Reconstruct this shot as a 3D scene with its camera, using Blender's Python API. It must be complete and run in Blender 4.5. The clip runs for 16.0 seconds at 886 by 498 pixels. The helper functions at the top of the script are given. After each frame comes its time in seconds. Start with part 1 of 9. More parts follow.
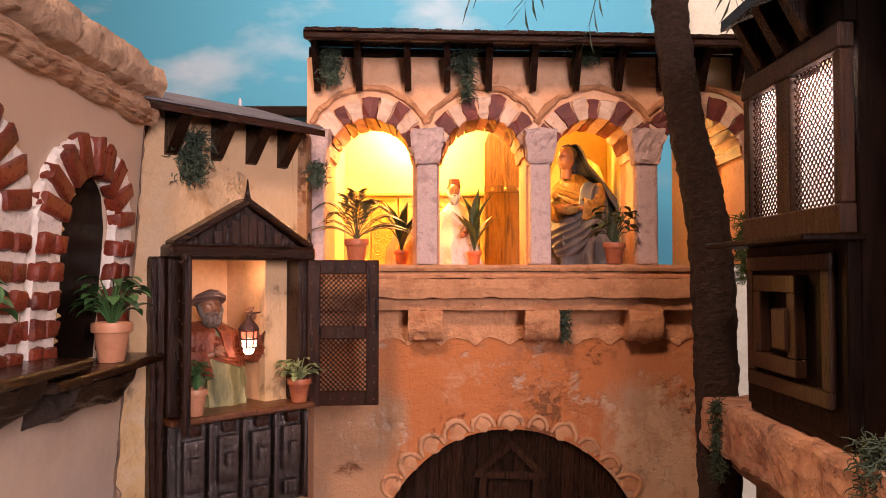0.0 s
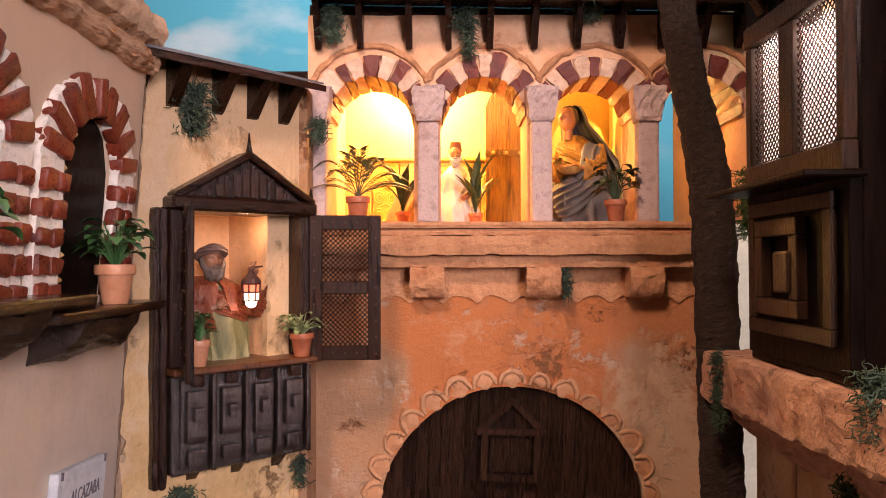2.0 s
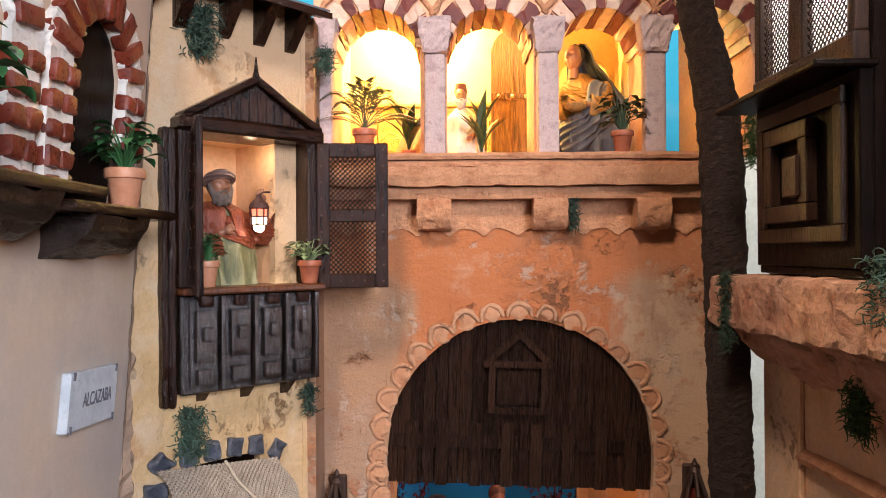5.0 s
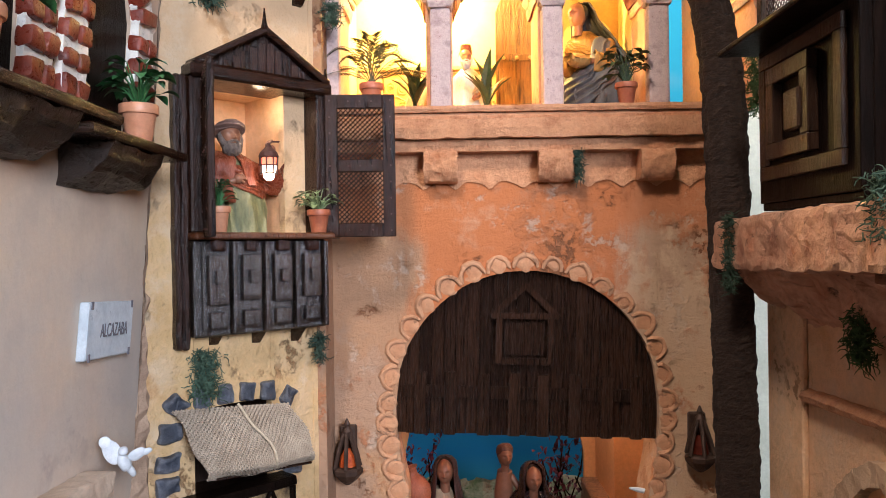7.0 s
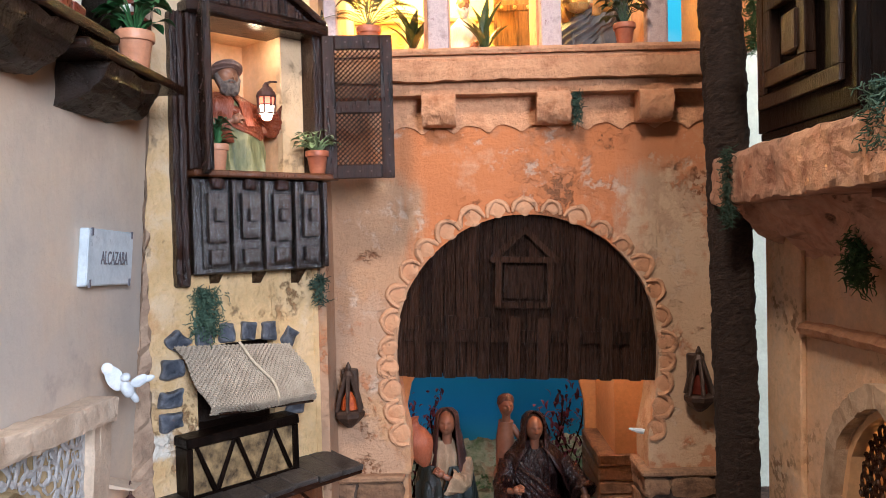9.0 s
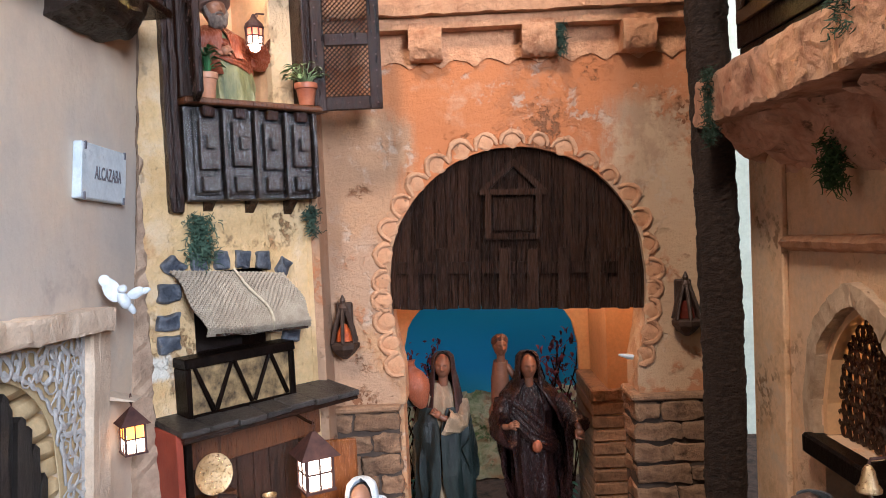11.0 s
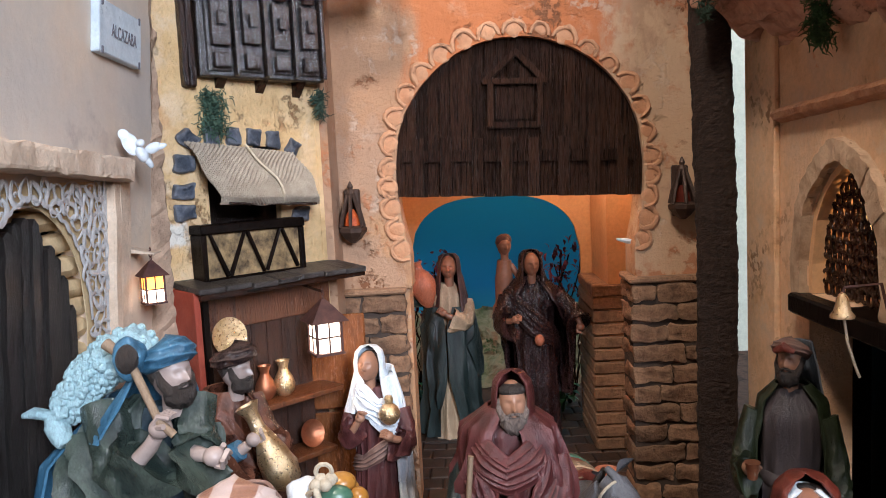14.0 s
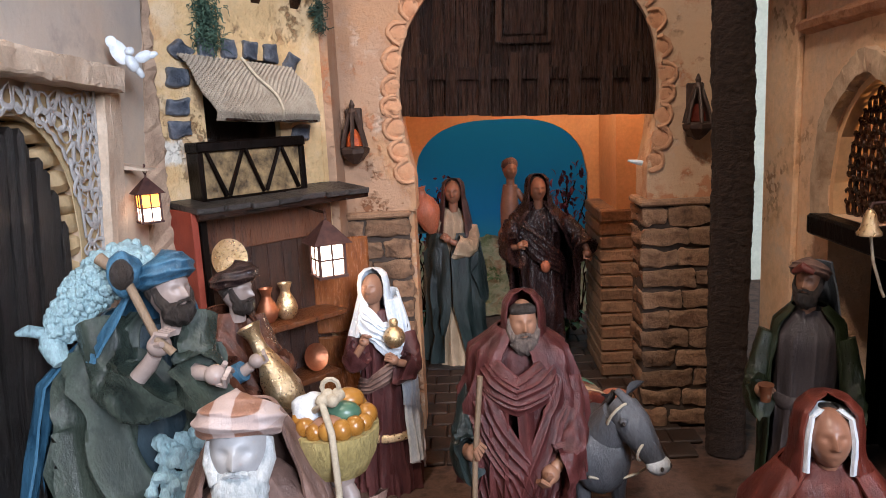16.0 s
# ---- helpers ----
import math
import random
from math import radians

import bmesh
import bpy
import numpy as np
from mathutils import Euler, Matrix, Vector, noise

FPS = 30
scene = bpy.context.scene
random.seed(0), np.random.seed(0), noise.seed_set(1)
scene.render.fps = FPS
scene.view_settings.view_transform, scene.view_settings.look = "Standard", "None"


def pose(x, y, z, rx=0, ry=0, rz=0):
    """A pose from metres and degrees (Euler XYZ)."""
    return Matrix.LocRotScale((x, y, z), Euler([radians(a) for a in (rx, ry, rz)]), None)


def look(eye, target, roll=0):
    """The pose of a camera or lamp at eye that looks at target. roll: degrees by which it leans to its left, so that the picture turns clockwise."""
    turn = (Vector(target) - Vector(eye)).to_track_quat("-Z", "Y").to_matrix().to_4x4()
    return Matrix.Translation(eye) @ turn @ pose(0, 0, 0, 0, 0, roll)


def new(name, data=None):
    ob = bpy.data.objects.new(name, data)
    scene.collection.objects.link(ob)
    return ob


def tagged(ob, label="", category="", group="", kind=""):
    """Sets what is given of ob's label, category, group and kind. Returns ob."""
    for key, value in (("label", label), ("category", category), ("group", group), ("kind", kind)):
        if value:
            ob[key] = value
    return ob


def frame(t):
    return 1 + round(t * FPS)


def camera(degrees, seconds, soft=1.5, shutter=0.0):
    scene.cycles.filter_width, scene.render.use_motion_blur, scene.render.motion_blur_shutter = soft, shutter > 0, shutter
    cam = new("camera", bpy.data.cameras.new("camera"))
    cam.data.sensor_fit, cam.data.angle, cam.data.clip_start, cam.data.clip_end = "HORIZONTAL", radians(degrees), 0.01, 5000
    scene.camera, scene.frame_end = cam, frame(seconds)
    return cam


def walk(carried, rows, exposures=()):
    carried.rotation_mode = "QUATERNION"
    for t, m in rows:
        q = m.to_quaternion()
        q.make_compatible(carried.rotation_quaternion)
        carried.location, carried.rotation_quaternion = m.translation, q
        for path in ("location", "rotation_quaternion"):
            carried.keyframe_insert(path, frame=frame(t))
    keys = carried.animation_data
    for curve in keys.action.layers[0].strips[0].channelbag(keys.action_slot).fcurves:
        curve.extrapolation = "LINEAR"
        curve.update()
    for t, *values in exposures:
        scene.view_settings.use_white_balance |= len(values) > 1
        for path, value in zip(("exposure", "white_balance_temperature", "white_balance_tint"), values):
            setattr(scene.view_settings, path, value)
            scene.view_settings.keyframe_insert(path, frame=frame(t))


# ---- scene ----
cam = camera(61.0, 16.0, 0.9)
METRES, EYE, TILT, LEAN, TURN = 0.5, 0.94, 1.8, 0.0, 0.0
ROWS = [
    (0.0, 0.0, 0.0, 0.0, 0.0, 0.0, -0.0),
    (0.5, 0.0004, 0.0049, -0.0271, 0.07, -0.34, 0.02),
    (1.0, -0.0025, 0.0063, -0.0428, -0.0, -0.68, 0.07),
    (1.5, -0.005, 0.0037, -0.0663, 0.03, -0.88, 0.15),
    (2.0, -0.004, -0.0032, -0.0862, 0.01, -0.84, 0.11),
    (2.5, -0.0104, -0.0039, -0.1111, -0.0, -0.92, 0.06),
    (3.0, -0.0112, -0.0064, -0.1331, 0.05, -0.92, 0.08),
    (3.5, -0.008, 0.002, -0.1639, -0.02, -1.04, 0.1),
    (4.0, -0.0135, 0.0033, -0.1914, -0.02, -1.17, 0.1),
    (6.5, -0.0219, -0.0353, -0.3348, 0.47, -1.96, 0.9),
    (7.0, -0.0244, -0.0397, -0.3642, 0.53, -1.95, 0.85),
    (7.5, -0.0193, -0.0388, -0.3962, 0.55, -2.46, 1.0),
    (8.0, -0.0282, -0.0402, -0.4212, 0.62, -2.82, 1.09),
    (10.5, -0.0006, -0.082, -0.5785, 0.54, -3.96, 2.29),
    (11.0, 0.0036, -0.098, -0.6208, 0.56, -4.4, 2.65),
    (11.5, 0.0126, -0.1167, -0.662, 0.52, -5.35, 2.99),
    (12.0, 0.0156, -0.1326, -0.7032, 0.67, -6.4, 3.26),
    (12.5, 0.0196, -0.1511, -0.7352, 0.9, -6.97, 3.33),
    (13.0, 0.0191, -0.1697, -0.7623, 1.05, -7.17, 3.29),
    (13.5, 0.0229, -0.1861, -0.7978, 1.27, -7.29, 3.16),
    (14.0, 0.019, -0.1999, -0.8308, 1.45, -7.38, 2.89),
    (14.5, 0.0175, -0.2059, -0.8669, 1.5, -7.51, 2.7),
    (15.0, 0.0167, -0.1966, -0.8879, 1.54, -7.66, 2.67),
    (15.5, 0.0108, -0.173, -0.887, 1.43, -9.65, 2.76),
    (16.0, 0.0004, -0.1432, -0.8739, 1.47, -12.38, 2.82),
]
walk(cam, [(t, pose(0, 0, EYE, TILT, LEAN, TURN) @ pose(METRES * x, METRES * y, METRES * z, 90 + pitch, roll, yaw)) for t, x, y, z, yaw, pitch, roll in ROWS],
     [(0.0, -0.74, 8500, 50), (1.5, -0.63, 8200, 46), (4.0, -0.40, 6800, 26), (7.0, -0.24, 6050, 16), (8.5, -0.11, 5950, 14), (11.0, 0.08, 5850, 12), (13.0, 0.09, 5850, 12), (16.0, -0.07, 6050, 15)])

# world, room lights and exposure
world = bpy.data.worlds.new("world")
scene.world = world
world.use_nodes = True
world.node_tree.nodes["Background"].inputs[0].default_value = (0.80, 0.88, 1.0, 1)
world.node_tree.nodes["Background"].inputs[1].default_value = 0.3


def lamp(name, kind, m, power, colour, size=0.1, size_y=None):
    d = bpy.data.lights.new(name, kind)
    d.energy, d.color = power, colour
    if kind == "AREA":
        d.size = size
        if size_y:
            d.shape, d.size_y = "RECTANGLE", size_y
    elif kind != "SUN":
        d.shadow_soft_size = size
    ob = new(name, d)
    ob.matrix_world = m
    return ob


lamp("ceiling_light", "AREA", look((-0.30, -0.25, 2.00), (0.08, 0.95, 0.80)), 30.5, (1.0, 0.83, 0.64), 0.26)
lamp("window_light", "AREA", look((0.95, -1.75, 1.40), (-0.20, 0.65, 0.5)), 112.0, (0.88, 0.94, 1.0), 0.7, 1.0)
lamp("loggia_lamp", "POINT", pose(-0.05, 1.290, 1.212), 12.0, (1.0, 0.70, 0.24), 0.012)
# unseen fill tucked behind the jamb, added to brighten the seated lady
lamp("loggia_lamp", "POINT", pose(0.167, 1.112, 1.085), 0.34, (1.0, 0.62, 0.16), 0.008)
lamp("loggia_lamp", "POINT", pose(0.375, 1.200, 1.120), 0.9, (1.0, 0.62, 0.16), 0.008)
lamp("niche_lamp", "POINT", pose(-0.250, 0.935, 0.935), 0.11, (1.0, 0.72, 0.42), 0.006)
# unseen fill behind the gate panel, added to brighten passage walls and figures
lamp("passage_fill", "POINT", pose(0.215, 1.24, 0.62), 2.3, (1.0, 0.66, 0.38), 0.02)
lamp("stall_lamp", "POINT", pose(-0.176, 0.862, 0.292), 0.11, (1.0, 0.66, 0.38), 0.006)
lamp("backdrop_light", "AREA", look((0.1, 1.35, 1.95), (0.1, 1.95, 0.9)), 15.0, (1.0, 0.97, 0.92), 1.2, 0.2)
lamp("window_lamp", "POINT", pose(0.452, 0.71, 0.455), 0.16, (1.0, 0.55, 0.20), 0.008)
# unseen fill, added to brighten the panels behind the balcony lattice
lamp("balcony_fill", "AREA", look((0.352, 0.722, 1.144), (0.420, 0.722, 1.05)), 2.2, (1.0, 0.93, 0.86), 0.17, 0.012)


# ---------------------------------------------------------------- materials
def surface(name, cols, scale=30.0, rough=0.8, bump=0.15, fine=None, metal=0.0, vary=0.10, stretch=(1, 1, 1), spots=None, coat=0.0,
            emit=None, strength=0.0, distance=0.002, edge=None, creases=0.0, spec=0.5):
    """Two scales of noise over two or three colours, fine relief and, where given, worn spots of a second colour."""
    m = bpy.data.materials.new(name)
    m.use_nodes = True
    nt = m.node_tree
    n, link = nt.nodes, nt.links.new
    b = n["Principled BSDF"]
    tc = n.new("ShaderNodeTexCoord")
    mp = n.new("ShaderNodeMapping")
    mp.inputs["Scale"].default_value = stretch
    link(tc.outputs["Object"], mp.inputs[0])
    info = n.new("ShaderNodeObjectInfo")
    shift = n.new("ShaderNodeVectorMath")
    shift.operation = "MULTIPLY_ADD"
    link(info.outputs["Random"], shift.inputs[0])
    shift.inputs[1].default_value = (3.7, 5.1, 2.3)
    link(mp.outputs[0], shift.inputs[2])
    big = n.new("ShaderNodeTexNoise")
    big.inputs["Scale"].default_value, big.inputs["Detail"].default_value = scale, 8
    big.inputs["Roughness"].default_value = 0.62
    link(shift.outputs[0], big.inputs["Vector"])
    ramp = n.new("ShaderNodeValToRGB")
    els = ramp.color_ramp.elements
    els[0].position, els[1].position = 0.33, 0.67
    els[0].color, els[1].color = (*cols[0], 1), (*cols[-1], 1)
    if len(cols) > 2:
        e = els.new(0.5)
        e.color = (*cols[1], 1)
    link(big.outputs["Fac"], ramp.inputs[0])
    small = n.new("ShaderNodeTexNoise")
    small.inputs["Scale"].default_value, small.inputs["Detail"].default_value = fine or scale * 9, 6
    small.inputs["Roughness"].default_value = 0.7
    link(shift.outputs[0], small.inputs["Vector"])
    last = ramp.outputs[0]
    worn = None
    if spots:
        col, sc, cut = spots
        sn = n.new("ShaderNodeTexNoise")
        sn.inputs["Scale"].default_value, sn.inputs["Detail"].default_value = sc, 10
        sn.inputs["Roughness"].default_value = 0.7
        link(shift.outputs[0], sn.inputs["Vector"])
        sr = n.new("ShaderNodeMapRange")
        sr.inputs["From Min"].default_value, sr.inputs["From Max"].default_value = cut, cut + 0.06
        link(sn.outputs["Fac"], sr.inputs["Value"])
        worn = sr.outputs[0]
        mx = n.new("ShaderNodeMix")
        mx.data_type = "RGBA"
        link(sr.outputs[0], mx.inputs["Factor"])
        link(last, mx.inputs["A"])
        mx.inputs["B"].default_value = (*col, 1)
        last = mx.outputs["Result"]
    if edge:
        geo = n.new("ShaderNodeNewGeometry")
        pr = n.new("ShaderNodeMapRange")
        pr.inputs["From Min"].default_value, pr.inputs["From Max"].default_value = 0.507, 0.55
        pr.inputs["To Max"].default_value = edge[1]
        link(geo.outputs["Pointiness"], pr.inputs["Value"])
        brk = n.new("ShaderNodeMath")
        brk.operation = "MULTIPLY"
        link(pr.outputs[0], brk.inputs[0])
        link(small.outputs["Fac"], brk.inputs[1])
        me = n.new("ShaderNodeMix")
        me.data_type = "RGBA"
        link(brk.outputs[0], me.inputs["Factor"])
        link(last, me.inputs["A"])
        me.inputs["B"].default_value = (*edge[0], 1)
        last = me.outputs["Result"]
    hsv = n.new("ShaderNodeHueSaturation")
    val = n.new("ShaderNodeMapRange")
    val.inputs["From Min"].default_value, val.inputs["From Max"].default_value = 0.3, 0.7
    val.inputs["To Min"].default_value, val.inputs["To Max"].default_value = 1 - vary, 1 + vary
    link(small.outputs["Fac"], val.inputs["Value"])
    rv = n.new("ShaderNodeMapRange")
    rv.inputs["To Min"].default_value, rv.inputs["To Max"].default_value = 1 - vary, 1 + vary
    link(info.outputs["Random"], rv.inputs["Value"])
    mul = n.new("ShaderNodeMath")
    mul.operation = "MULTIPLY"
    link(val.outputs[0], mul.inputs[0])
    link(rv.outputs[0], mul.inputs[1])
    link(mul.outputs[0], hsv.inputs["Value"])
    link(last, hsv.inputs["Color"])
    link(hsv.outputs[0], b.inputs["Base Color"])
    rr = n.new("ShaderNodeMapRange")
    rr.inputs["To Min"].default_value, rr.inputs["To Max"].default_value = max(0.05, rough - 0.15), min(1, rough + 0.15)
    link(small.outputs["Fac"], rr.inputs["Value"])
    link(rr.outputs[0], b.inputs["Roughness"])
    b.inputs["Metallic"].default_value = metal
    b.inputs["Coat Weight"].default_value = coat
    add = n.new("ShaderNodeMath")
    add.operation = "MULTIPLY_ADD"
    link(big.outputs["Fac"], add.inputs[0])
    add.inputs[1].default_value = 1.2
    link(small.outputs["Fac"], add.inputs[2])
    height = add.outputs[0]
    if worn:
        pit = n.new("ShaderNodeMath")
        pit.operation = "MULTIPLY_ADD"
        link(worn, pit.inputs[0])
        pit.inputs[1].default_value = -0.5
        link(height, pit.inputs[2])
        height = pit.outputs[0]
    if creases:
        cm = n.new("ShaderNodeMapping")
        cm.inputs["Scale"].default_value = (1, 1, 0.28)
        link(tc.outputs["Object"], cm.inputs[0])
        cn = n.new("ShaderNodeTexNoise")
        cn.noise_type = "RIDGED_MULTIFRACTAL"
        cn.inputs["Scale"].default_value, cn.inputs["Detail"].default_value = 70, 2
        cn.inputs["Distortion"].default_value = 0.6
        link(cm.outputs[0], cn.inputs["Vector"])
        ca = n.new("ShaderNodeMath")
        ca.operation = "MULTIPLY_ADD"
        link(cn.outputs["Fac"], ca.inputs[0])
        ca.inputs[1].default_value = creases
        link(height, ca.inputs[2])
        height = ca.outputs[0]
    b.inputs["Specular IOR Level"].default_value = spec
    bp = n.new("ShaderNodeBump")
    bp.inputs["Strength"].default_value, bp.inputs["Distance"].default_value = bump, distance
    link(height, bp.inputs["Height"])
    link(bp.outputs[0], b.inputs["Normal"])
    if emit:
        b.inputs["Emission Color"].default_value = (*emit, 1)
        b.inputs["Emission Strength"].default_value = strength
    return m


def wash(m, colour, low, high, sc=9.0, seed=0.0, axis=2, soft=0.10, amount=0.85):
    """A coat of paint brushed over part of a wall between two heights, with an uneven edge."""
    nt = m.node_tree
    n, link = nt.nodes, nt.links.new
    b = n["Principled BSDF"]
    src = b.inputs["Base Color"].links[0].from_socket
    tc = n.new("ShaderNodeTexCoord")
    sep = n.new("ShaderNodeSeparateXYZ")
    link(tc.outputs["Object"], sep.inputs[0])
    no = n.new("ShaderNodeTexNoise")
    no.noise_dimensions = "4D"
    no.inputs["W"].default_value = seed
    no.inputs["Scale"].default_value, no.inputs["Detail"].default_value = sc, 9
    no.inputs["Roughness"].default_value = 0.65
    link(tc.outputs["Object"], no.inputs["Vector"])
    off = n.new("ShaderNodeMath")
    off.operation = "MULTIPLY_ADD"
    link(no.outputs["Fac"], off.inputs[0])
    off.inputs[1].default_value = 0.5
    link(sep.outputs[axis], off.inputs[2])
    up = n.new("ShaderNodeMapRange")
    up.inputs["From Min"].default_value, up.inputs["From Max"].default_value = low + 0.25 - soft, low + 0.25 + soft
    link(off.outputs[0], up.inputs["Value"])
    dn = n.new("ShaderNodeMapRange")
    dn.inputs["From Min"].default_value, dn.inputs["From Max"].default_value = high + 0.25 + soft, high + 0.25 - soft
    link(off.outputs[0], dn.inputs["Value"])
    k = n.new("ShaderNodeMath")
    k.operation = "MULTIPLY"
    link(up.outputs[0], k.inputs[0])
    link(dn.outputs[0], k.inputs[1])
    k2 = n.new("ShaderNodeMath")
    k2.operation = "MULTIPLY"
    link(k.outputs[0], k2.inputs[0])
    k2.inputs[1].default_value = amount
    mx = n.new("ShaderNodeMix")
    mx.data_type = "RGBA"
    link(k2.outputs[0], mx.inputs["Factor"])
    link(src, mx.inputs["A"])
    mx.inputs["B"].default_value = (*colour, 1)
    link(mx.outputs["Result"], b.inputs["Base Color"])
    return m


def patch(m, colour, x0, x1, z0, z1, ragged=0.10, soft=0.02, seed=0.0, amount=0.9, sc=(9, 9, 4)):
    """A coat of paint over a stretch of wall, ragged along its edges and streaked downwards."""
    nt = m.node_tree
    n, link = nt.nodes, nt.links.new
    b = n["Principled BSDF"]
    src = b.inputs["Base Color"].links[0].from_socket
    tc = n.new("ShaderNodeTexCoord")
    mp = n.new("ShaderNodeMapping")
    mp.inputs["Scale"].default_value = sc
    mp.inputs["Location"].default_value = (seed, seed * 1.7, seed * 0.6)
    link(tc.outputs["Object"], mp.inputs[0])
    no = n.new("ShaderNodeTexNoise")
    no.inputs["Scale"].default_value, no.inputs["Detail"].default_value = 1.0, 9
    no.inputs["Roughness"].default_value = 0.68
    link(mp.outputs[0], no.inputs["Vector"])
    sep = n.new("ShaderNodeSeparateXYZ")
    link(tc.outputs["Object"], sep.inputs[0])
    last = None
    for axis, lo, hi in ((0, x0, x1), (2, z0, z1)):
        d = n.new("ShaderNodeMath")
        d.operation = "SUBTRACT"
        link(sep.outputs[axis], d.inputs[0])
        d.inputs[1].default_value = 0.5 * (lo + hi)
        a = n.new("ShaderNodeMath")
        a.operation = "ABSOLUTE"
        link(d.outputs[0], a.inputs[0])
        s = n.new("ShaderNodeMath")
        s.operation = "MULTIPLY_ADD"
        link(no.outputs["Fac"], s.inputs[0])
        s.inputs[1].default_value = ragged * 4
        link(a.outputs[0], s.inputs[2])
        r = n.new("ShaderNodeMapRange")
        half = 0.5 * (hi - lo) + ragged * 2
        r.inputs["From Min"].default_value, r.inputs["From Max"].default_value = half + soft, half - soft
        r.inputs["To Max"].default_value = amount if last is None else 1.0
        link(s.outputs[0], r.inputs["Value"])
        if last is None:
            last = r.outputs[0]
        else:
            k = n.new("ShaderNodeMath")
            k.operation = "MULTIPLY"
            link(last, k.inputs[0])
            link(r.outputs[0], k.inputs[1])
            last = k.outputs[0]
    mx = n.new("ShaderNodeMix")
    mx.data_type = "RGBA"
    link(last, mx.inputs["Factor"])
    link(src, mx.inputs["A"])
    mx.inputs["B"].default_value = (*colour, 1)
    link(mx.outputs["Result"], b.inputs["Base Color"])
    return m


def crumble(m, colour, cluster=7.0, ccut=0.50, grain=70.0, gcut=0.50, amount=0.9, depth=0.6, seed=0.0, csoft=0.08, gsoft=0.05):
    """Clusters of broken or scuffed specks in another colour, sunk into (or raised from) the plaster."""
    nt = m.node_tree
    n, link = nt.nodes, nt.links.new
    b = n["Principled BSDF"]
    src = b.inputs["Base Color"].links[0].from_socket
    tc = n.new("ShaderNodeTexCoord")
    last = None
    for sc, cut, soft, w in ((cluster, ccut, csoft, seed), (grain, gcut, gsoft, seed + 3.3)):
        no = n.new("ShaderNodeTexNoise")
        no.noise_dimensions = "4D"
        no.inputs["W"].default_value = w
        no.inputs["Scale"].default_value, no.inputs["Detail"].default_value = sc, 7
        no.inputs["Roughness"].default_value = 0.62
        link(tc.outputs["Object"], no.inputs["Vector"])
        r = n.new("ShaderNodeMapRange")
        r.inputs["From Min"].default_value, r.inputs["From Max"].default_value = cut, cut + soft
        r.inputs["To Max"].default_value = amount if last is None else 1.0
        link(no.outputs["Fac"], r.inputs["Value"])
        if last is None:
            last = r.outputs[0]
        else:
            k = n.new("ShaderNodeMath")
            k.operation = "MULTIPLY"
            link(last, k.inputs[0])
            link(r.outputs[0], k.inputs[1])
            last = k.outputs[0]
    mx = n.new("ShaderNodeMix")
    mx.data_type = "RGBA"
    link(last, mx.inputs["Factor"])
    link(src, mx.inputs["A"])
    mx.inputs["B"].default_value = (*colour, 1)
    link(mx.outputs["Result"], b.inputs["Base Color"])
    bump = b.inputs["Normal"].links[0].from_node
    h = bump.inputs["Height"].links[0].from_socket
    sub = n.new("ShaderNodeMath")
    sub.operation = "MULTIPLY_ADD"
    link(last, sub.inputs[0])
    sub.inputs[1].default_value = -depth
    link(h, sub.inputs[2])
    link(sub.outputs[0], bump.inputs["Height"])
    return m


FACADE = surface("peach_plaster", [(0.37, 0.195, 0.105), (0.50, 0.285, 0.150), (0.46, 0.20, 0.085)], 9, 0.80, 0.75, 120, spots=((0.36, 0.17, 0.07), 30, 0.59), distance=0.006, vary=0.14)
patch(FACADE, (0.40, 0.225, 0.130), -0.30, -0.04, 0.45, 0.78, 0.07, 0.015, 2.0, 0.7, (18, 18, 13))
patch(FACADE, (0.45, 0.32, 0.235), 0.20, 0.45, 0.62, 0.86, 0.05, 0.03, 5.0, 0.65, (16, 16, 12))
patch(FACADE, (0.50, 0.160, 0.052), -0.06, 0.25, 0.62, 0.90, 0.05, 0.018, 1.0, 0.92, (14, 14, 4))
patch(FACADE, (0.52, 0.175, 0.060), -0.30, 0.45, 0.78, 0.92, 0.03, 0.015, 8.0, 0.8, (12, 12, 5))
patch(FACADE, (0.60, 0.42, 0.28), 0.24, 0.48, 0.30, 0.72, 0.12, 0.02, 14.0, 0.7, (22, 22, 14))
patch(FACADE, (0.44, 0.275, 0.18), -0.30, -0.10, 0.30, 0.58, 0.12, 0.02, 17.0, 0.7, (22, 22, 14))
crumble(FACADE, (0.62, 0.42, 0.28), 9, 0.54, 26, 0.50, 0.45, -0.3, 2.0, 0.10, 0.10)
crumble(FACADE, (0.34, 0.22, 0.15), 6, 0.54, 40, 0.50, 0.38, 0.2, 6.0, 0.08, 0.12)
crumble(FACADE, (0.44, 0.155, 0.060), 9, 0.52, 62, 0.49, 0.75, -0.6, 23.0, 0.07, 0.07)
crumble(FACADE, (0.56, 0.42, 0.32), 12, 0.55, 60, 0.50, 0.7, 0.5, 27.0, 0.06, 0.08)
crumble(FACADE, (0.22, 0.085, 0.035), 8, 0.555, 100, 0.49, 0.95, 1.1, 4.0, 0.04, 0.04)
UPPERW = surface("pale_orange_plaster", [(0.66, 0.35, 0.20), (0.76, 0.46, 0.29), (0.70, 0.36, 0.20)], 9, 0.85, 0.4, 150, spots=((0.60, 0.22, 0.08), 12, 0.62), distance=0.004)
patch(UPPERW, (0.62, 0.56, 0.40), 0.352, 0.50, 1.13, 1.30, 0.02, 0.02, 3.0, 0.85, (20, 20, 10))
crumble(UPPERW, (0.78, 0.56, 0.40), 8, 0.50, 30, 0.50, 0.6, -0.2, 9.0, 0.1, 0.1)
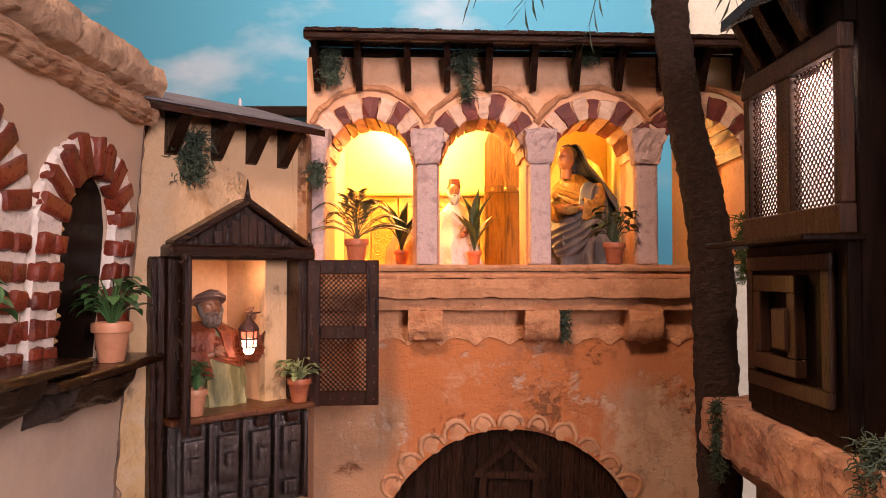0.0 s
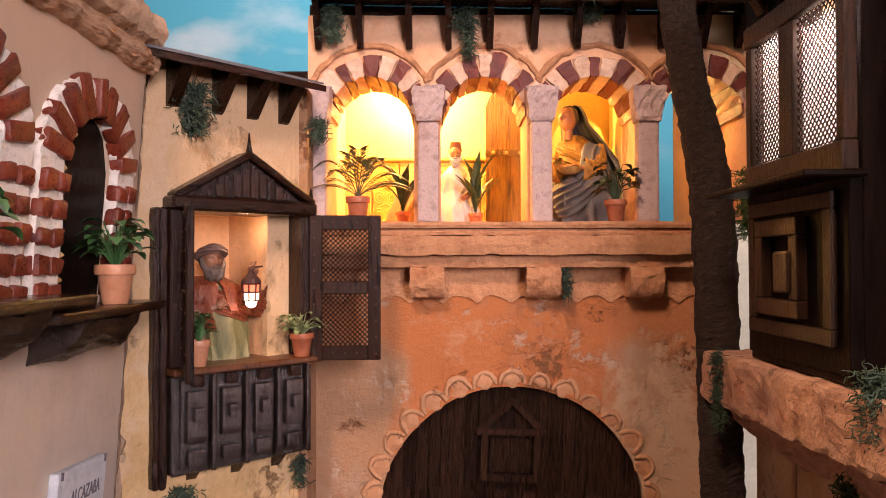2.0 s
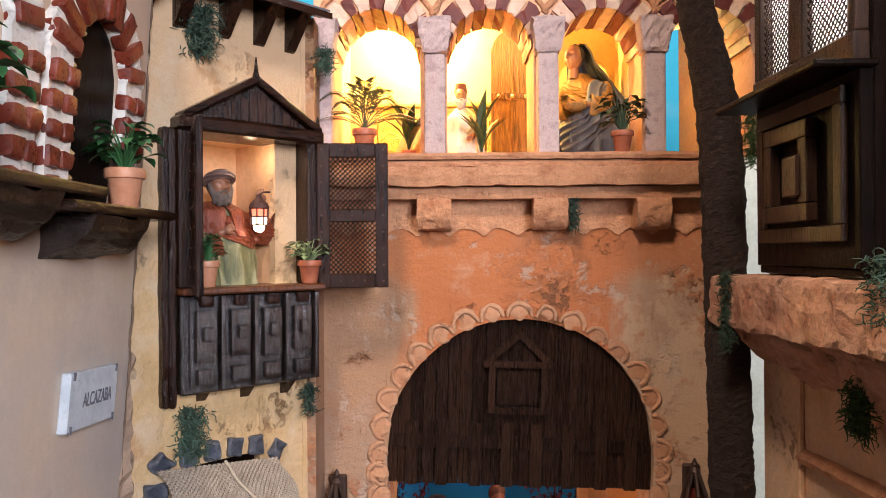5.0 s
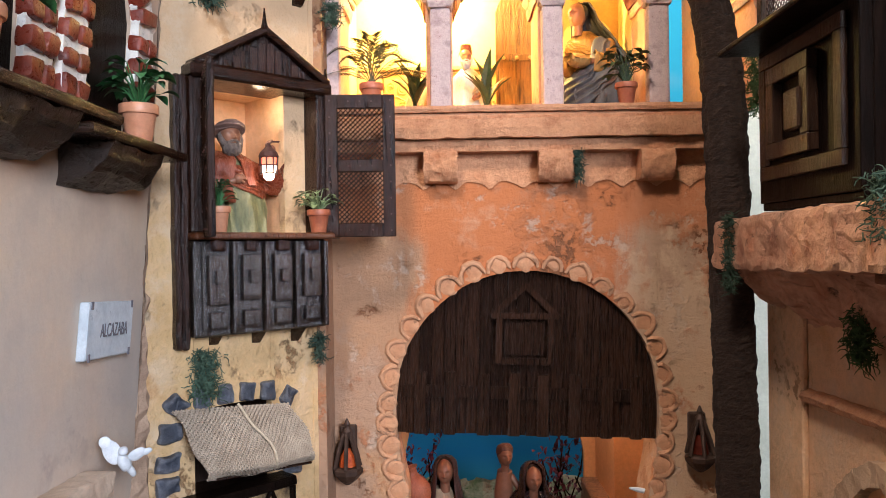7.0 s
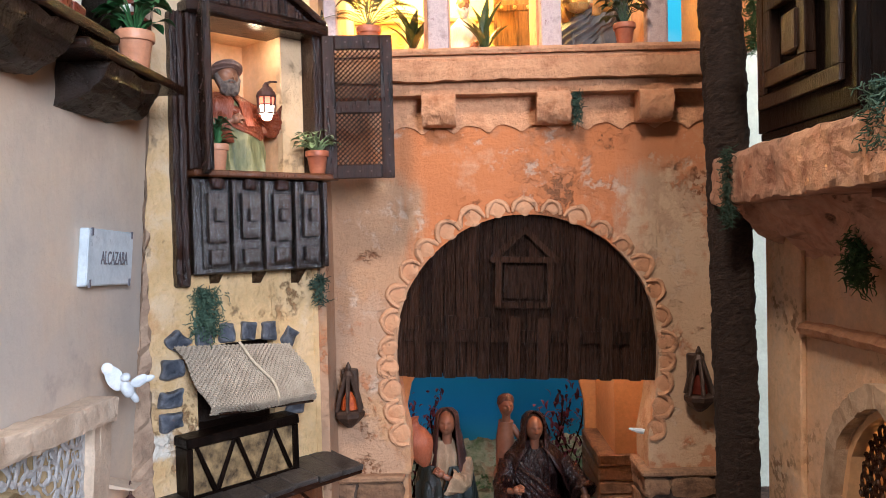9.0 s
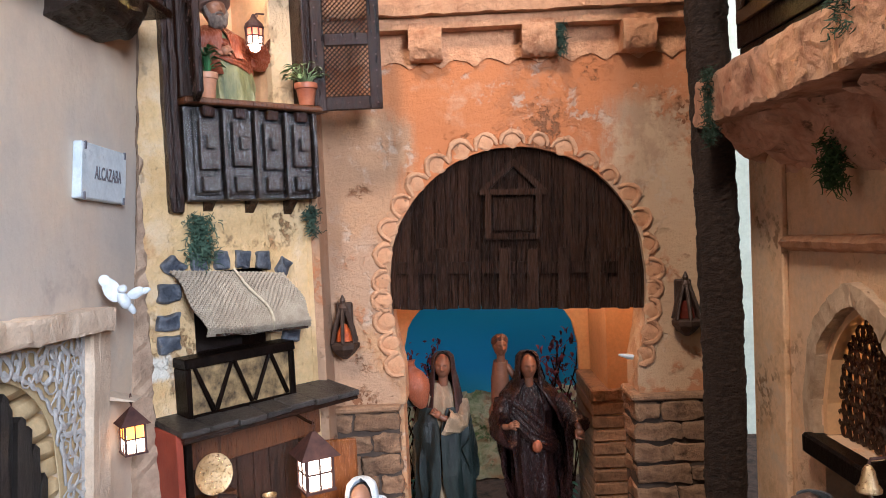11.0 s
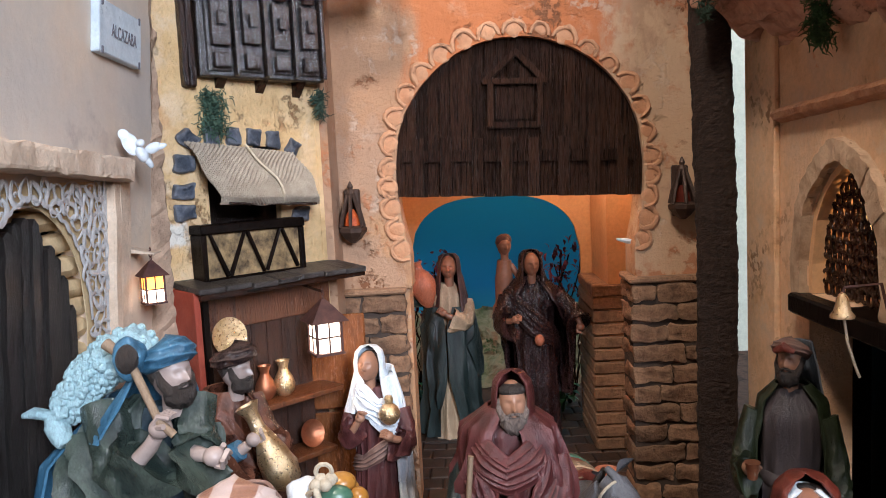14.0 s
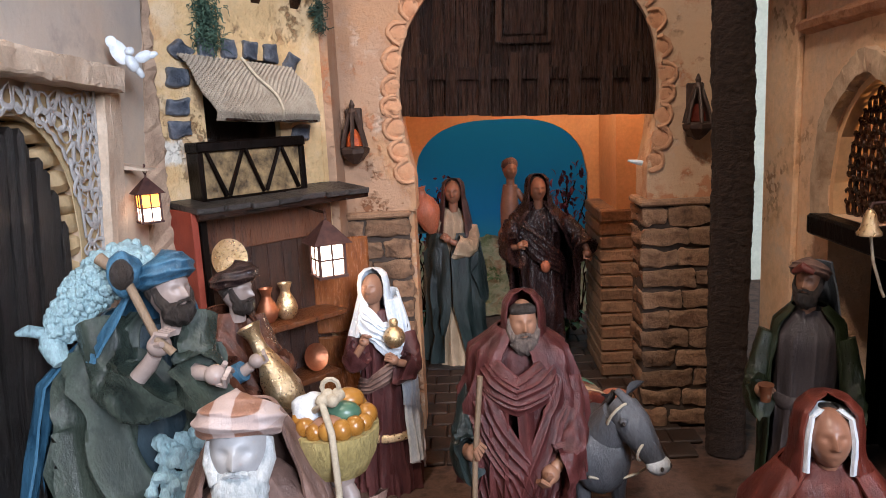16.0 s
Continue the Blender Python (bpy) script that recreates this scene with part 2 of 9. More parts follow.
crumble(UPPERW, (0.40, 0.17, 0.07), 10, 0.56, 80, 0.50, 0.8, 0.7, 11.0)
LEDGE = surface("orange_plaster", [(0.44, 0.165, 0.070), (0.68, 0.33, 0.170), (0.57, 0.24, 0.110)], 30, 0.5, 1.0, 150, distance=0.006, edge=((0.72, 0.42, 0.25), 0.4))
RIM = surface("scallop_plaster", [(0.42, 0.175, 0.080), (0.54, 0.27, 0.140), (0.48, 0.22, 0.11)], 22, 0.7, 0.8, 170, distance=0.004, edge=((0.64, 0.42, 0.27), 0.35), spots=((0.27, 0.12, 0.06), 60, 0.60))
YELLOW = surface("ochre_plaster", [(0.54, 0.34, 0.15), (0.68, 0.46, 0.23), (0.70, 0.50, 0.30)], 12, 0.85, 0.9, 120, spots=((0.40, 0.26, 0.14), 20, 0.62), distance=0.005)
wash(YELLOW, (0.72, 0.49, 0.30), 0.84, 3.0, 8.0, 2.0, amount=0.8)
crumble(YELLOW, (0.52, 0.25, 0.09), 9, 0.53, 30, 0.50, 0.55, -0.2, 25.0, 0.08, 0.1)
crumble(YELLOW, (0.30, 0.15, 0.06), 8, 0.55, 80, 0.50, 0.85, 0.9, 13.0)
crumble(YELLOW, (0.76, 0.60, 0.42), 7, 0.50, 24, 0.50, 0.6, -0.2, 15.0, 0.1, 0.1)
patch(YELLOW, (0.80, 0.76, 0.68), -0.356, -0.334, 0.452, 0.480, 0.006, 0.003, 21.0, 0.9, (90, 90, 60))
NICHE = surface("orange_niche_plaster", [(0.62, 0.35, 0.17), (0.74, 0.46, 0.26), (0.68, 0.38, 0.19)], 14, 0.6, 0.4, 120, distance=0.004)
GREYW = surface("grey_beige_plaster", [(0.52, 0.44, 0.36), (0.66, 0.54, 0.42), (0.72, 0.54, 0.38)], 6, 0.7, 0.25, 60, stretch=(1, 1, 0.8), distance=0.004, vary=0.05)
wash(GREYW, (0.42, 0.43, 0.45), 0.50, 0.70, 6.0, 3.0, soft=0.09, amount=0.4)
wash(GREYW, (0.50, 0.36, 0.26), 0.86, 3.0, 6.0, 5.0, amount=0.7)
crumble(GREYW, (0.74, 0.56, 0.42), 5, 0.50, 14, 0.48, 0.6, -0.2, 17.0, 0.12, 0.12)
crumble(GREYW, (0.30, 0.24, 0.22), 6, 0.54, 30, 0.50, 0.5, 0.3, 19.0, 0.1, 0.1)
STRIP = surface("rough_brown_edge", [(0.30, 0.20, 0.14), (0.48, 0.34, 0.24)], 40, 0.9, 0.8, 260, distance=0.004)
RWALL = surface("terracotta_plaster", [(0.62, 0.36, 0.19), (0.74, 0.48, 0.29), (0.68, 0.47, 0.32)], 12, 0.85, 0.9, 110, spots=((0.66, 0.22, 0.08), 9, 0.62), distance=0.005)
crumble(RWALL, (0.70, 0.52, 0.38), 7, 0.50, 30, 0.50, 0.6, -0.3, 29.0, 0.08, 0.1)
crumble(RWALL, (0.30, 0.14, 0.06), 8, 0.53, 70, 0.50, 0.8, 0.8, 21.0)
RSTONE = surface("pink_rough_stone", [(0.34, 0.14, 0.085), (0.62, 0.34, 0.22), (0.50, 0.22, 0.13)], 22, 0.9, 0.9, 110, distance=0.005, spots=((0.22, 0.12, 0.08), 40, 0.60), edge=((0.70, 0.46, 0.33), 0.6))
CAPSTONE = surface("lilac_grey_stone", [(0.40, 0.29, 0.28), (0.58, 0.45, 0.43), (0.50, 0.36, 0.34)], 60, 0.9, 0.7, 420, spots=((0.28, 0.17, 0.16), 120, 0.62), distance=0.003)
VRED = surface("maroon_voussoir_paint", [(0.10, 0.018, 0.016), (0.19, 0.038, 0.028)], 60, 0.5, 0.6, 260)
VWHITE = surface("cream_voussoir_paint", [(0.56, 0.36, 0.26), (0.76, 0.57, 0.44)], 50, 0.7, 0.6, 260, spots=((0.40, 0.18, 0.10), 70, 0.63))
INNER = surface("pale_yellow_plaster", [(0.78, 0.62, 0.26), (0.84, 0.70, 0.36)], 12, 0.85, 0.1, 160)
RELIEF = surface("yellow_relief_tile", [(0.26, 0.15, 0.035), (0.56, 0.38, 0.12)], 60, 0.5, 0.4, 300, edge=((0.80, 0.62, 0.26), 0.9))
WOOD = surface("dark_stained_wood", [(0.003, 0.0016, 0.0012), (0.026, 0.0095, 0.0048), (0.008, 0.0038, 0.0026)], 26, 0.20, 0.6, 150, stretch=(5, 5, 0.5), vary=0.3, distance=0.0022, spec=0.22)
WOODH = surface("dark_stained_wood_along", [(0.003, 0.0018, 0.0015), (0.027, 0.0100, 0.0052), (0.009, 0.0042, 0.0030)], 26, 0.21, 0.6, 150, stretch=(0.6, 0.6, 5), vary=0.3, distance=0.0022, spec=0.22)
WOODG = surface("glossy_black_brown_wood", [(0.003, 0.0022, 0.002), (0.016, 0.010, 0.008), (0.006, 0.004, 0.0035)], 40, 0.22, 0.6, 110, stretch=(2, 2, 0.6), vary=0.3, distance=0.004, spec=0.9)
PLANKG = surface("grey_weathered_plank", [(0.003, 0.0024, 0.002), (0.026, 0.020, 0.017), (0.008, 0.006, 0.0055)], 30, 0.34, 1.0, 130, stretch=(9, 9, 0.3), vary=0.3, distance=0.004)
BALW = surface("dark_brown_balcony_wood", [(0.006, 0.0028, 0.0018), (0.034, 0.015, 0.008), (0.014, 0.0064, 0.0038)], 24, 0.32, 0.7, 180, stretch=(4, 4, 0.5), vary=0.25, spec=0.3)
BROWN = surface("brown_wood", [(0.045, 0.013, 0.005), (0.13, 0.042, 0.013), (0.070, 0.022, 0.008)], 24, 0.30, 0.7, 200, stretch=(4, 4, 0.5), vary=0.2)
GATEW = surface("portcullis_wood", [(0.004, 0.002, 0.0016), (0.052, 0.022, 0.012), (0.010, 0.0048, 0.0032)], 34, 0.26, 1.0, 140, stretch=(11, 11, 0.3), vary=0.4, distance=0.006, spec=0.5)
GREYROOF = surface("grey_felt_roof", [(0.09, 0.095, 0.11), (0.15, 0.155, 0.17)], 25, 0.8, 0.3, 300)
BRICKR = surface("red_painted_brick", [(0.10, 0.015, 0.009), (0.21, 0.036, 0.017), (0.15, 0.024, 0.012)], 40, 0.30, 0.5, 260, vary=0.2)
MORTAR = surface("white_painted_mortar", [(0.80, 0.75, 0.66), (0.90, 0.88, 0.82)], 40, 0.3, 0.6, 140, distance=0.004, spots=((0.20, 0.09, 0.06), 70, 0.66))
STONEP = surface("brown_pillar_stone", [(0.085, 0.042, 0.024), (0.27, 0.145, 0.080), (0.17, 0.085, 0.047)], 34, 0.75, 1.0, 160, distance=0.005, vary=0.2, edge=((0.40, 0.25, 0.15), 0.5))
JOINT = surface("dark_joint", [(0.05, 0.034, 0.026), (0.09, 0.06, 0.045)], 60, 0.95, 0.5, 300)
BLUESTONE = surface("blue_grey_stone", [(0.025, 0.032, 0.048), (0.09, 0.105, 0.14)], 60, 0.4, 0.9, 200, vary=0.25, distance=0.004, edge=((0.24, 0.25, 0.28), 0.8))
TERRA = surface("terracotta", [(0.38, 0.10, 0.048), (0.50, 0.17, 0.085)], 50, 0.45, 0.2, 300, vary=0.12)
TERRAP = surface("pale_terracotta", [(0.50, 0.21, 0.115), (0.64, 0.31, 0.18)], 50, 0.42, 0.2, 300, vary=0.1)
LEAF = surface("green_plastic_leaf", [(0.018, 0.085, 0.028), (0.045, 0.16, 0.05)], 90, 0.42, 0.15, 500, vary=0.25)
LEAFD = surface("dark_leaf", [(0.020, 0.045, 0.018), (0.045, 0.080, 0.03)], 90, 0.5, 0.15, 500, vary=0.25)
LEAFY = surface("olive_frond", [(0.030, 0.034, 0.010), (0.070, 0.072, 0.020)], 90, 0.5, 0.1, 500, vary=0.25)
MOSS = surface("grey_green_lichen", [(0.016, 0.040, 0.026), (0.060, 0.105, 0.070)], 120, 0.95, 0.2, 600, vary=0.3)
MOSSG = surface("green_lichen", [(0.014, 0.045, 0.014), (0.05, 0.11, 0.035)], 120, 0.95, 0.2, 600, vary=0.3)
BARK = surface("palm_bark", [(0.007, 0.004, 0.0035), (0.038, 0.019, 0.013), (0.015, 0.008, 0.006)], 60, 0.8, 1.0, 260, stretch=(1, 1, 3), distance=0.005, edge=((0.12, 0.07, 0.05), 0.6))
MARBLE = surface("pale_blue_plaque", [(0.52, 0.60, 0.66), (0.72, 0.79, 0.84)], 40, 0.6, 0.2, 260, spots=((0.40, 0.47, 0.53), 50, 0.62))
INK = surface("dark_ink", [(0.10, 0.10, 0.12), (0.16, 0.15, 0.17)], 50, 0.7, 0.1)
WHITE = surface("white_porcelain", [(0.52, 0.57, 0.62), (0.74, 0.77, 0.80)], 40, 0.4, 0.1)
BURLAP = surface("burlap", [(0.30, 0.24, 0.18), (0.44, 0.37, 0.29)], 60, 0.95, 0.3, 700, vary=0.25)
IRON = surface("rusty_dark_iron", [(0.05, 0.02, 0.018), (0.11, 0.045, 0.035)], 80, 0.6, 0.3, 500, metal=0.3)
LITPANE = surface("lit_lantern_pane", [(1.0, 0.90, 0.74), (1.0, 0.93, 0.80)], 60, 0.5, 0.0, emit=(1.0, 0.80, 0.60), strength=4.5)
ORANGEPANE = surface("orange_lantern_pane", [(1.0, 0.42, 0.08), (1.0, 0.55, 0.16)], 60, 0.5, 0.0, emit=(1.0, 0.36, 0.05), strength=3.0)
REDPANE = surface("red_lantern_pane", [(0.030, 0.006, 0.004), (0.07, 0.013, 0.007)], 60, 0.8, 0.0, emit=(1.0, 0.08, 0.015), strength=0.015, spec=0.1)
GOLD = surface("gilded_brass", [(0.52, 0.34, 0.16), (0.76, 0.58, 0.36)], 60, 0.30, 0.6, 300, metal=0.85)
COPPER = surface("copper", [(0.36, 0.12, 0.06), (0.5, 0.2, 0.1)], 60, 0.4, 0.3, 300, metal=0.8)
FILIGREE = surface("aged_filigree", [(0.40, 0.39, 0.40), (0.58, 0.56, 0.545)], 60, 0.5, 0.5, 300, edge=((0.76, 0.74, 0.72), 0.7))
BEIGE = surface("beige_wood_trim", [(0.58, 0.43, 0.31), (0.76, 0.61, 0.47)], 25, 0.8, 0.5, 240, distance=0.004)
DULLSTRAW = surface("dull_straw_panel", [(0.035, 0.018, 0.007), (0.42, 0.28, 0.13)], 70, 0.5, 0.8, 260)
STRAW = surface("yellow_ribbed_wood", [(0.60, 0.42, 0.22), (0.74, 0.57, 0.34)], 40, 0.75, 0.3, 240)
WARMW = surface("warm_passage_plaster", [(0.62, 0.34, 0.16), (0.72, 0.44, 0.23)], 10, 0.85, 0.2, 150)
FLOORT = surface("brown_paving", [(0.020, 0.010, 0.007), (0.050, 0.028, 0.019)], 30, 0.6, 0.5, 220, vary=0.15)
DIRT = surface("sandy_ground", [(0.028, 0.014, 0.010), (0.12, 0.066, 0.046), (0.050, 0.026, 0.018)], 26, 0.95, 0.9, 240, distance=0.004)
PALEW = surface("pale_green_white_wall", [(0.60, 0.62, 0.50), (0.72, 0.74, 0.62)], 14, 0.8, 0.5, 90)
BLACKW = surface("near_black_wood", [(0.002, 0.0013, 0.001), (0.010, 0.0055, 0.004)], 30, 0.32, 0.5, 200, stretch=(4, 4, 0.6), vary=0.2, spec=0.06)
ROOMW = surface("room_wall_paint", [(0.09, 0.078, 0.070), (0.115, 0.10, 0.09)], 3, 0.9, 0.05, 60)
FLOWER = surface("dark_red_flowers", [(0.09, 0.010, 0.022), (0.18, 0.025, 0.045)], 120, 0.8, 0.2, 500, vary=0.3)


def sky_paint():
    """Painted sky on the backdrop: blue, paler and greener towards the ground, with soft white clouds high up."""
    m = bpy.data.materials.new("painted_sky")
    m.use_nodes = True
    nt = m.node_tree
    n, link = nt.nodes, nt.links.new
    b = n["Principled BSDF"]
    b.inputs["Roughness"].default_value = 0.75
    tc = n.new("ShaderNodeTexCoord")
    sep = n.new("ShaderNodeSeparateXYZ")
    link(tc.outputs["Object"], sep.inputs[0])
    ramp = n.new("ShaderNodeValToRGB")
    e = ramp.color_ramp.elements
    e[0].position, e[0].color = 0.10, (0.06, 0.40, 0.50, 1)
    e[1].position, e[1].color = 0.60, (0.012, 0.36, 0.53, 1)
    k = e.new(0.22)
    k.color = (0.012, 0.27, 0.60, 1)
    link(sep.outputs[2], ramp.inputs[0])
    mp = n.new("ShaderNodeMapping")
    mp.inputs["Scale"].default_value = (2.6, 1, 5.2)
    mp.inputs["Location"].default_value = (0.4, 0, 0.7)
    link(tc.outputs["Object"], mp.inputs[0])
    no = n.new("ShaderNodeTexNoise")
    no.inputs["Scale"].default_value, no.inputs["Detail"].default_value = 1.0, 6
    link(mp.outputs[0], no.inputs["Vector"])
    mr = n.new("ShaderNodeMapRange")
    mr.inputs["From Min"].default_value, mr.inputs["From Max"].default_value = 0.53, 0.80
    link(no.outputs["Fac"], mr.inputs["Value"])
    hi = n.new("ShaderNodeMapRange")
    hi.inputs["From Min"].default_value, hi.inputs["From Max"].default_value = 1.15, 1.30
    link(sep.outputs[2], hi.inputs["Value"])
    mu = n.new("ShaderNodeMath")
    mu.operation = "MULTIPLY"
    link(mr.outputs[0], mu.inputs[0])
    link(hi.outputs[0], mu.inputs[1])
    mx = n.new("ShaderNodeMix")
    mx.data_type = "RGBA"
    link(mu.outputs[0], mx.inputs["Factor"])
    link(ramp.outputs[0], mx.inputs["A"])
    mx.inputs["B"].default_value = (0.50, 0.64, 0.70, 1)
    link(mx.outputs["Result"], b.inputs["Base Color"])
    return m


SKY = sky_paint()


# ---------------------------------------------------------------- building helpers
I4 = Matrix.Identity(4)


def whole(ob):
    """The pose of an object in the world, through its parents."""
    m = ob.matrix_parent_inverse @ ob.matrix_basis
    return whole(ob.parent) @ m if ob.parent else ob.matrix_basis.copy()


def thing(name, at, label, category, group="", kind=""):
    ob = new(name)
    ob.empty_display_size = 0.01
    ob.location = at
    return tagged(ob, label, category, group, kind)


def mesh_of(name, bm, mats, smooth=False):
    me = bpy.data.meshes.new(name)
    bm.normal_update()
    bmesh.ops.recalc_face_normals(bm, faces=bm.faces[:])
    bm.to_mesh(me)
    bm.free()
    for m in mats if isinstance(mats, (list, tuple)) else [mats]:
        me.materials.append(m)
    if smooth:
        me.polygons.foreach_set("use_smooth", [True] * len(me.polygons))
        me.set_sharp_from_angle(angle=radians(50))
    return me


def part(name, bm, mats, parent=None, label="", smooth=False):
    ob = new(name, mesh_of(name, bm, mats, smooth))
    if parent:
        ob.parent = parent
        ob.matrix_parent_inverse = whole(parent).inverted()
    if label:
        ob["label"] = label
    return ob


def setting(name, bm, mats, label, smooth=False, category=""):
    if name.startswith("wall_"):
        bmesh.ops.remove_doubles(bm, verts=bm.verts[:], dist=0.00002)
    ob = part(name, bm, mats, smooth=smooth)
    return tagged(ob, label, category or name.split("_")[0], kind="structure")


def B():
    return bmesh.new()


def box(bm, a, b, M=I4, bevel=0.0, seg=1):
    """A box between two corners, its edges rounded by bevel."""
    x0, y0, z0 = a
    x1, y1, z1 = b
    c = Matrix.Translation(((x0 + x1) / 2, (y0 + y1) / 2, (z0 + z1) / 2)) @ Matrix.Diagonal((abs(x1 - x0), abs(y1 - y0), abs(z1 - z0), 1))
    v = bmesh.ops.create_cube(bm, size=1, matrix=c)["verts"]
    if bevel:
        es = list({e for w in v for e in w.link_edges})
        r = bmesh.ops.bevel(bm, geom=es, offset=bevel, segments=seg, affect="EDGES", profile=0.6)
        v = list({w for f in r["faces"] for w in f.verts} | {w for w in v if w.is_valid})
    if M is not I4:
        bmesh.ops.transform(bm, matrix=M, verts=v)
    return v


def prism(bm, pts, y0, y1, M=I4):
    """An outline in x and z, pushed from y0 to y1."""
    f = [bm.verts.new(M @ Vector((x, y0, z))) for x, z in pts]
    k = [bm.verts.new(M @ Vector((x, y1, z))) for x, z in pts]
    bm.faces.new(f)
    bm.faces.new(k[::-1])
    for i in range(len(pts)):
        j = (i + 1) % len(pts)
        bm.faces.new((f[i], k[i], k[j], f[j]))
    return f + k


def tube(bm, pts, radii, n=8, M=I4, caps=True):
    """A round bar along points; radii: one for all or one for each."""
    pts = [M @ Vector(p) for p in pts]
    if not isinstance(radii, (list, tuple)):
        radii = [radii] * len(pts)
    rings, side = [], None
    for i, p in enumerate(pts):
        d = (pts[min(i + 1, len(pts) - 1)] - pts[max(i - 1, 0)]).normalized()
        if side is None:
            side = d.orthogonal().normalized()
        side = (side - d * side.dot(d)).normalized()
        up = d.cross(side)
        rings.append([bm.verts.new(p + (side * math.cos(a) + up * math.sin(a)) * radii[i]) for a in (2 * math.pi * k / n for k in range(n))])
    for a, b in zip(rings, rings[1:]):
        for k in range(n):
            bm.faces.new((a[k], a[(k + 1) % n], b[(k + 1) % n], b[k]))
    if caps:
        bm.faces.new(rings[0][::-1])
        bm.faces.new(rings[-1])
    return [v for r in rings for v in r]


def lathe(bm, prof, at=(0, 0, 0), n=20, M=I4, shape=None):
    """A turned form: prof is (radius, height) from the bottom up. shape(angle, radius, height) may alter the radius."""
    rings = []
    for r, z in prof:
        ring = []
        for k in range(n):
            a = 2 * math.pi * k / n
            q = shape(a, r, z) if shape else r
            ring.append(bm.verts.new(M @ Vector((at[0] + q * math.cos(a), at[1] + q * math.sin(a), at[2] + z))))
        rings.append(ring)
    for a, b in zip(rings, rings[1:]):
        for k in range(n):
            bm.faces.new((a[k], a[(k + 1) % n], b[(k + 1) % n], b[k]))
    bm.faces.new(rings[0][::-1])
    bm.faces.new(rings[-1])
    return [v for r in rings for v in r]


def ball(bm, n, k):
    """The points of a unit sphere with n meridians and k bands, faces made."""
    top, low = bm.verts.new((0, 0, 1)), bm.verts.new((0, 0, -1))
    rows = [[bm.verts.new((math.sin(b) * math.cos(a), math.sin(b) * math.sin(a), math.cos(b))) for a in (2 * math.pi * i / n for i in range(n))] for b in (math.pi * j / k for j in range(1, k))]
    for i in range(n):
        j = (i + 1) % n
        bm.faces.new((top, rows[0][i], rows[0][j]))
        bm.faces.new((low, rows[-1][j], rows[-1][i]))
        for a, b in zip(rows, rows[1:]):
            bm.faces.new((a[i], b[i], b[j], a[j]))
    return [top, low] + [w for r in rows for w in r]


def blob(bm, at, r, n=14, wobble=0.0, sc=40.0, M=I4):
    """A rounded lump with three radii."""
    r = (r, r, r) if not isinstance(r, (list, tuple)) else r
    v = ball(bm, n, max(4, n * 2 // 3))
    for w in v:
        p = Vector((w.co.x * r[0], w.co.y * r[1], w.co.z * r[2]))
        if wobble:
            p *= 1 + wobble * noise.noise((p + Vector(at)) * sc)
        w.co = M @ (p + Vector(at))
    return v


def rough(bm, amp, sc=60.0, seed=0.0, keep=None):
    for v in bm.verts:
        if keep and keep(v.co):
            continue
        v.co += noise.noise_vector(v.co * sc + Vector((seed, seed * 2, seed * 3))) * amp


def wall(bm, x0, x1, z0, z1, y0, y1, holes=(), M=I4, step=0.01):
    """A wall in x and z with thickness y0 to y1. holes: (from x, to x, low(x), high(x))."""
    xs = {x0, x1}
    for a, b, lo, hi in holes:
        k = max(2, int((b - a) / step))
        xs |= {round(a + (b - a) * i / k, 5) for i in range(k + 1)}
    xs = sorted(x for x in xs if x0 <= x <= x1)
    for a, b in zip(xs, xs[1:]):
        if b - a < 1e-5:
            continue
        cuts = []
        for ha, hb, lo, hi in holes:
            if a >= ha - 1e-5 and b <= hb + 1e-5:
                cuts.append((lo(a), lo(b), hi(a), hi(b)))
        cuts.sort()
        la, lb = z0, z0
        for ca, cb, da, db in cuts + [(z1, z1, None, None)]:
            if ca > la + 1e-6 or cb > lb + 1e-6:
                prism(bm, [(a, la), (b, lb), (b, max(cb, lb + 1e-6)), (a, max(ca, la + 1e-6))], y0, y1, M)
            la, lb = da, db


def round_hole(cx, hw, zb, zs):
    """An opening with a half-round head."""
    return (cx - hw, cx + hw, lambda x: zb, lambda x: zs + math.sqrt(max(0, hw * hw - (x - cx) ** 2)))


def pointed_hole(cx, hw, zb, zs, rise):
    r = (hw * hw + rise * rise) / (2 * hw)
    return (cx - hw, cx + hw, lambda x: zb, lambda x: zs + math.sqrt(max(0, r * r - (abs(x - cx) + r - hw) ** 2)))


def flat_hole(a, b, lo, hi):
    return (a, b, lambda x: lo, lambda x: hi)


def along(origin, deg, lean=0.0):
    """Wall coordinates: x along the wall to the viewer's right, y into the wall, z up; lean: how far y moves back for each metre up."""
    c, s = math.cos(radians(deg)), math.sin(radians(deg))
    m = Matrix(((c, -s, 0, origin[0]), (s, c, 0, origin[1]), (0, 0, 1, origin[2]), (0, 0, 0, 1)))
    sh = Matrix.Identity(4)
    sh[1][2] = lean
    return m @ sh


YW = along((-0.332, 0.833, 0), 47.5)          # ochre house, corner side
CB = along((-0.304, 0.838, 0), 44.0)          # box window's front
LW = along((-0.3946, 0.0, 0), 90, -0.07)      # grey house; x is the world's y
RW = along((0.410, 1.0, 0), -90)              # terracotta house; x runs towards the viewer from 1.0
BX = along((0.333, 0.825, 0), -90)            # lattice balcony's long face


# ---------------------------------------------------------------- ground, room and backdrop
def ground_height(x, y):
    """Level by the houses, rising in a low rise towards the front."""
    k = min(1, max(0, (0.84 - y) / 0.32))
    return 0.055 * k * k * (3 - 2 * k)


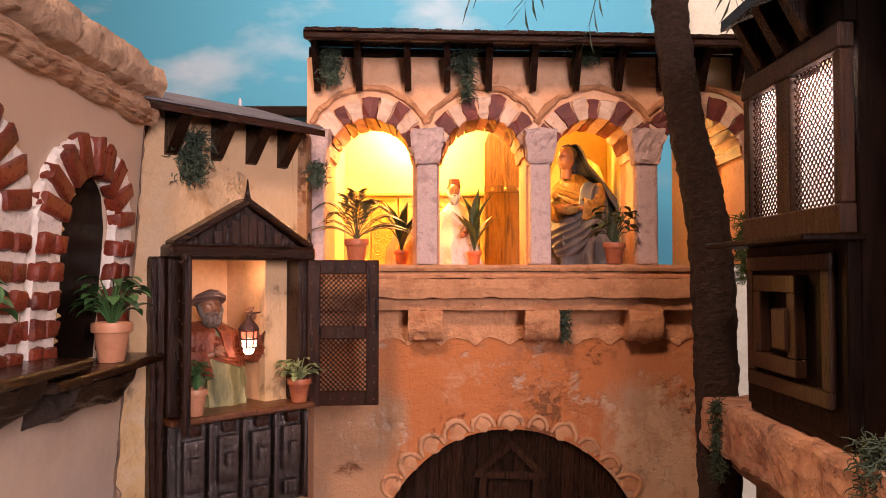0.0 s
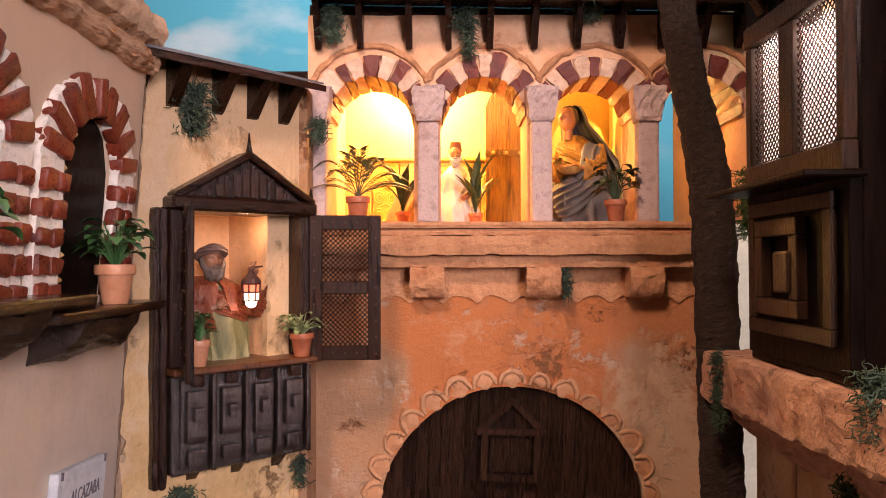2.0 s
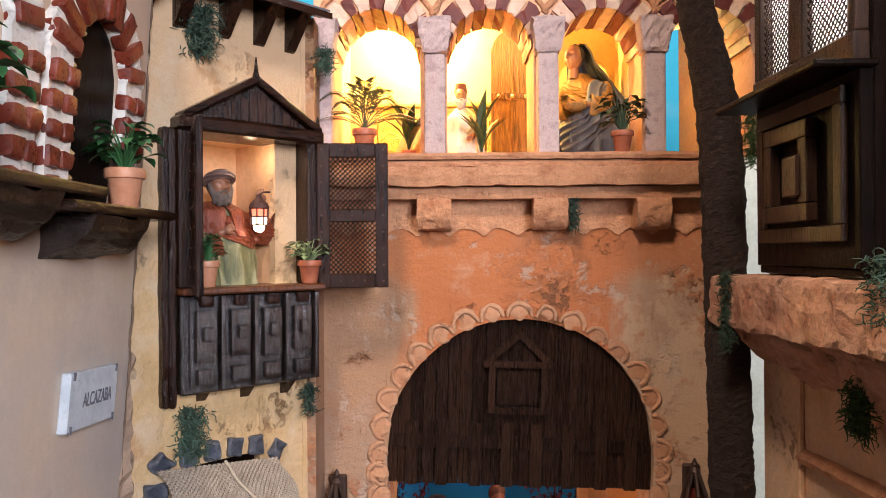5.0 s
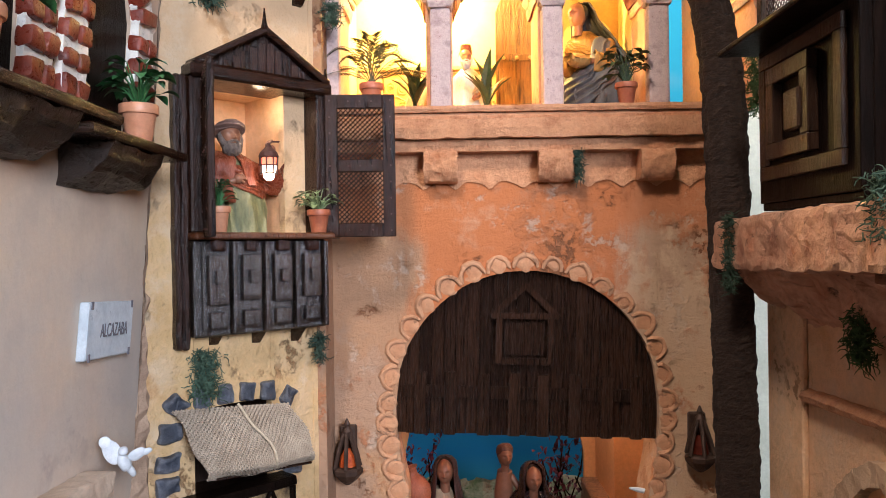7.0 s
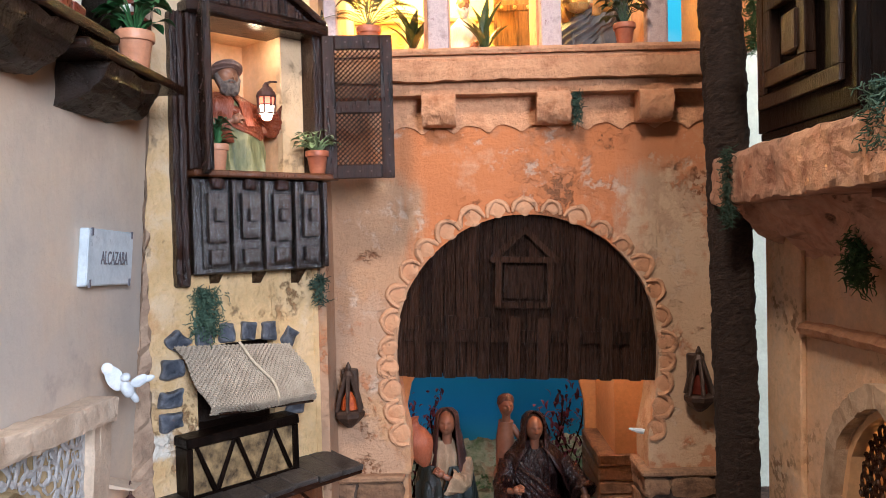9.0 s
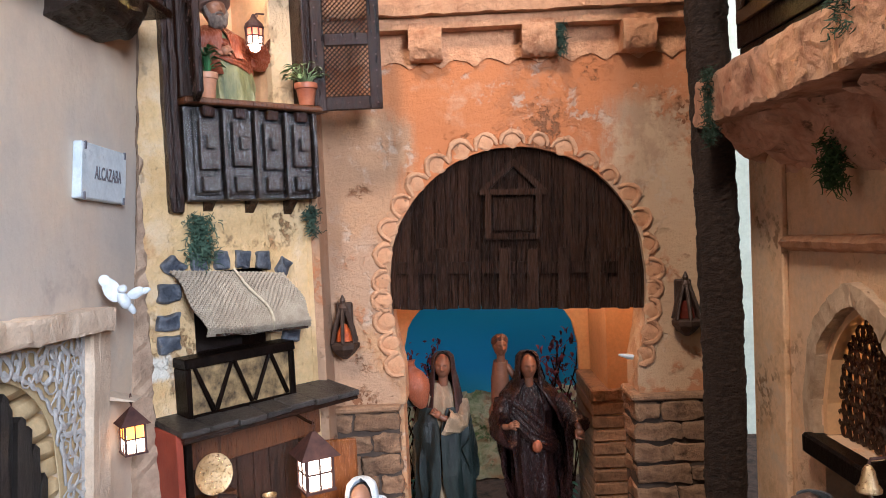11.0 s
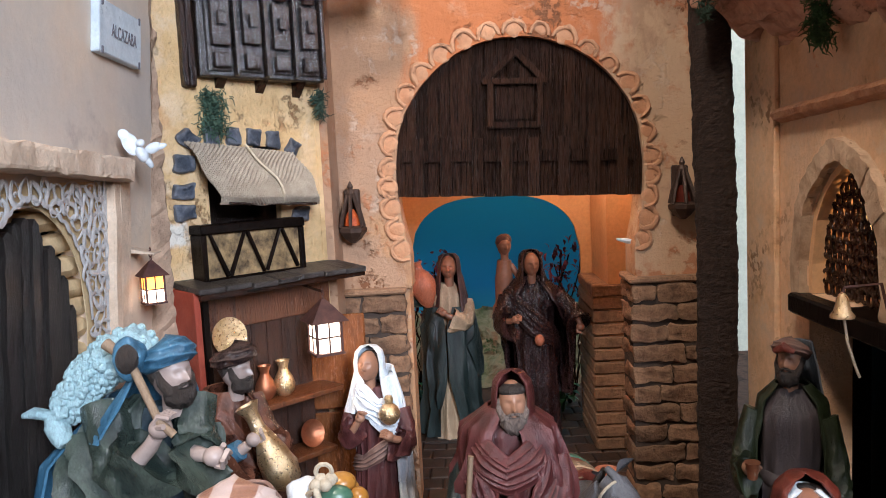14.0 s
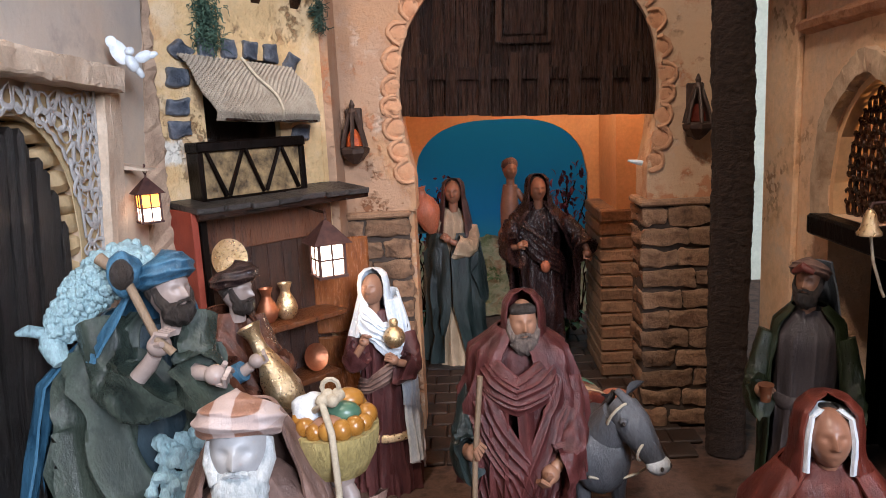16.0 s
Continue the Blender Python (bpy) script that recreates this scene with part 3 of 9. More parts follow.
def build_ground():
    bm = B()
    nx, ny = 110, 110
    rows = []
    for j in range(ny + 1):
        y = -0.1 + 2.1 * j / ny
        rows.append([bm.verts.new((x, y, ground_height(x, y) + (0.004 * noise.noise(Vector((x * 30, y * 30, 0))) if y < 0.9 else 0) - (0.003 if y > 0.93 else 0)))
                     for x in (-0.75 + 1.6 * i / nx for i in range(nx + 1))])
    for a, b in zip(rows, rows[1:]):
        for i in range(nx):
            bm.faces.new((a[i], a[i + 1], b[i + 1], b[i]))
    setting("ground", bm, DIRT, "sandy brown textured diorama ground", True)
    bm = B()
    box(bm, (-6, -5, -1.0), (6, 4, -0.95))
    setting("floor", bm, ROOMW, "plain exhibition room floor")
    for nm, a, b in (("wall_north", (-6, 3.9, -0.95), (6, 4.0, 3.2)), ("wall_south", (-6, -5.1, -0.95), (6, -5, 3.2)),
                     ("wall_west", (-6.1, -5, -0.95), (-6, 4, 3.2)), ("wall_east", (6, -5, -0.95), (6.1, 4, 3.2))):
        bm = B()
        box(bm, a, b)
        setting(nm, bm, ROOMW, "plain exhibition room wall", category="wall")
    bm = B()
    box(bm, (-6, -5, 3.2), (6, 4, 3.3))
    setting("ceiling", bm, ROOMW, "plain exhibition room ceiling")
    bm = B()
    box(bm, (-0.75, -0.1, -0.95), (0.85, 2.0, -0.012), bevel=0.004)
    setting("display_base", bm, ROOMW, "plain plinth under the diorama")
    bm = B()
    box(bm, (-1.9, 1.95, -0.2), (0.640, 1.97, 2.3))
    setting("backdrop", bm, SKY, "painted blue sky backdrop with soft white clouds")
    bm = B()
    box(bm, (0.30, 1.985, -0.2), (2.2, 2.0, 2.3))
    setting("backdrop_wall", bm, PALEW, "pale greenish white textured wall beside the backdrop", category="wall")


build_ground()


# ---------------------------------------------------------------- arcaded gate house
GATE_X, GATE_Z, GATE_R = 0.094, 0.535, 0.187


def gate_edge(a):
    """Half-width of the horseshoe at the height a above its widest level."""
    if a >= 0:
        return math.sqrt(max(0, GATE_R ** 2 - a * a))
    return GATE_R * math.sqrt(max(0.2, 1 - (a / 0.315) ** 2))


def build_gatehouse():
    y0, y1 = 1.055, 1.125
    bm = B()
    top = lambda x: GATE_Z + math.sqrt(max(0, GATE_R ** 2 - (x - GATE_X) ** 2))
    wall(bm, -0.192, 0.372, 0, 0.90, y0, y1, [(GATE_X - GATE_R, GATE_X + GATE_R, lambda x: 0, top)], step=0.006)
    # the horseshoe's feet turn in below its widest level
    zs = [0.353 + (GATE_Z - 0.353) * i / 12 for i in range(13)]
    for sgn in (-1, 1):
        inner = [(GATE_X + sgn * gate_edge(max(z, 0.405) - GATE_Z), z) for z in zs]
        prism(bm, [(GATE_X + sgn * GATE_R, zs[0])] + inner, y0, y1)
        box(bm, (GATE_X + sgn * (GATE_R - 0.012), y0 + 0.006, 0), (GATE_X + sgn * GATE_R, y1, 0.353))
    rough(bm, 0.0012, 40)
    front = setting("wall_front", bm, FACADE, "peach and beige weathered plaster gate house wall", category="wall")
    # scalloped rim: raised shells all round the arch
    path = [(GATE_X - gate_edge(-0.125 + 0.032 * i) - 0.011, 0.412 + 0.032 * i) for i in range(4)]
    for i in range(0, 17):
        a = math.pi - math.pi * i / 16
        path.append((GATE_X + (GATE_R + 0.011) * math.cos(a), GATE_Z + (GATE_R + 0.011) * math.sin(a)))
    path += [(2 * GATE_X - x, z) for x, z in path[3::-1]]
    for i, (x, z) in enumerate(path):
        p, q = path[max(0, i - 1)], path[min(len(path) - 1, i + 1)]
        t = Vector((q[0] - p[0], 0, q[1] - p[1])).normalized()
        o = Vector((-t.z, 0, t.x))
        if o.dot(Vector((x - GATE_X, 0, z - GATE_Z))) < 0:
            o = -o
        bm = B()
        r = 0.0160 * (0.82 + 0.30 * random.random())
        tall = 1.05 + 0.40 * random.random()
        pts = []
        for k in range(9):
            a = math.pi * k / 8
            pts.append(Vector((x, y0 - 0.001, z)) + t * r * math.cos(a) + o * (r * tall * math.sin(a) - 0.007))
        tube(bm, pts, [0.0024] + [0.0030 + 0.0014 * random.random() for _ in range(7)] + [0.0024], 8)
        blob(bm, Vector((x, y0 + 0.001, z)) + o * 0.001, (r * 0.86, 0.0030, r * 0.80), 16, 0.1, 90)
        rough(bm, 0.0022, 110, i)
        part("scallop", bm, RIM, front, smooth=True)
    bm = B()
    lathe(bm, [(0.0042, 0.0), (0.0040, 0.008), (0.0012, 0.022)], (0, 0, 0), 8, Matrix.Translation((0.2565, 1.050, 0.409)) @ Matrix.Rotation(radians(-78), 4, "Y"))
    rough(bm, 0.0012, 200)
    part("chipped_tip", bm, WHITE, front, "bare white plaster tip")
    # worn fringe under the loggia
    bm = B()
    pts = []
    for i in range(121):
        x = -0.19 + 0.56 * i / 120
        d = 0.012 * abs(math.sin((x + 0.19) * math.pi / 0.047)) + 0.003 * noise.noise(Vector((x * 60, 0, 0)))
        pts.append((x, 0.838 + d))
    prism(bm, pts + [(0.37, 0.892), (-0.19, 0.892)], y0 - 0.003, y0 + 0.002)
    part("scalloped_fringe", bm, LEDGE, front)
    # ledge in three courses
    ledge = thing("loggia_ledge", (0.09, 1.04, 0.888), "orange plaster moulded ledge with a rough stone course", "ledge", kind="structure")
    for nm, ya, z0, z1, mt, am in (("lower_moulding", 1.026, 0.889, 0.905, LEDGE, 0.0008), ("stone_course", 1.012, 0.906, 0.932, LEDGE, 0.0026),
                                   ("upper_moulding", 1.022, 0.933, 0.941, LEDGE, 0.0008), ("top_slab", 1.016, 0.942, 0.951, LEDGE, 0.0010)):
        bm = B()
        n = 60
        sec = [(ya, z0), (ya - 0.002, (z0 + z1) / 2), (ya, z1), (1.06, z1), (1.06, z0)]
        rings = [[bm.verts.new((-0.192 + 0.563 * i / n, y, z)) for y, z in sec] for i in range(n + 1)]
        for a, b in zip(rings, rings[1:]):
            for k in range(5):
                bm.faces.new((a[k], a[(k + 1) % 5], b[(k + 1) % 5], b[k]))
        bm.faces.new(rings[0])
        bm.faces.new(rings[-1][::-1])
        rough(bm, am, 70, z0 * 10, lambda c: c.y > 1.05)
        part(nm, bm, mt, ledge, smooth=False)
    bm = B()
    box(bm, (-0.192, 1.055, 0.9), (0.372, 1.36, 0.951))
    setting("loggia_floor", bm, LEDGE, "orange plaster floor of the loggia", category="floor")
    # corbels
    def corbel(x):
        c = thing("corbel", (x, 1.04, 0.868), "carved orange plaster corbel under the loggia ledge", "corbel", "loggia corbels", "structure")
        bm = B()
        prof = [(1.055, 0.889), (1.020, 0.889), (1.016, 0.878), (1.019, 0.862), (1.028, 0.850), (1.040, 0.846), (1.055, 0.848)]
        n = 8
        rings = [[bm.verts.new((x - 0.023 + 0.046 * i / n, y, z)) for y, z in prof] for i in range(n + 1)]
        for a, b in zip(rings, rings[1:]):
            for k in range(len(prof)):
                j = (k + 1) % len(prof)
                bm.faces.new((a[k], a[j], b[j], b[k]))
        bm.faces.new(rings[0])
        bm.faces.new(rings[-1][::-1])
        bmesh.ops.subdivide_edges(bm, edges=bm.edges[:], cuts=2, use_grid_fill=True)
        rough(bm, 0.0022, 150, x * 10, lambda c: c.y > 1.05)
        part("block", bm, LEDGE, c, smooth=True)
    for x in (-0.024, 0.135, 0.275):
        corbel(x)
    # upper wall with four arches
    centres = (-0.104, 0.056, 0.212, 0.363)
    zsp, r = 1.100, 0.061
    bm = B()
    holes = [round_hole(c, r, 0.951, zsp) for c in centres]
    wall(bm, -0.192, 0.430, 0.951, 1.2445, y0, 1.150, holes, step=0.006)
    rough(bm, 0.0010, 40)
    upper = setting("wall_loggia", bm, [UPPERW], "orange plaster arcade wall of the loggia", category="wall")
    # the arch rings: red and white voussoirs, a raised hood over each
    for ci, c in enumerate(centres):
        n = 11
        cuts = [math.pi * (0.02 + 0.96 * (k + (0.34 * (random.random() - 0.5) if 0 < k < n else 0)) / n) for k in range(n + 1)]
        for k in range(n):
            a0 = cuts[k]
            a1 = cuts[k + 1] - 0.03
            bm = B()
            r1 = r + 0.028 * (0.80 + 0.34 * random.random())
            pts = [(c + q * math.cos(a), zsp + q * math.sin(a)) for q, a in ((r - 0.0040, a0), (r1, a0), (r1, (a0 + a1) / 2), (r1, a1), (r - 0.0040, a1), (r - 0.0040, (a0 + a1) / 2))]
            prism(bm, pts, y0 - 0.003 - 0.0025 * random.random(), 1.1502)
            bmesh.ops.subdivide_edges(bm, edges=[e for e in bm.edges if e.calc_length() > 0.012], cuts=3, use_grid_fill=True)
            rough(bm, 0.0028, 150, k + ci)
            part("voussoir", bm, VRED if (k + ci) % 2 else VWHITE, upper)
        bm = B()
        tube(bm, [(c + 0.093 * math.cos(a) + 0.0006 * math.sin(k * 1.9 + ci), y0 - 0.001, zsp + 0.001 + 0.100 * math.sin(a) + 0.0009 * math.sin(k * 1.3 + ci * 2)) for k, a in ((k, math.pi * (0.17 + 0.66 * k / 28)) for k in range(29))], 0.0046, 8)
        rough(bm, 0.0030, 90, ci)
        part("arch_hood", bm, LEDGE, upper, smooth=True)
    # columns
    def column(x):
        c = thing("column", (x, 1.045, 0.951), "lilac-grey rough stone column with a flared capital", "column", "loggia columns", "structure")
        bm = B()
        w = 0.0145
        box(bm, (x - w, 1.030, 0.951), (x + w, 1.0548, 1.090), bevel=0.004, seg=2)
        rough(bm, 0.0010, 90, x)
        part("shaft", bm, CAPSTONE, c)
        bm = B()
        v = [(0.016, 1.090, 0), (0.018, 1.096, 0), (0.022, 1.130, 0), (0.0225, 1.137, 0)]
        rings = []
        for h, z, _ in v:
            k = h - 0.0145
            rings.append([bm.verts.new(p) for p in ((x - h, 1.029 - k, z), (x, 1.028 - k, z), (x + h, 1.029 - k, z), (x + h, 1.0548, z), (x, 1.0548, z), (x - h, 1.0548, z))])
        for a, b in zip(rings, rings[1:]):
            for k in range(6):
                bm.faces.new((a[k], a[(k + 1) % 6], b[(k + 1) % 6], b[k]))
        bm.faces.new(rings[0])
        bm.faces.new(rings[-1])
        bmesh.ops.subdivide_edges(bm, edges=bm.edges[:], cuts=3, use_grid_fill=True)
        rough(bm, 0.0030, 160, x * 9, lambda q: q.y > 1.05)
        part("capital", bm, CAPSTONE, c)
    for x in (-0.178, -0.022, 0.134, 0.281, 0.440):
        column(x)
    # room behind the arches
    bm = B()
    box(bm, (-0.192, 1.36, 0.951), (0.288, 1.375, 1.262))
    box(bm, (-0.192, 1.150, 0.951), (-0.178, 1.36, 1.262))
    box(bm, (0.272, 1.150, 0.951), (0.288, 1.36, 1.262))
    setting("wall_loggia_room", bm, INNER, "pale yellow plaster wall inside the loggia", category="wall")
    bm = B()
    holes = [round_hole(0.222, 0.046, 0.951, 1.09)]
    wall(bm, 0.150, 0.272, 0.951, 1.255, 1.24, 1.255, holes)
    setting("wall_alcove", bm, INNER, "pale yellow plaster alcove arch inside the loggia", category="wall")
    bm = B()
    box(bm, (-0.192, 1.150, 1.250), (0.288, 1.375, 1.258))
    setting("ceiling_loggia", bm, INNER, "pale yellow loggia ceiling", category="ceiling")
    # dado of relief tiles
    dado = thing("relief_dado", (0.0, 1.355, 0.951), "yellow carved relief tiles along the loggia's rear wall", "wall panel", kind="structure")
    for k in range(7):
        bm = B()
        x = -0.178 + 0.049 * k
        box(bm, (x, 1.352, 0.951), (x + 0.047, 1.359, 1.076), bevel=0.0012)
        for zz in (0.982, 1.012, 1.046):
            for sx in (0.012, 0.034):
                for q in range(2):
                    rr = 0.0085 - 0.004 * q
                    tube(bm, [(x + sx + rr * math.cos(a), 1.351, zz + rr * 1.2 * math.sin(a)) for a in (0.3 + 5.4 * i / 12 for i in range(13))], 0.0014, 5)
        for i in range(4):
            tube(bm, [(x + 0.002, 1.351, 0.96 + 0.03 * i), (x + 0.0235, 1.351, 0.972 + 0.03 * i), (x + 0.045, 1.351, 0.96 + 0.03 * i)], 0.0012, 5)
        part("tile", bm, RELIEF, dado)
    bm = B()
    box(bm, (-0.178, 1.346, 1.077), (0.150, 1.3595, 1.085), bevel=0.002)
    part("cap_rail", bm, RELIEF, dado)
    # arched plank door in the loggia
    door = thing("plank_door", (0.105, 1.30, 0.951), "honey-coloured arched plank door with a studded cross bar", "door")
    for k in range(2):
        bm = B()
        a, b = 0.072 + 0.036 * k, 0.1075 + 0.036 * k
        cc = 0.108
        f = lambda x: 1.150 + 0.050 * math.sqrt(max(0, 1 - ((x - cc) / 0.0375) ** 2))
        xs = [a + (b - a) * i / 6 for i in range(7)]
        prism(bm, [(a, 0.952), (b, 0.952)] + [(x, f(x)) for x in xs[::-1]], 1.296, 1.304)
        part("plank", bm, BROWNY, door)
    bm = B()
    box(bm, (0.071, 1.2925, 1.078), (0.145, 1.2955, 1.090), bevel=0.0012)
    part("cross_bar", bm, BROWNY, door)
    for x in (0.085, 0.108, 0.131):
        bm = B()
        blob(bm, (x, 1.2915, 1.084), (0.0036, 0.0025, 0.0036), 8)
        part("stud", bm, GOLD, door, "gilded stud")
    # roof with brackets; it sinks a little towards the palm
    def drop(x):
        return 0.0095 + 0.0195 * (x + 0.184)

    def sunk(bm):
        for v in bm.verts:
            v.co.z -= drop(v.co.x)
        return bm

    roof = thing("loggia_roof", (0.12, 1.03, 1.262), "dark wooden eave roof on slim brackets", "roof", kind="structure")
    bm = B()
    prism(bm, [(0.985, 1.262), (0.985, 1.272), (1.42, 1.325), (1.42, 1.315)], -0.184, 0.425, Matrix(((0, 1, 0, 0), (1, 0, 0, 0), (0, 0, 1, 0), (0, 0, 0, 1))))
    rough(bm, 0.001, 40)
    part("roof_board", sunk(bm), WOODH, roof)
    bm = B()
    box(bm, (-0.184, 0.980, 1.258), (0.425, 0.990, 1.268), bevel=0.002)
    part("fascia", sunk(bm), WOODH, roof)
    for k in range(60):
        bm = B()
        x = -0.182 + 0.0101 * k
        box(bm, (x, 0.978, 1.268), (x + 0.0097, 1.05, 1.2725 + 0.0015 * random.random()), pose(0, 0, 0), bevel=0.0006)
        part("shingle", sunk(bm), WOODH, roof)
    bm = B()
    box(bm, (-0.190, 1.057, 1.2545), (0.424, 1.148, 1.2695))
    part("wall_plate", sunk(bm), WOODH, roof)
    for x in (-0.176, -0.117, -0.049, 0.006, 0.064, 0.126, 0.186, 0.246, 0.305, 0.362, 0.412):
        bm = B()
        prism(bm, [(1.012, 1.266 - drop(x)), (1.0545, 1.268 - drop(x)), (1.0545, 1.196), (1.046, 1.194)], x - 0.0045, x + 0.0045, Matrix(((0, 1, 0, 0), (1, 0, 0, 0), (0, 0, 1, 0), (0, 0, 0, 1))))
        rough(bm, 0.0008, 200, x)
        part("bracket", bm, WOOD, roof)
    bm = B()
    box(bm, (0.415, 1.15, 0.951), (0.425, 1.36, 1.262))
    setting("wall_loggia_end", bm, WARMW, "orange plaster end wall of the loggia", category="wall")


BROWNY = surface("honey_wood", [(0.060, 0.026, 0.007), (0.26, 0.13, 0.032), (0.13, 0.060, 0.016)], 30, 0.5, 0.9, 160, stretch=(4, 4, 0.4), vary=0.15, distance=0.003)
build_gatehouse()


def build_portcullis():
    g = thing("portcullis_gate", (GATE_X, 1.08, GATE_Z), "dark brown plank gate panel with battens and a gabled frame", "gate")
    n = 22
    x0, x1 = GATE_X - 0.189, GATE_X + 0.189
    for k in range(n):
        a, b = x0 + (x1 - x0) * k / n, x0 + (x1 - x0) * (k + 1) / n - 0.0008
        top = [(x, GATE_Z + math.sqrt(max(0.0002, 0.190 ** 2 - (x - GATE_X) ** 2))) for x in (a, b)]
        lo = 0.484 + 0.002 * random.random()
        bm = B()
        prism(bm, [(a, lo), (b, lo), (b, max(lo + 0.01, top[1][1])), (a, max(lo + 0.01, top[0][1]))], 1.068 - 0.0015 * random.random(), 1.078)
        part("plank", bm, GATEW, g)
    bm = B()
    prism(bm, [(GATE_X - 0.18, 0.488)] + [(GATE_X + 0.190 * math.cos(math.pi * k / 24), GATE_Z + 0.190 * math.sin(math.pi * k / 24)) for k in range(24, -1, -1)] + [(GATE_X + 0.18, 0.488)], 1.0785, 1.083)
    part("backing_board", bm, GATEW, g)
    for x in (-0.058, -0.016, 0.032, 0.076, 0.117, 0.162, 0.208, 0.250):
        bm = B()
        box(bm, (x - 0.0085, 1.058, 0.485), (x + 0.0085, 1.0655, 0.572 + 0.004 * random.random()), bevel=0.0012)
        part("batten", bm, GATEW, g)
    bm = B()
    box(bm, (x0 + 0.012, 1.0606, 0.537), (x1 - 0.012, 1.0662, 0.555), bevel=0.001)
    part("cross_rail", bm, GATEW, g)
    cx = 0.0885
    fr = [((cx - 0.037, 0.592), (cx - 0.037, 0.652)), ((cx + 0.037, 0.592), (cx + 0.037, 0.652)), ((cx - 0.037, 0.592), (cx + 0.037, 0.592)),
          ((cx - 0.046, 0.657), (cx + 0.046, 0.657)), ((cx - 0.046, 0.657), (cx, 0.700)), ((cx + 0.046, 0.657), (cx, 0.700))]
    for q, ((ax, az), (bx, bz)) in enumerate(fr):
        bm = B()
        d = Vector((bx - ax, 0, bz - az))
        L = d.length
        ang = math.atan2(bz - az, bx - ax)
        m = Matrix.Translation((ax, 0, az)) @ Matrix.Rotation(-ang, 4, "Y")
        box(bm, (-0.003, 1.0548 + 0.0009 * q, -0.0050), (L + 0.003, 1.0655 + 0.0003 * q, 0.0045), m, bevel=0.0012)
        rough(bm, 0.0009, 90, q)
        part("frame_bar", bm, GATEW, g)
    bm = B()
    box(bm, (cx - 0.029, 1.0625, 0.600), (cx + 0.029, 1.067, 0.648), bevel=0.0015)
    part("inset_panel", bm, GATEW, g)
    g.rotation_euler = (0, radians(2.2), 0)


build_portcullis()


def build_passage():
    bm = B()
    box(bm, (-0.150, 1.125, 0), (-0.135, 1.44, 0.80))
    box(bm, (0.325, 1.125, 0), (0.340, 1.44, 0.80))
    holes = [(0.0675 - 0.1725, 0.0675 + 0.1725, lambda x: 0.0, lambda x: 0.36 + 0.115 * math.sqrt(max(0, 1 - abs((x - 0.0675) / 0.1725) ** 3)))]
    wall(bm, -0.16, 0.36, 0, 0.80, 1.44, 1.455, holes)
    setting("wall_passage", bm, WARMW, "orange lit plaster walls of the gate passage", category="wall")
    bm = B()
    box(bm, (-0.16, 1.125, 0.80), (0.36, 1.455, 0.815))
    setting("ceiling_passage", bm, WARMW, "orange plaster passage ceiling", category="ceiling")
    pil = thing("passage_pilaster", (0.275, 1.42, 0), "tall brown stone pilaster low in the passage", "pilaster", kind="structure")
    bm = B()
    box(bm, (0.262, 1.27, 0), (0.324, 1.438, 0.80))
    part("shaft", bm, WARMW, pil)
    for k in range(13):
        bm = B()
        z = 0.003 + 0.0238 * k
        box(bm, (0.232, 1.265, z), (0.300, 1.437, z + 0.0225), bevel=0.003)
        rough(bm, 0.0015, 90, k)
        part("stone", bm, STONEP, pil)
    # paving of the passage
    pave = tagged(new("pavement"), "brown square paving slabs in the gate passage", "pavement", kind="structure")
    me = []
    for k in range(6):
        bm = B()
        box(bm, (-0.0215, -0.0215, -0.004), (0.0215, 0.0215, 0.0025), bevel=0.002)
        rough(bm, 0.0012, 60, k)
        me.append(mesh_of("slab", bm, FLOORT))
    for i in range(10):
        for j in range(14):
            ob = new("slab", me[(i * 5 + j * 3) % 6])
            ob.parent = pave
            ob.matrix_basis = pose(-0.115 + 0.045 * i + (0.02 if j % 2 else 0), 0.965 + 0.045 * j, 0.001 * random.random(), 0, 0, 90 * ((i + j) % 4))


def stone_pier(name, x0, x1, y0, y1, z1, courses, label):
    p = thing(name, ((x0 + x1) / 2, (y0 + y1) / 2, 0), label, "pier", "stone gate piers", "structure")
    bm = B()
    box(bm, (x0 + 0.003, y0 + 0.005, 0), (x1 - 0.003, y1, z1))
    part("core", bm, JOINT, p)
    h = z1 / courses
    for k in range(courses):
        z = h * k
        cut = x0 + (x1 - x0) * (0.36 + 0.32 * ((k * 7) % 5) / 4)
        for a, b in ((x0, cut), (cut, x1)):
            bm = B()
            d = 0.0035 * random.random()
            lo, hi = 0.0018 + 0.0022 * random.random(), 0.0018 + 0.0022 * random.random()
            box(bm, (a + 0.0014 - 0.003 * random.random(), y0 - d, z + lo), (b - 0.0014, y1 - 0.002, z + h - hi), bevel=0.0050, seg=2)
            bmesh.ops.subdivide_edges(bm, edges=[e for e in bm.edges if e.calc_length() > 0.010], cuts=4, use_grid_fill=True)
            rough(bm, 0.0055, 45, k * 3 + a * 50)
            rough(bm, 0.0022, 150, k * 5 + a * 20)
            part("stone", bm, STONEP, p, smooth=True)
    bm = B()
    box(bm, (x0 - 0.003, y0 - 0.005, z1), (x1 + 0.002, y1, z1 + 0.010), bevel=0.003)
    rough(bm, 0.0018, 90, x0)
    part("impost", bm, STONEP, p)


build_passage()
stone_pier("stone_pier", 0.254, 0.374, 1.045, 1.118, 0.345, 11, "brown cut-stone pier in uneven courses")
stone_pier("stone_pier", -0.192, -0.086, 1.045, 1.118, 0.345, 11, "brown cut-stone pier in uneven courses")


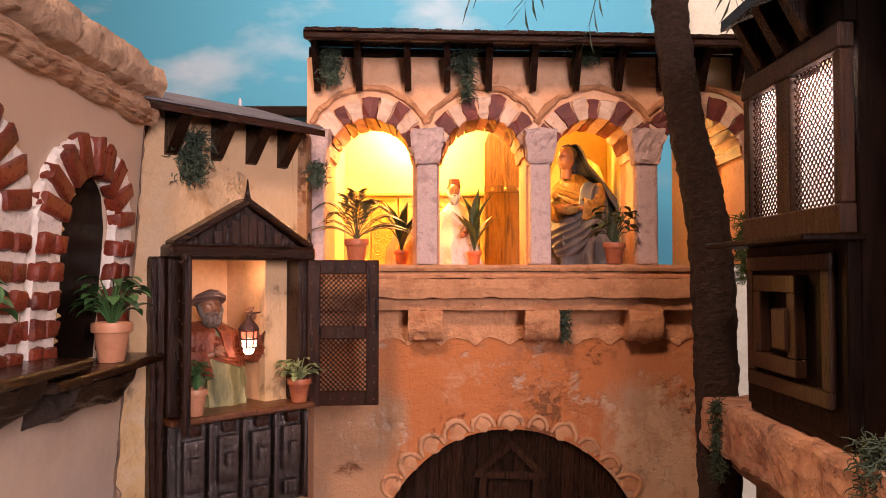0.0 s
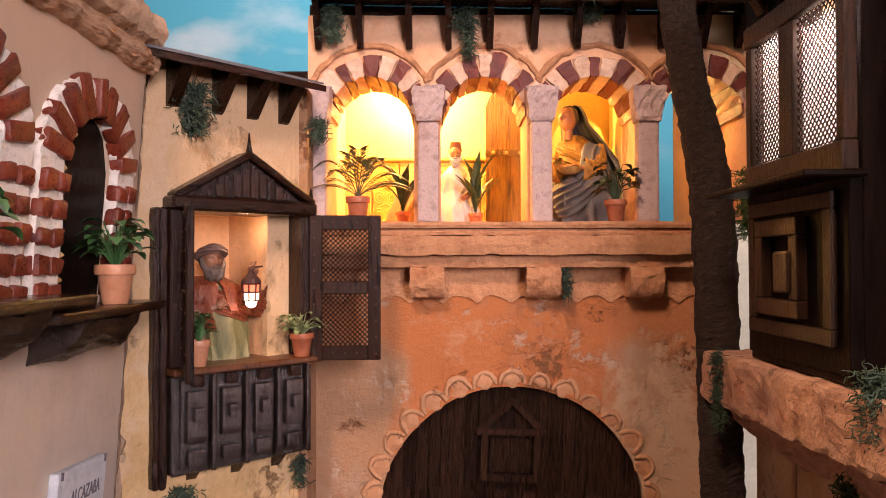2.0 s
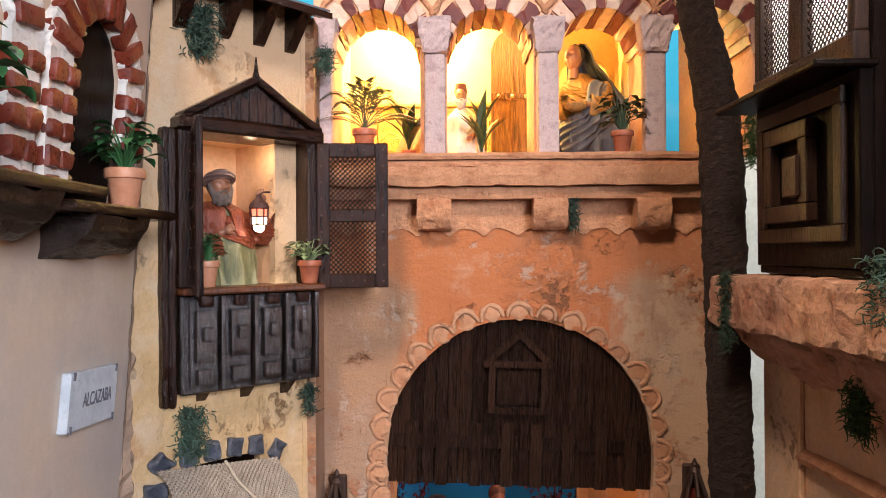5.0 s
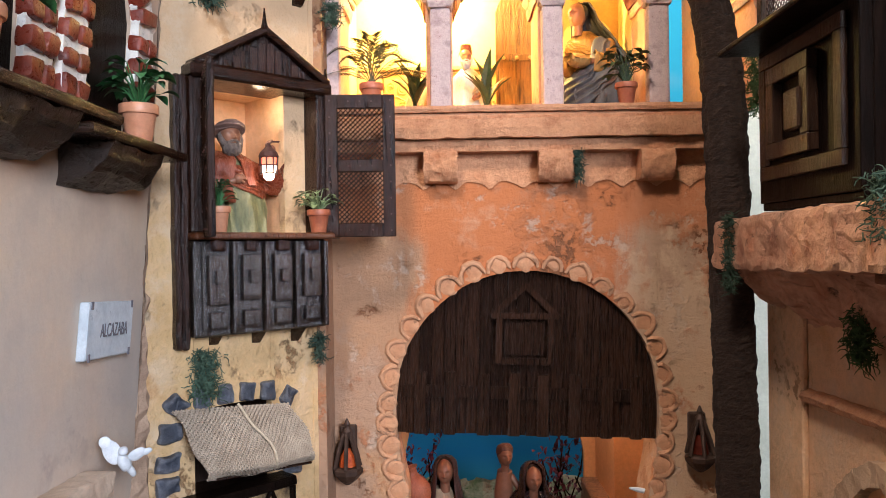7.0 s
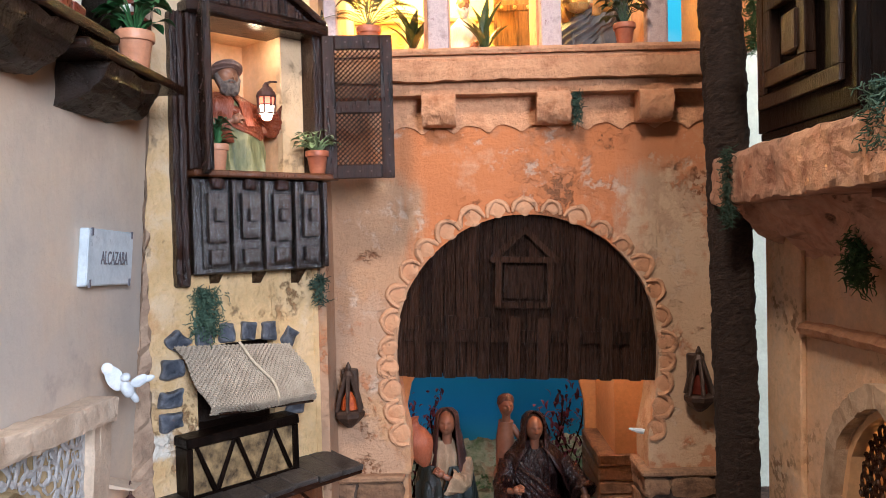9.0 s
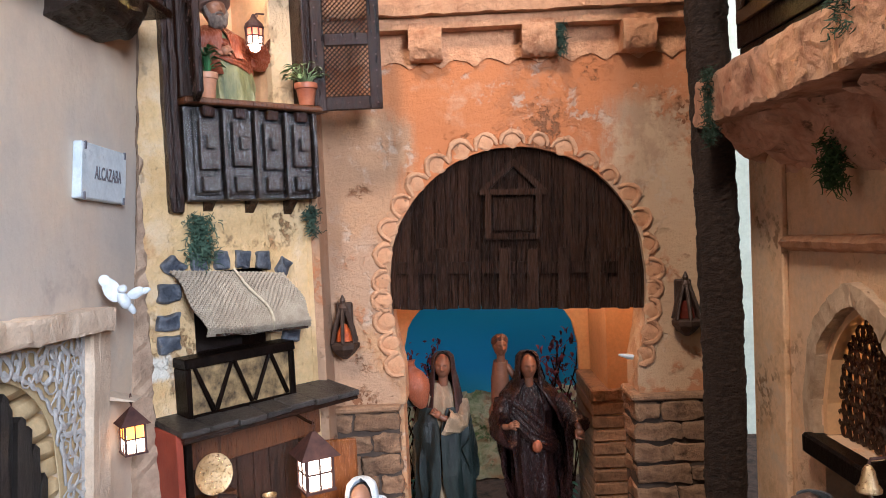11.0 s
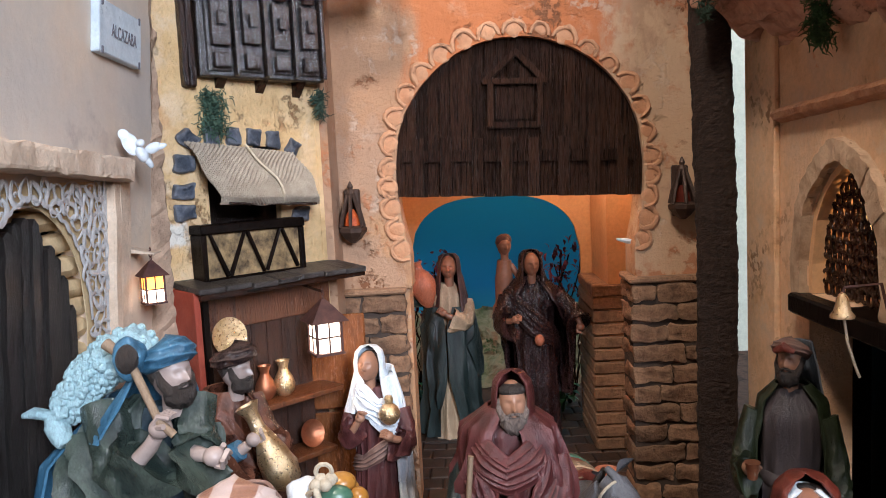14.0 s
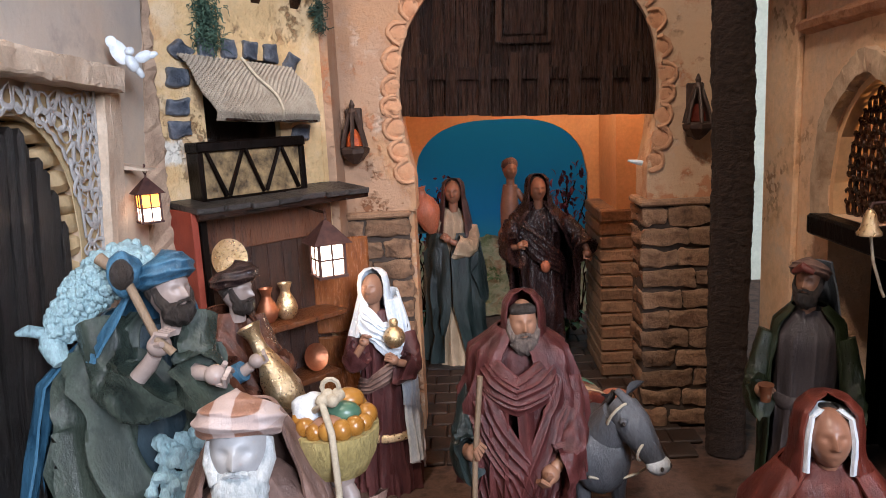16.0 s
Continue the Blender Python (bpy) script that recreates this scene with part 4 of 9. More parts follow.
# ---------------------------------------------------------------- ochre house
def build_ochre_house():
    bm = B()
    holes = [flat_hole(0.038, 0.160, 0.775, 0.958), flat_hole(0.030, 0.135, 0.465, 0.572)]
    wall(bm, -0.055, 0.212, 0, 1.130, 0, 0.012, holes, YW)
    box(bm, (0.200, -0.001, 0), (0.213, 0.10, 1.130), YW)
    rough(bm, 0.0012, 40)
    setting("wall_ochre_house", bm, YELLOW, "ochre and cream weathered plaster house wall", category="wall")
    bm = B()
    for a, b in (((0.030, 0.090, 0.770), (0.168, 0.100, 0.965)), ((0.028, 0.012, 0.770), (0.038, 0.09, 0.965)), ((0.160, 0.012, 0.770), (0.170, 0.09, 0.965)),
                 ((0.030, 0.012, 0.958), (0.168, 0.09, 0.968)), ((0.030, 0.012, 0.765), (0.168, 0.09, 0.775))):
        box(bm, a, b, YW)
    rough(bm, 0.0018, 40)
    setting("niche_wall", bm, NICHE, "orange plaster niche behind the box window", category="wall")
    bm = B()
    for a, b in (((0.025, 0.070, 0.460), (0.140, 0.078, 0.580)), ((0.022, 0.012, 0.460), (0.030, 0.07, 0.58)), ((0.135, 0.012, 0.46), (0.143, 0.07, 0.58)),
                 ((0.025, 0.012, 0.572), (0.140, 0.07, 0.58)), ((0.025, 0.012, 0.457), (0.140, 0.07, 0.465))):
        box(bm, a, b, YW)
    setting("window_recess", bm, BALW, "dark recess behind the awning window", category="window")
    roof = thing("house_roof", (-0.25, 0.92, 1.12), "dark plank roof with a grey felt top on wedge brackets", "roof", kind="structure")
    sw = Matrix(((0, 1, 0, 0), (1, 0, 0, 0), (0, 0, 1, 0), (0, 0, 0, 1)))
    bm = B()
    prism(bm, [(-0.052, 1.113), (-0.052, 1.121), (0.10, 1.168), (0.10, 1.160)], -0.062, 0.212, YW @ sw)
    part("roof_board", bm, WOODH, roof)
    bm = B()
    prism(bm, [(-0.050, 1.1225), (-0.050, 1.125), (0.10, 1.1715), (0.10, 1.169)], -0.060, 0.210, YW @ sw)
    part("felt", bm, GREYROOF, roof, "grey roofing felt")
    for s in (-0.014, 0.030, 0.088, 0.136, 0.182):
        bm = B()
        prism(bm, [(-0.040, 1.117), (0.0, 1.135), (0.0, 1.074), (-0.005, 1.076)], s - 0.007, s + 0.007, YW @ sw)
        rough(bm, 0.001, 150, s)
        part("bracket", bm, WOOD, roof)
    # stones round the awning window
    st = thing("window_surround", (-0.27, 0.89, 0.5), "blue-grey stones set round the awning window", "stone surround", kind="structure")
    for s, z, rot in ((-0.001, 0.551, 2), (-0.004, 0.518, 3), (-0.0055, 0.492, -2), (0.006, 0.582, -38), (0.038, 0.585, -6), (0.070, 0.585, -2), (0.099, 0.584, 4), (0.128, 0.581, 8), (0.159, 0.570, 38), (0.166, 0.510, 0), (0.165, 0.478, 2)):
        bm = B()
        m = YW @ Matrix.Translation((s, 0, z)) @ Matrix.Rotation(radians(rot), 4, "Y")
        w, h = (0.0138, 0.0098) if z < 0.56 else (0.0098, 0.0118)
        box(bm, (-w, -0.007, -h), (w, 0.004, h), m, bevel=0.004, seg=3)
        bmesh.ops.subdivide_edges(bm, edges=[e for e in bm.edges if e.calc_length() > 0.006], cuts=3, use_grid_fill=True)
        rough(bm, 0.0042, 75, s * 40 + z * 10)
        part("stone", bm, BLUESTONE, st, smooth=True)
    # broken plaster edge against the grey house
    bm = B()
    n = 90
    rows = []
    for i in range(n + 1):
        z = 0.88 * i / n
        w = 0.020 + 0.006 * noise.noise(Vector((4, 0, z * 45))) + 0.004 * noise.noise(Vector((9, 0, z * 130)))
        rows.append([bm.verts.new(YW @ Vector(p)) for p in ((-0.060, 0.0, z), (-0.056, -0.008, z), (-0.044, -0.0095, z), (-0.046 + w * 0.8, -0.008, z), (-0.046 + w, 0.001, z))])
    for a, b in zip(rows, rows[1:]):
        for k in range(4):
            bm.faces.new((a[k], a[k + 1], b[k + 1], b[k]))
    rough(bm, 0.0038, 110)
    rough(bm, 0.0018, 300)
    setting("broken_edge", bm, STRIP, "rough broken brown plaster edge beside the grey house", category="trim")
    # burlap awning
    aw = thing("burlap_awning", (-0.25, 0.88, 0.56), "woven burlap awning hung over a dark window, tied with cord", "awning")
    bm = B()
    n, k = 64, 38
    grid = []
    for j in range(k + 1):
        v = j / k
        row = []
        for i in range(n + 1):
            u = i / n
            s = -0.004 + 0.159 * u + v * (0.024 - 0.011 * u) + 0.003 * math.sin(9 * v + u * 4)
            out = -0.010 - 0.040 * math.sin(v * 1.5) - 0.008 * math.sin(math.pi * u) * v + (0.010 * (v - 0.86) / 0.14 if v > 0.86 else 0)
            z = 0.577 - 0.016 * u - v * (0.078 - 0.008 * u) - 0.010 * v * math.sin(math.pi * u) * (1 - v) + 0.002 * noise.noise(Vector((u * 6, v * 6, 3)))
            # the weave stands out of the cloth
            weave = 0.0015 * ((i + j) % 2) + 0.0010 * noise.noise(Vector((u * 25, v * 18, 1)))
            row.append(bm.verts.new(YW @ Vector((s, out - weave, z))))
        grid.append(row)
    for a, b in zip(grid, grid[1:]):
        for i in range(n):
            bm.faces.new((a[i], a[i + 1], b[i + 1], b[i]))
    g = bm.faces[:]
    bmesh.ops.solidify(bm, geom=g, thickness=0.0015)
    rough(bm, 0.0012, 50)
    part("cloth", bm, BURLAP, aw)
    bm = B()

    def on_cloth(u, v, lift):
        s = -0.004 + 0.159 * u + v * (0.024 - 0.011 * u) + 0.003 * math.sin(9 * v + u * 4)
        out = -0.010 - 0.040 * math.sin(v * 1.5) - 0.008 * math.sin(math.pi * u) * v + (0.010 * (v - 0.86) / 0.14 if v > 0.86 else 0)
        z = 0.577 - 0.016 * u - v * (0.078 - 0.008 * u) - 0.010 * v * math.sin(math.pi * u) * (1 - v)
        return YW @ Vector((s, out - 0.0012 - lift, z + 0.0016 + lift))
    nu, nv = 52, 34
    for i in range(nu):
        w = 0.25 * random.random()
        tube(bm, [on_cloth((i + 0.5 + w * math.sin(j * 0.4)) / nu, j / nv, 0.0007 * (1 if (i + j) % 2 else -1)) for j in range(nv + 1)], 0.00105, 5, caps=False)
    for j in range(nv):
        w = 0.25 * random.random()
        tube(bm, [on_cloth(i / nu, (j + 0.5 + w * math.sin(i * 0.3)) / nv, 0.0007 * (-1 if (i + j) % 2 else 1)) for i in range(nu + 1)], 0.00105, 5, caps=False)
    part("weave", bm, BURLAP, aw)
    bm = B()
    tube(bm, [on_cloth(0.50 + 0.12 * v + 0.02 * math.sin(5 * v), v, 0.0034) for v in (q / 14 for q in range(15))], 0.0017, 6)
    part("cord", bm, ROPE, aw, "pale twisted cord")
    bm = B()
    tube(bm, [YW @ Vector((0.030, -0.048, 0.501)), YW @ Vector((0.158, -0.050, 0.493))], 0.0016, 6)
    part("rod", bm, WOOD, aw)
    # lattice sill box under the awning
    sb = thing("sill_box", (-0.28, 0.87, 0.43), "dark framed sill box with straw panels and crossed twigs", "window box")
    bm = B()
    box(bm, (0.006, -0.026, 0.409), (0.144, -0.002, 0.464), YW)
    part("panel", bm, DULLSTRAW, sb, "mottled straw-brown panel")
    for a, b in (((-0.002, -0.032, 0.464), (0.150, 0.0, 0.476)), ((0.000, -0.030, 0.401), (0.148, -0.001, 0.409)), ((-0.001, -0.031, 0.401), (0.006, -0.001, 0.464)), ((0.142, -0.031, 0.401), (0.149, -0.001, 0.464))):
        bm = B()
        box(bm, a, b, YW, bevel=0.0015)
        rough(bm, 0.001, 100)
        part("frame_bar", bm, BLACKW, sb)
    for i in range(5):
        bm = B()
        s = 0.010 + 0.026 * i
        pts = [(s, -0.029, 0.411), (s + 0.022, -0.030, 0.464)] if i % 2 else [(s + 0.022, -0.029, 0.411), (s, -0.030, 0.464)]
        tube(bm, [YW @ Vector(p) for p in pts], [0.0034, 0.0026], 6)
        rough(bm, 0.0014, 120, i)
        part("twig", bm, BLACKW, sb)


ROPE = surface("pale_rope", [(0.40, 0.33, 0.24), (0.56, 0.48, 0.36)], 200, 0.9, 0.5, 900)
build_ochre_house()


def lattice(bm, s0, s1, z0, z1, y, M, pitch=0.006, r=0.0008):
    """Crossed diagonal bars that fill a rectangle in wall coordinates."""
    w, h = s1 - s0, z1 - z0
    for sgn in (1, -1):
        c = -h if sgn > 0 else 0.0
        end = w if sgn > 0 else w + h
        while c < end:
            pts = []
            for u in (0.0, w):
                v = (u - c) if sgn > 0 else (c - u)
                pts.append((u, v))
            (u0, v0), (u1, v1) = pts
            # clip to the height
            def cut(v):
                return u0 + (u1 - u0) * (v - v0) / (v1 - v0)
            lo, hi = sorted((cut(0.0), cut(h)))
            a, b = max(0.0, lo), min(w, hi)
            if b - a > 0.0008:
                f = lambda u: v0 + (v1 - v0) * (u - u0) / (u1 - u0)
                tube(bm, [M @ Vector((s0 + a, y + 0.0004 * sgn, z0 + f(a))), M @ Vector((s0 + b, y + 0.0004 * sgn, z0 + f(b)))], r, 4, caps=False)
            c += pitch


def shutter(name, M, w, z0, z1, label, parent, mat=None):
    """A shutter leaf in its own coordinates: x from the hinge, with two latticed openings."""
    mat = mat or WOOD
    leaf = part(name, bmesh.new(), mat, parent, label)
    fr = 0.016
    zm = (z0 + z1) / 2
    bars = [((0, z0), (fr, z1)), ((w - fr, z0), (w, z1)), ((fr, z0), (w - fr, z0 + 0.018)), ((fr, z1 - 0.018), (w - fr, z1)), ((fr, zm - 0.008), (w - fr, zm + 0.008))]
    bm = B()
    for (a, b), (c, d) in bars:
        box(bm, (a, -0.004, b), (c, 0.004, d), M, bevel=0.001)
    leaf.data = mesh_of(name, bm, mat)
    for a, b in ((z0 + 0.018, zm - 0.008), (zm + 0.008, z1 - 0.018)):
        bm = B()
        lattice(bm, fr, w - fr, a, b, 0, M, 0.0062, 0.0008)
        part("lattice", bm, mat, leaf)
    bm = B()
    for x in (0.006, w - 0.006):
        for i in range(9):
            blob(bm, (x, -0.0045, z0 + 0.008 + (z1 - z0 - 0.016) * i / 8), (0.0013, 0.001, 0.0013), 6, M=M)
    for x in (0.03, w / 2, w - 0.03):
        for z in (z0 + 0.009, zm, z1 - 0.009):
            blob(bm, (x, -0.0045, z), (0.0013, 0.001, 0.0013), 6, M=M)
    part("studs", bm, IRON, leaf)
    return leaf


def build_box_window():
    W = 0.180
    cab = thing("box_window", (-0.24, 0.90, 0.65), "dark stained wooden box window with open latticed shutters and gable", "window box")
    bm = B()
    box(bm, (0, 0, 0.657), (W, 0.060, 0.770), CB, bevel=0.002)
    part("lower_box", bm, WOODG, cab)
    def lumpy(nm, a, b, owner, amp=0.0004, mat=WOODG):
        bm = B()
        box(bm, a, b, CB, bevel=0.0022, seg=2)
        bmesh.ops.subdivide_edges(bm, edges=[e for e in bm.edges if e.calc_length() > 0.008], cuts=6, use_grid_fill=True)
        rough(bm, amp, 130, a[0] * 70 + a[2] * 30)
        rough(bm, amp * 0.5, 330, a[0] * 50)
        return part(nm, bm, mat, owner, smooth=True)
    for k in range(4):
        a = 0.008 + 0.0425 * k
        p = lumpy("door_panel", (a, -0.0045, 0.664), (a + 0.034, 0.001, 0.765), cab)
        lumpy("raised_field", (a + 0.004, -0.0135, 0.694 + 0.004 * (k % 2)), (a + 0.029, -0.0040, 0.752), p)
        lumpy("raised_field", (a + 0.006, -0.0130, 0.668), (a + 0.027, -0.0040, 0.686), p)
        lumpy("knob", (a + 0.010, -0.0205, 0.718), (a + 0.022, -0.0130, 0.734), p, 0.0006)
        lumpy("stile", (a + 0.0350, -0.0115, 0.659), (a + 0.0412, 0.0, 0.768), cab)
        lumpy("dentil", (a + 0.010, -0.0125, 0.756), (a + 0.026, -0.002, 0.769), cab, 0.001, WOOD)
    for a, b in ((-0.019, -0.0115), (-0.011, -0.0025)):
        bm = B()
        box(bm, (a, 0.004, 0.644), (b, 0.036, 0.958), CB, bevel=0.002)
        bmesh.ops.subdivide_edges(bm, edges=[e for e in bm.edges if e.calc_length() > 0.1], cuts=20)
        rough(bm, 0.0018, 60, a * 90)
        part("side_board", bm, WOOD, cab)
    bm = B()
    box(bm, (-0.004, -0.016, 0.770), (W + 0.014, 0.062, 0.778), CB, bevel=0.002)
    part("sill", bm, BROWN, cab, "worn brown sill board")
    for a, b in ((-0.002, 0.018), (W - 0.012, W + 0.004)):
        bm = B()
        box(bm, (a, -0.002, 0.778), (b, 0.060, 0.958), CB, bevel=0.002)
        rough(bm, 0.0008, 90)
        part("post", bm, WOOD, cab)
    bm = B()
    box(bm, (-0.004, -0.010, 0.955), (W + 0.008, 0.060, 0.972), CB, bevel=0.003)
    part("lintel", bm, WOODH, cab)
    bm = B()
    prism(bm, [(0.014, 0.972), (W - 0.008, 0.972), (W / 2 + 0.004, 1.022)], 0.004, 0.050, CB)
    g = part("gable", bm, WOOD, cab)
    for k in range(11):
        bm = B()
        x = 0.030 + 0.0115 * k
        top = 1.020 - abs(x - W / 2 - 0.004) * 0.60 - 0.006
        if top > 0.978:
            box(bm, (x, 0.0010, 0.974), (x + 0.0100, 0.0042, top), CB, bevel=0.0008)
            part("gable_slat", bm, WOOD, g)
        else:
            bm.free()
    for sgn in (-1, 1):
        bm = B()
        L = math.hypot(W / 2 + 0.004, 0.054)
        ang = math.atan2(0.054, W / 2 + 0.002)
        m = CB @ Matrix.Translation((W / 2 + 0.004, 0, 1.030)) @ Matrix.Rotation(ang * sgn, 4, "Y")
        a, b = (0, L) if sgn > 0 else (-L, 0)
        box(bm, (a, -0.008, -0.0085), (b, 0.056, 0), m, bevel=0.002)
        part("gable_roof", bm, WOODH, g)
    bm = B()
    lathe(bm, [(0.003, 0), (0.0045, 0.003), (0.0030, 0.008), (0.0022, 0.014), (0.0008, 0.026)], CB @ Vector((W / 2 + 0.004, -0.002, 1.026)), 8)
    part("finial", bm, WOOD, g, smooth=True)
    bm = B()
    lathe(bm, [(0.003, 0), (0.0045, 0.003), (0.0030, 0.008), (0.0008, 0.020)], CB @ Vector((W + 0.002, -0.002, 0.971)), 8)
    part("finial", bm, WOOD, cab, smooth=True)
    shutter("shutter", along(CB @ Vector((W - 0.002, -0.006, 0)), 3.0), 0.090, 0.772, 0.956, "open shutter with diagonal lattice", cab)
    shutter("shutter", along(CB @ Vector((0.014, -0.004, 0)), -68.0), 0.080, 0.772, 0.960, "open shutter turned out from the wall", cab)
    for s in (0.032, 0.090, 0.148):
        bm = B()
        prism(bm, [(0.006, 0.658), (0.05, 0.658), (0.05, 0.622), (0.044, 0.622)], s - 0.006, s + 0.006, CB @ Matrix(((0, 1, 0, 0), (1, 0, 0, 0), (0, 0, 1, 0), (0, 0, 0, 1))))
        part("bracket", bm, WOOD, cab)


build_box_window()


# ---------------------------------------------------------------- grey house
def build_grey_house():
    bm = B()
    holes = [round_hole(0.678, 0.0495, 0.858, 0.982), round_hole(0.488, 0.0495, 0.858, 0.982), pointed_hole(0.545, 0.118, 0.0, 0.40, 0.112)]
    wall(bm, 0.10, 0.795, 0, 1.12, 0, 0.03, holes, LW)
    setting("wall_grey_house", bm, GREYW, "grey and pink-beige brushed plaster house wall", category="wall")
    # near-black sheet behind the openings, its colour stands in for shade indoors
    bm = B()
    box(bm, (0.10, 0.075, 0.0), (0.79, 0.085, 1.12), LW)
    setting("house_interior", bm, BLACKW, "near-black sheet standing in for the shade inside the grey house", category="wall")
    bm = B()
    n = 80
    rows = []
    for i in range(n + 1):
        z = 1.11 * i / n
        w = 0.010 + 0.004 * noise.noise(Vector((0, 0, z * 30)))
        rows.append([bm.verts.new(LW @ Vector(p)) for p in ((0.792, -0.002, z), (0.795 + w * 0.5, 0.000, z), (0.795 + w, 0.012, z), (0.800 + w, 0.05, z), (0.79, 0.05, z))])
    for a, b in zip(rows, rows[1:]):
        for k in range(4):
            bm.faces.new((a[k], a[k + 1], b[k + 1], b[k]))
    rough(bm, 0.0035, 90)
    setting("corner_edge", bm, STRIP, "rough broken brown plaster edge at the house corner", category="trim")
    # coping in two bands
    cop = thing("wall_coping", (-0.33, 0.6, 1.12), "rough beige stone coping along the wall top", "coping", kind="structure")
    sw = Matrix(((0, 1, 0, 0), (1, 0, 0, 0), (0, 0, 1, 0), (0, 0, 0, 1)))
    for nm, sec, am in (("lower_band", [(-0.002, 1.096), (-0.009, 1.100), (-0.012, 1.108), (-0.008, 1.118), (0.03, 1.119), (0.03, 1.096)], 0.0030),
                        ("upper_slab", [(0.004, 1.119), (-0.014, 1.128), (-0.018, 1.140), (-0.014, 1.157), (0.07, 1.160), (0.07, 1.119)], 0.0022)):
        bm = B()
        m = 170
        sec = [(p[0] + (q[0] - p[0]) * u / 4, p[1] + (q[1] - p[1]) * u / 4) for p, q in zip(sec, sec[1:] + sec[:1]) for u in range(4)]
        ns = len(sec)
        # the lower band is split into long layers
        ridge = 0.0030 if nm == "lower_band" else 0.0006
        rings = [[bm.verts.new(LW @ Vector((0.10 + 0.70 * i / m, y - ridge * abs(math.sin(z * 700 + 1.5 * noise.noise(Vector((i * 0.05, 0, 2))))), z))) for y, z in sec] for i in range(m + 1)]
        for a, b in zip(rings, rings[1:]):
            for k in range(ns):
                bm.faces.new((a[k], a[(k + 1) % ns], b[(k + 1) % ns], b[k]))
        bm.faces.new(rings[0])
        bm.faces.new(rings[-1][::-1])
        rough(bm, am * 1.5, 30, 2)
        rough(bm, 0.0024, 110, 3)
        part(nm, bm, BROWNST if nm == "lower_band" else BEIGEST, cop, smooth=True)
    # brick windows
    for cy in (0.678, 0.488):
        win = thing("brick_window", LW @ Vector((cy, 0, 0.86)), "arched window framed in red bricks with thick white mortar", "window", "brick windows", "structure")
        ri, ro, zs = 0.050, 0.091, 0.982
        turn = [math.pi * k / 22 for k in range(23)]
        outline = [(cy + ro - 0.004, 0.866)] + [(cy + (ro - 0.002) * math.cos(a), zs + 0.080 * math.sin(a)) for a in turn] + [(cy - ro + 0.004, 0.866)]
        ins = [(cy + ri, 0.866)] + [(cy + ri * math.cos(a), zs + ri * math.sin(a)) for a in turn] + [(cy - ri, 0.866)]
        bm = B()
        for i in range(len(ins) - 1):
            prism(bm, [outline[i], outline[i + 1], ins[i + 1], ins[i]], -0.008, 0.004, LW)
        bmesh.ops.subdivide_edges(bm, edges=[e for e in bm.edges if e.calc_length() > 0.006], cuts=3, use_grid_fill=True)
        rough(bm, 0.0034, 110, cy)
        rough(bm, 0.0016, 260, cy)
        part("mortar", bm, MORTAR, win, "white painted mortar bed", smooth=True)
        nb = 9
        for k in range(nb):
            a = math.pi * (k + 0.5) / nb
            bm = B()
            L = 0.034 + 0.008 * random.random()
            m = LW @ Matrix.Translation((cy + (ri + 0.019) * math.cos(a), 0, zs + (ri + 0.014) * math.sin(a))) @ Matrix.Rotation(-a + 0.24 * (random.random() - 0.5), 4, "Y")
            box(bm, (-L * 0.52, -0.0115 - 0.003 * random.random(), -0.0078), (L * 0.48, 0.001, 0.0070 + 0.002 * random.random()), m, bevel=0.0030, seg=2)
            rough(bm, 0.0024, 120, k + cy * 10)
            part("brick", bm, BRICKR, win, smooth=True)
        for row in range(5):
            z = 0.872 + 0.0228 * row
            for sgn in (-1, 1):
                for q in range(2):
                    w = 0.0165 + 0.004 * random.random()
                    x0 = cy + sgn * (ri - 0.002 + 0.0215 * q)
                    if q == 1 and sgn > 0 and row % 2:
                        w *= 0.75
                    bm = B()
                    m = LW @ Matrix.Translation((x0 + sgn * w / 2, 0, z)) @ Matrix.Rotation(0.14 * (random.random() - 0.5), 4, "Y")
                    box(bm, (-w / 2, -0.0115 - 0.003 * random.random(), -0.0080), (w / 2, 0.001, 0.0070 + 0.002 * random.random()), m, bevel=0.0034, seg=2)
                    rough(bm, 0.0024, 120, row + q + cy * 9)
                    part("brick", bm, BRICKR, win, smooth=True)
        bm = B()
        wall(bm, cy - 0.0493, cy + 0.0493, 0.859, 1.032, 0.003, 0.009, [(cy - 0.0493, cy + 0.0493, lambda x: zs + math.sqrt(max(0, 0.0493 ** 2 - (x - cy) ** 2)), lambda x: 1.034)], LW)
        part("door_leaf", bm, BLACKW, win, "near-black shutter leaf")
        # carved edging down the near jamb: a row of gilded leaves
        bm = B()
        for i in range(15):
            z = 0.872 + 0.0105 * i
            e = cy - (0.044 if z < zs else math.sqrt(max(0.0002, 0.044 ** 2 - (z - zs) ** 2)))
            s = 1 if i % 2 else -1
            tube(bm, [LW @ Vector((e - 0.004, 0.001, z - 0.005)), LW @ Vector((e + 0.005 + 0.003 * s, -0.002, z)), LW @ Vector((e + 0.003, 0.001, z + 0.006))], [0.0018, 0.0036, 0.0012], 6)
        rough(bm, 0.0010, 150, cy)
        part("carved_edge", bm, GOLDW, win, "gilded carved edging")
    # shelves under the windows
    for a, b, z, dp in ((0.38, 0.612, 0.862, 0.052), (0.560, 0.772, 0.8495, 0.050)):
        sh = thing("window_shelf", LW @ Vector(((a + b) / 2, -0.02, z)), "dark wooden shelf board on a carved bracket block", "shelf", "window shelves")
        bm = B()
        box(bm, (a, -dp, z), (b, 0.0, z + 0.009), LW, bevel=0.002)
        rough(bm, 0.0010, 60)
        part("board", bm, WOODH, sh)
        c = (a + b) / 2 - 0.004
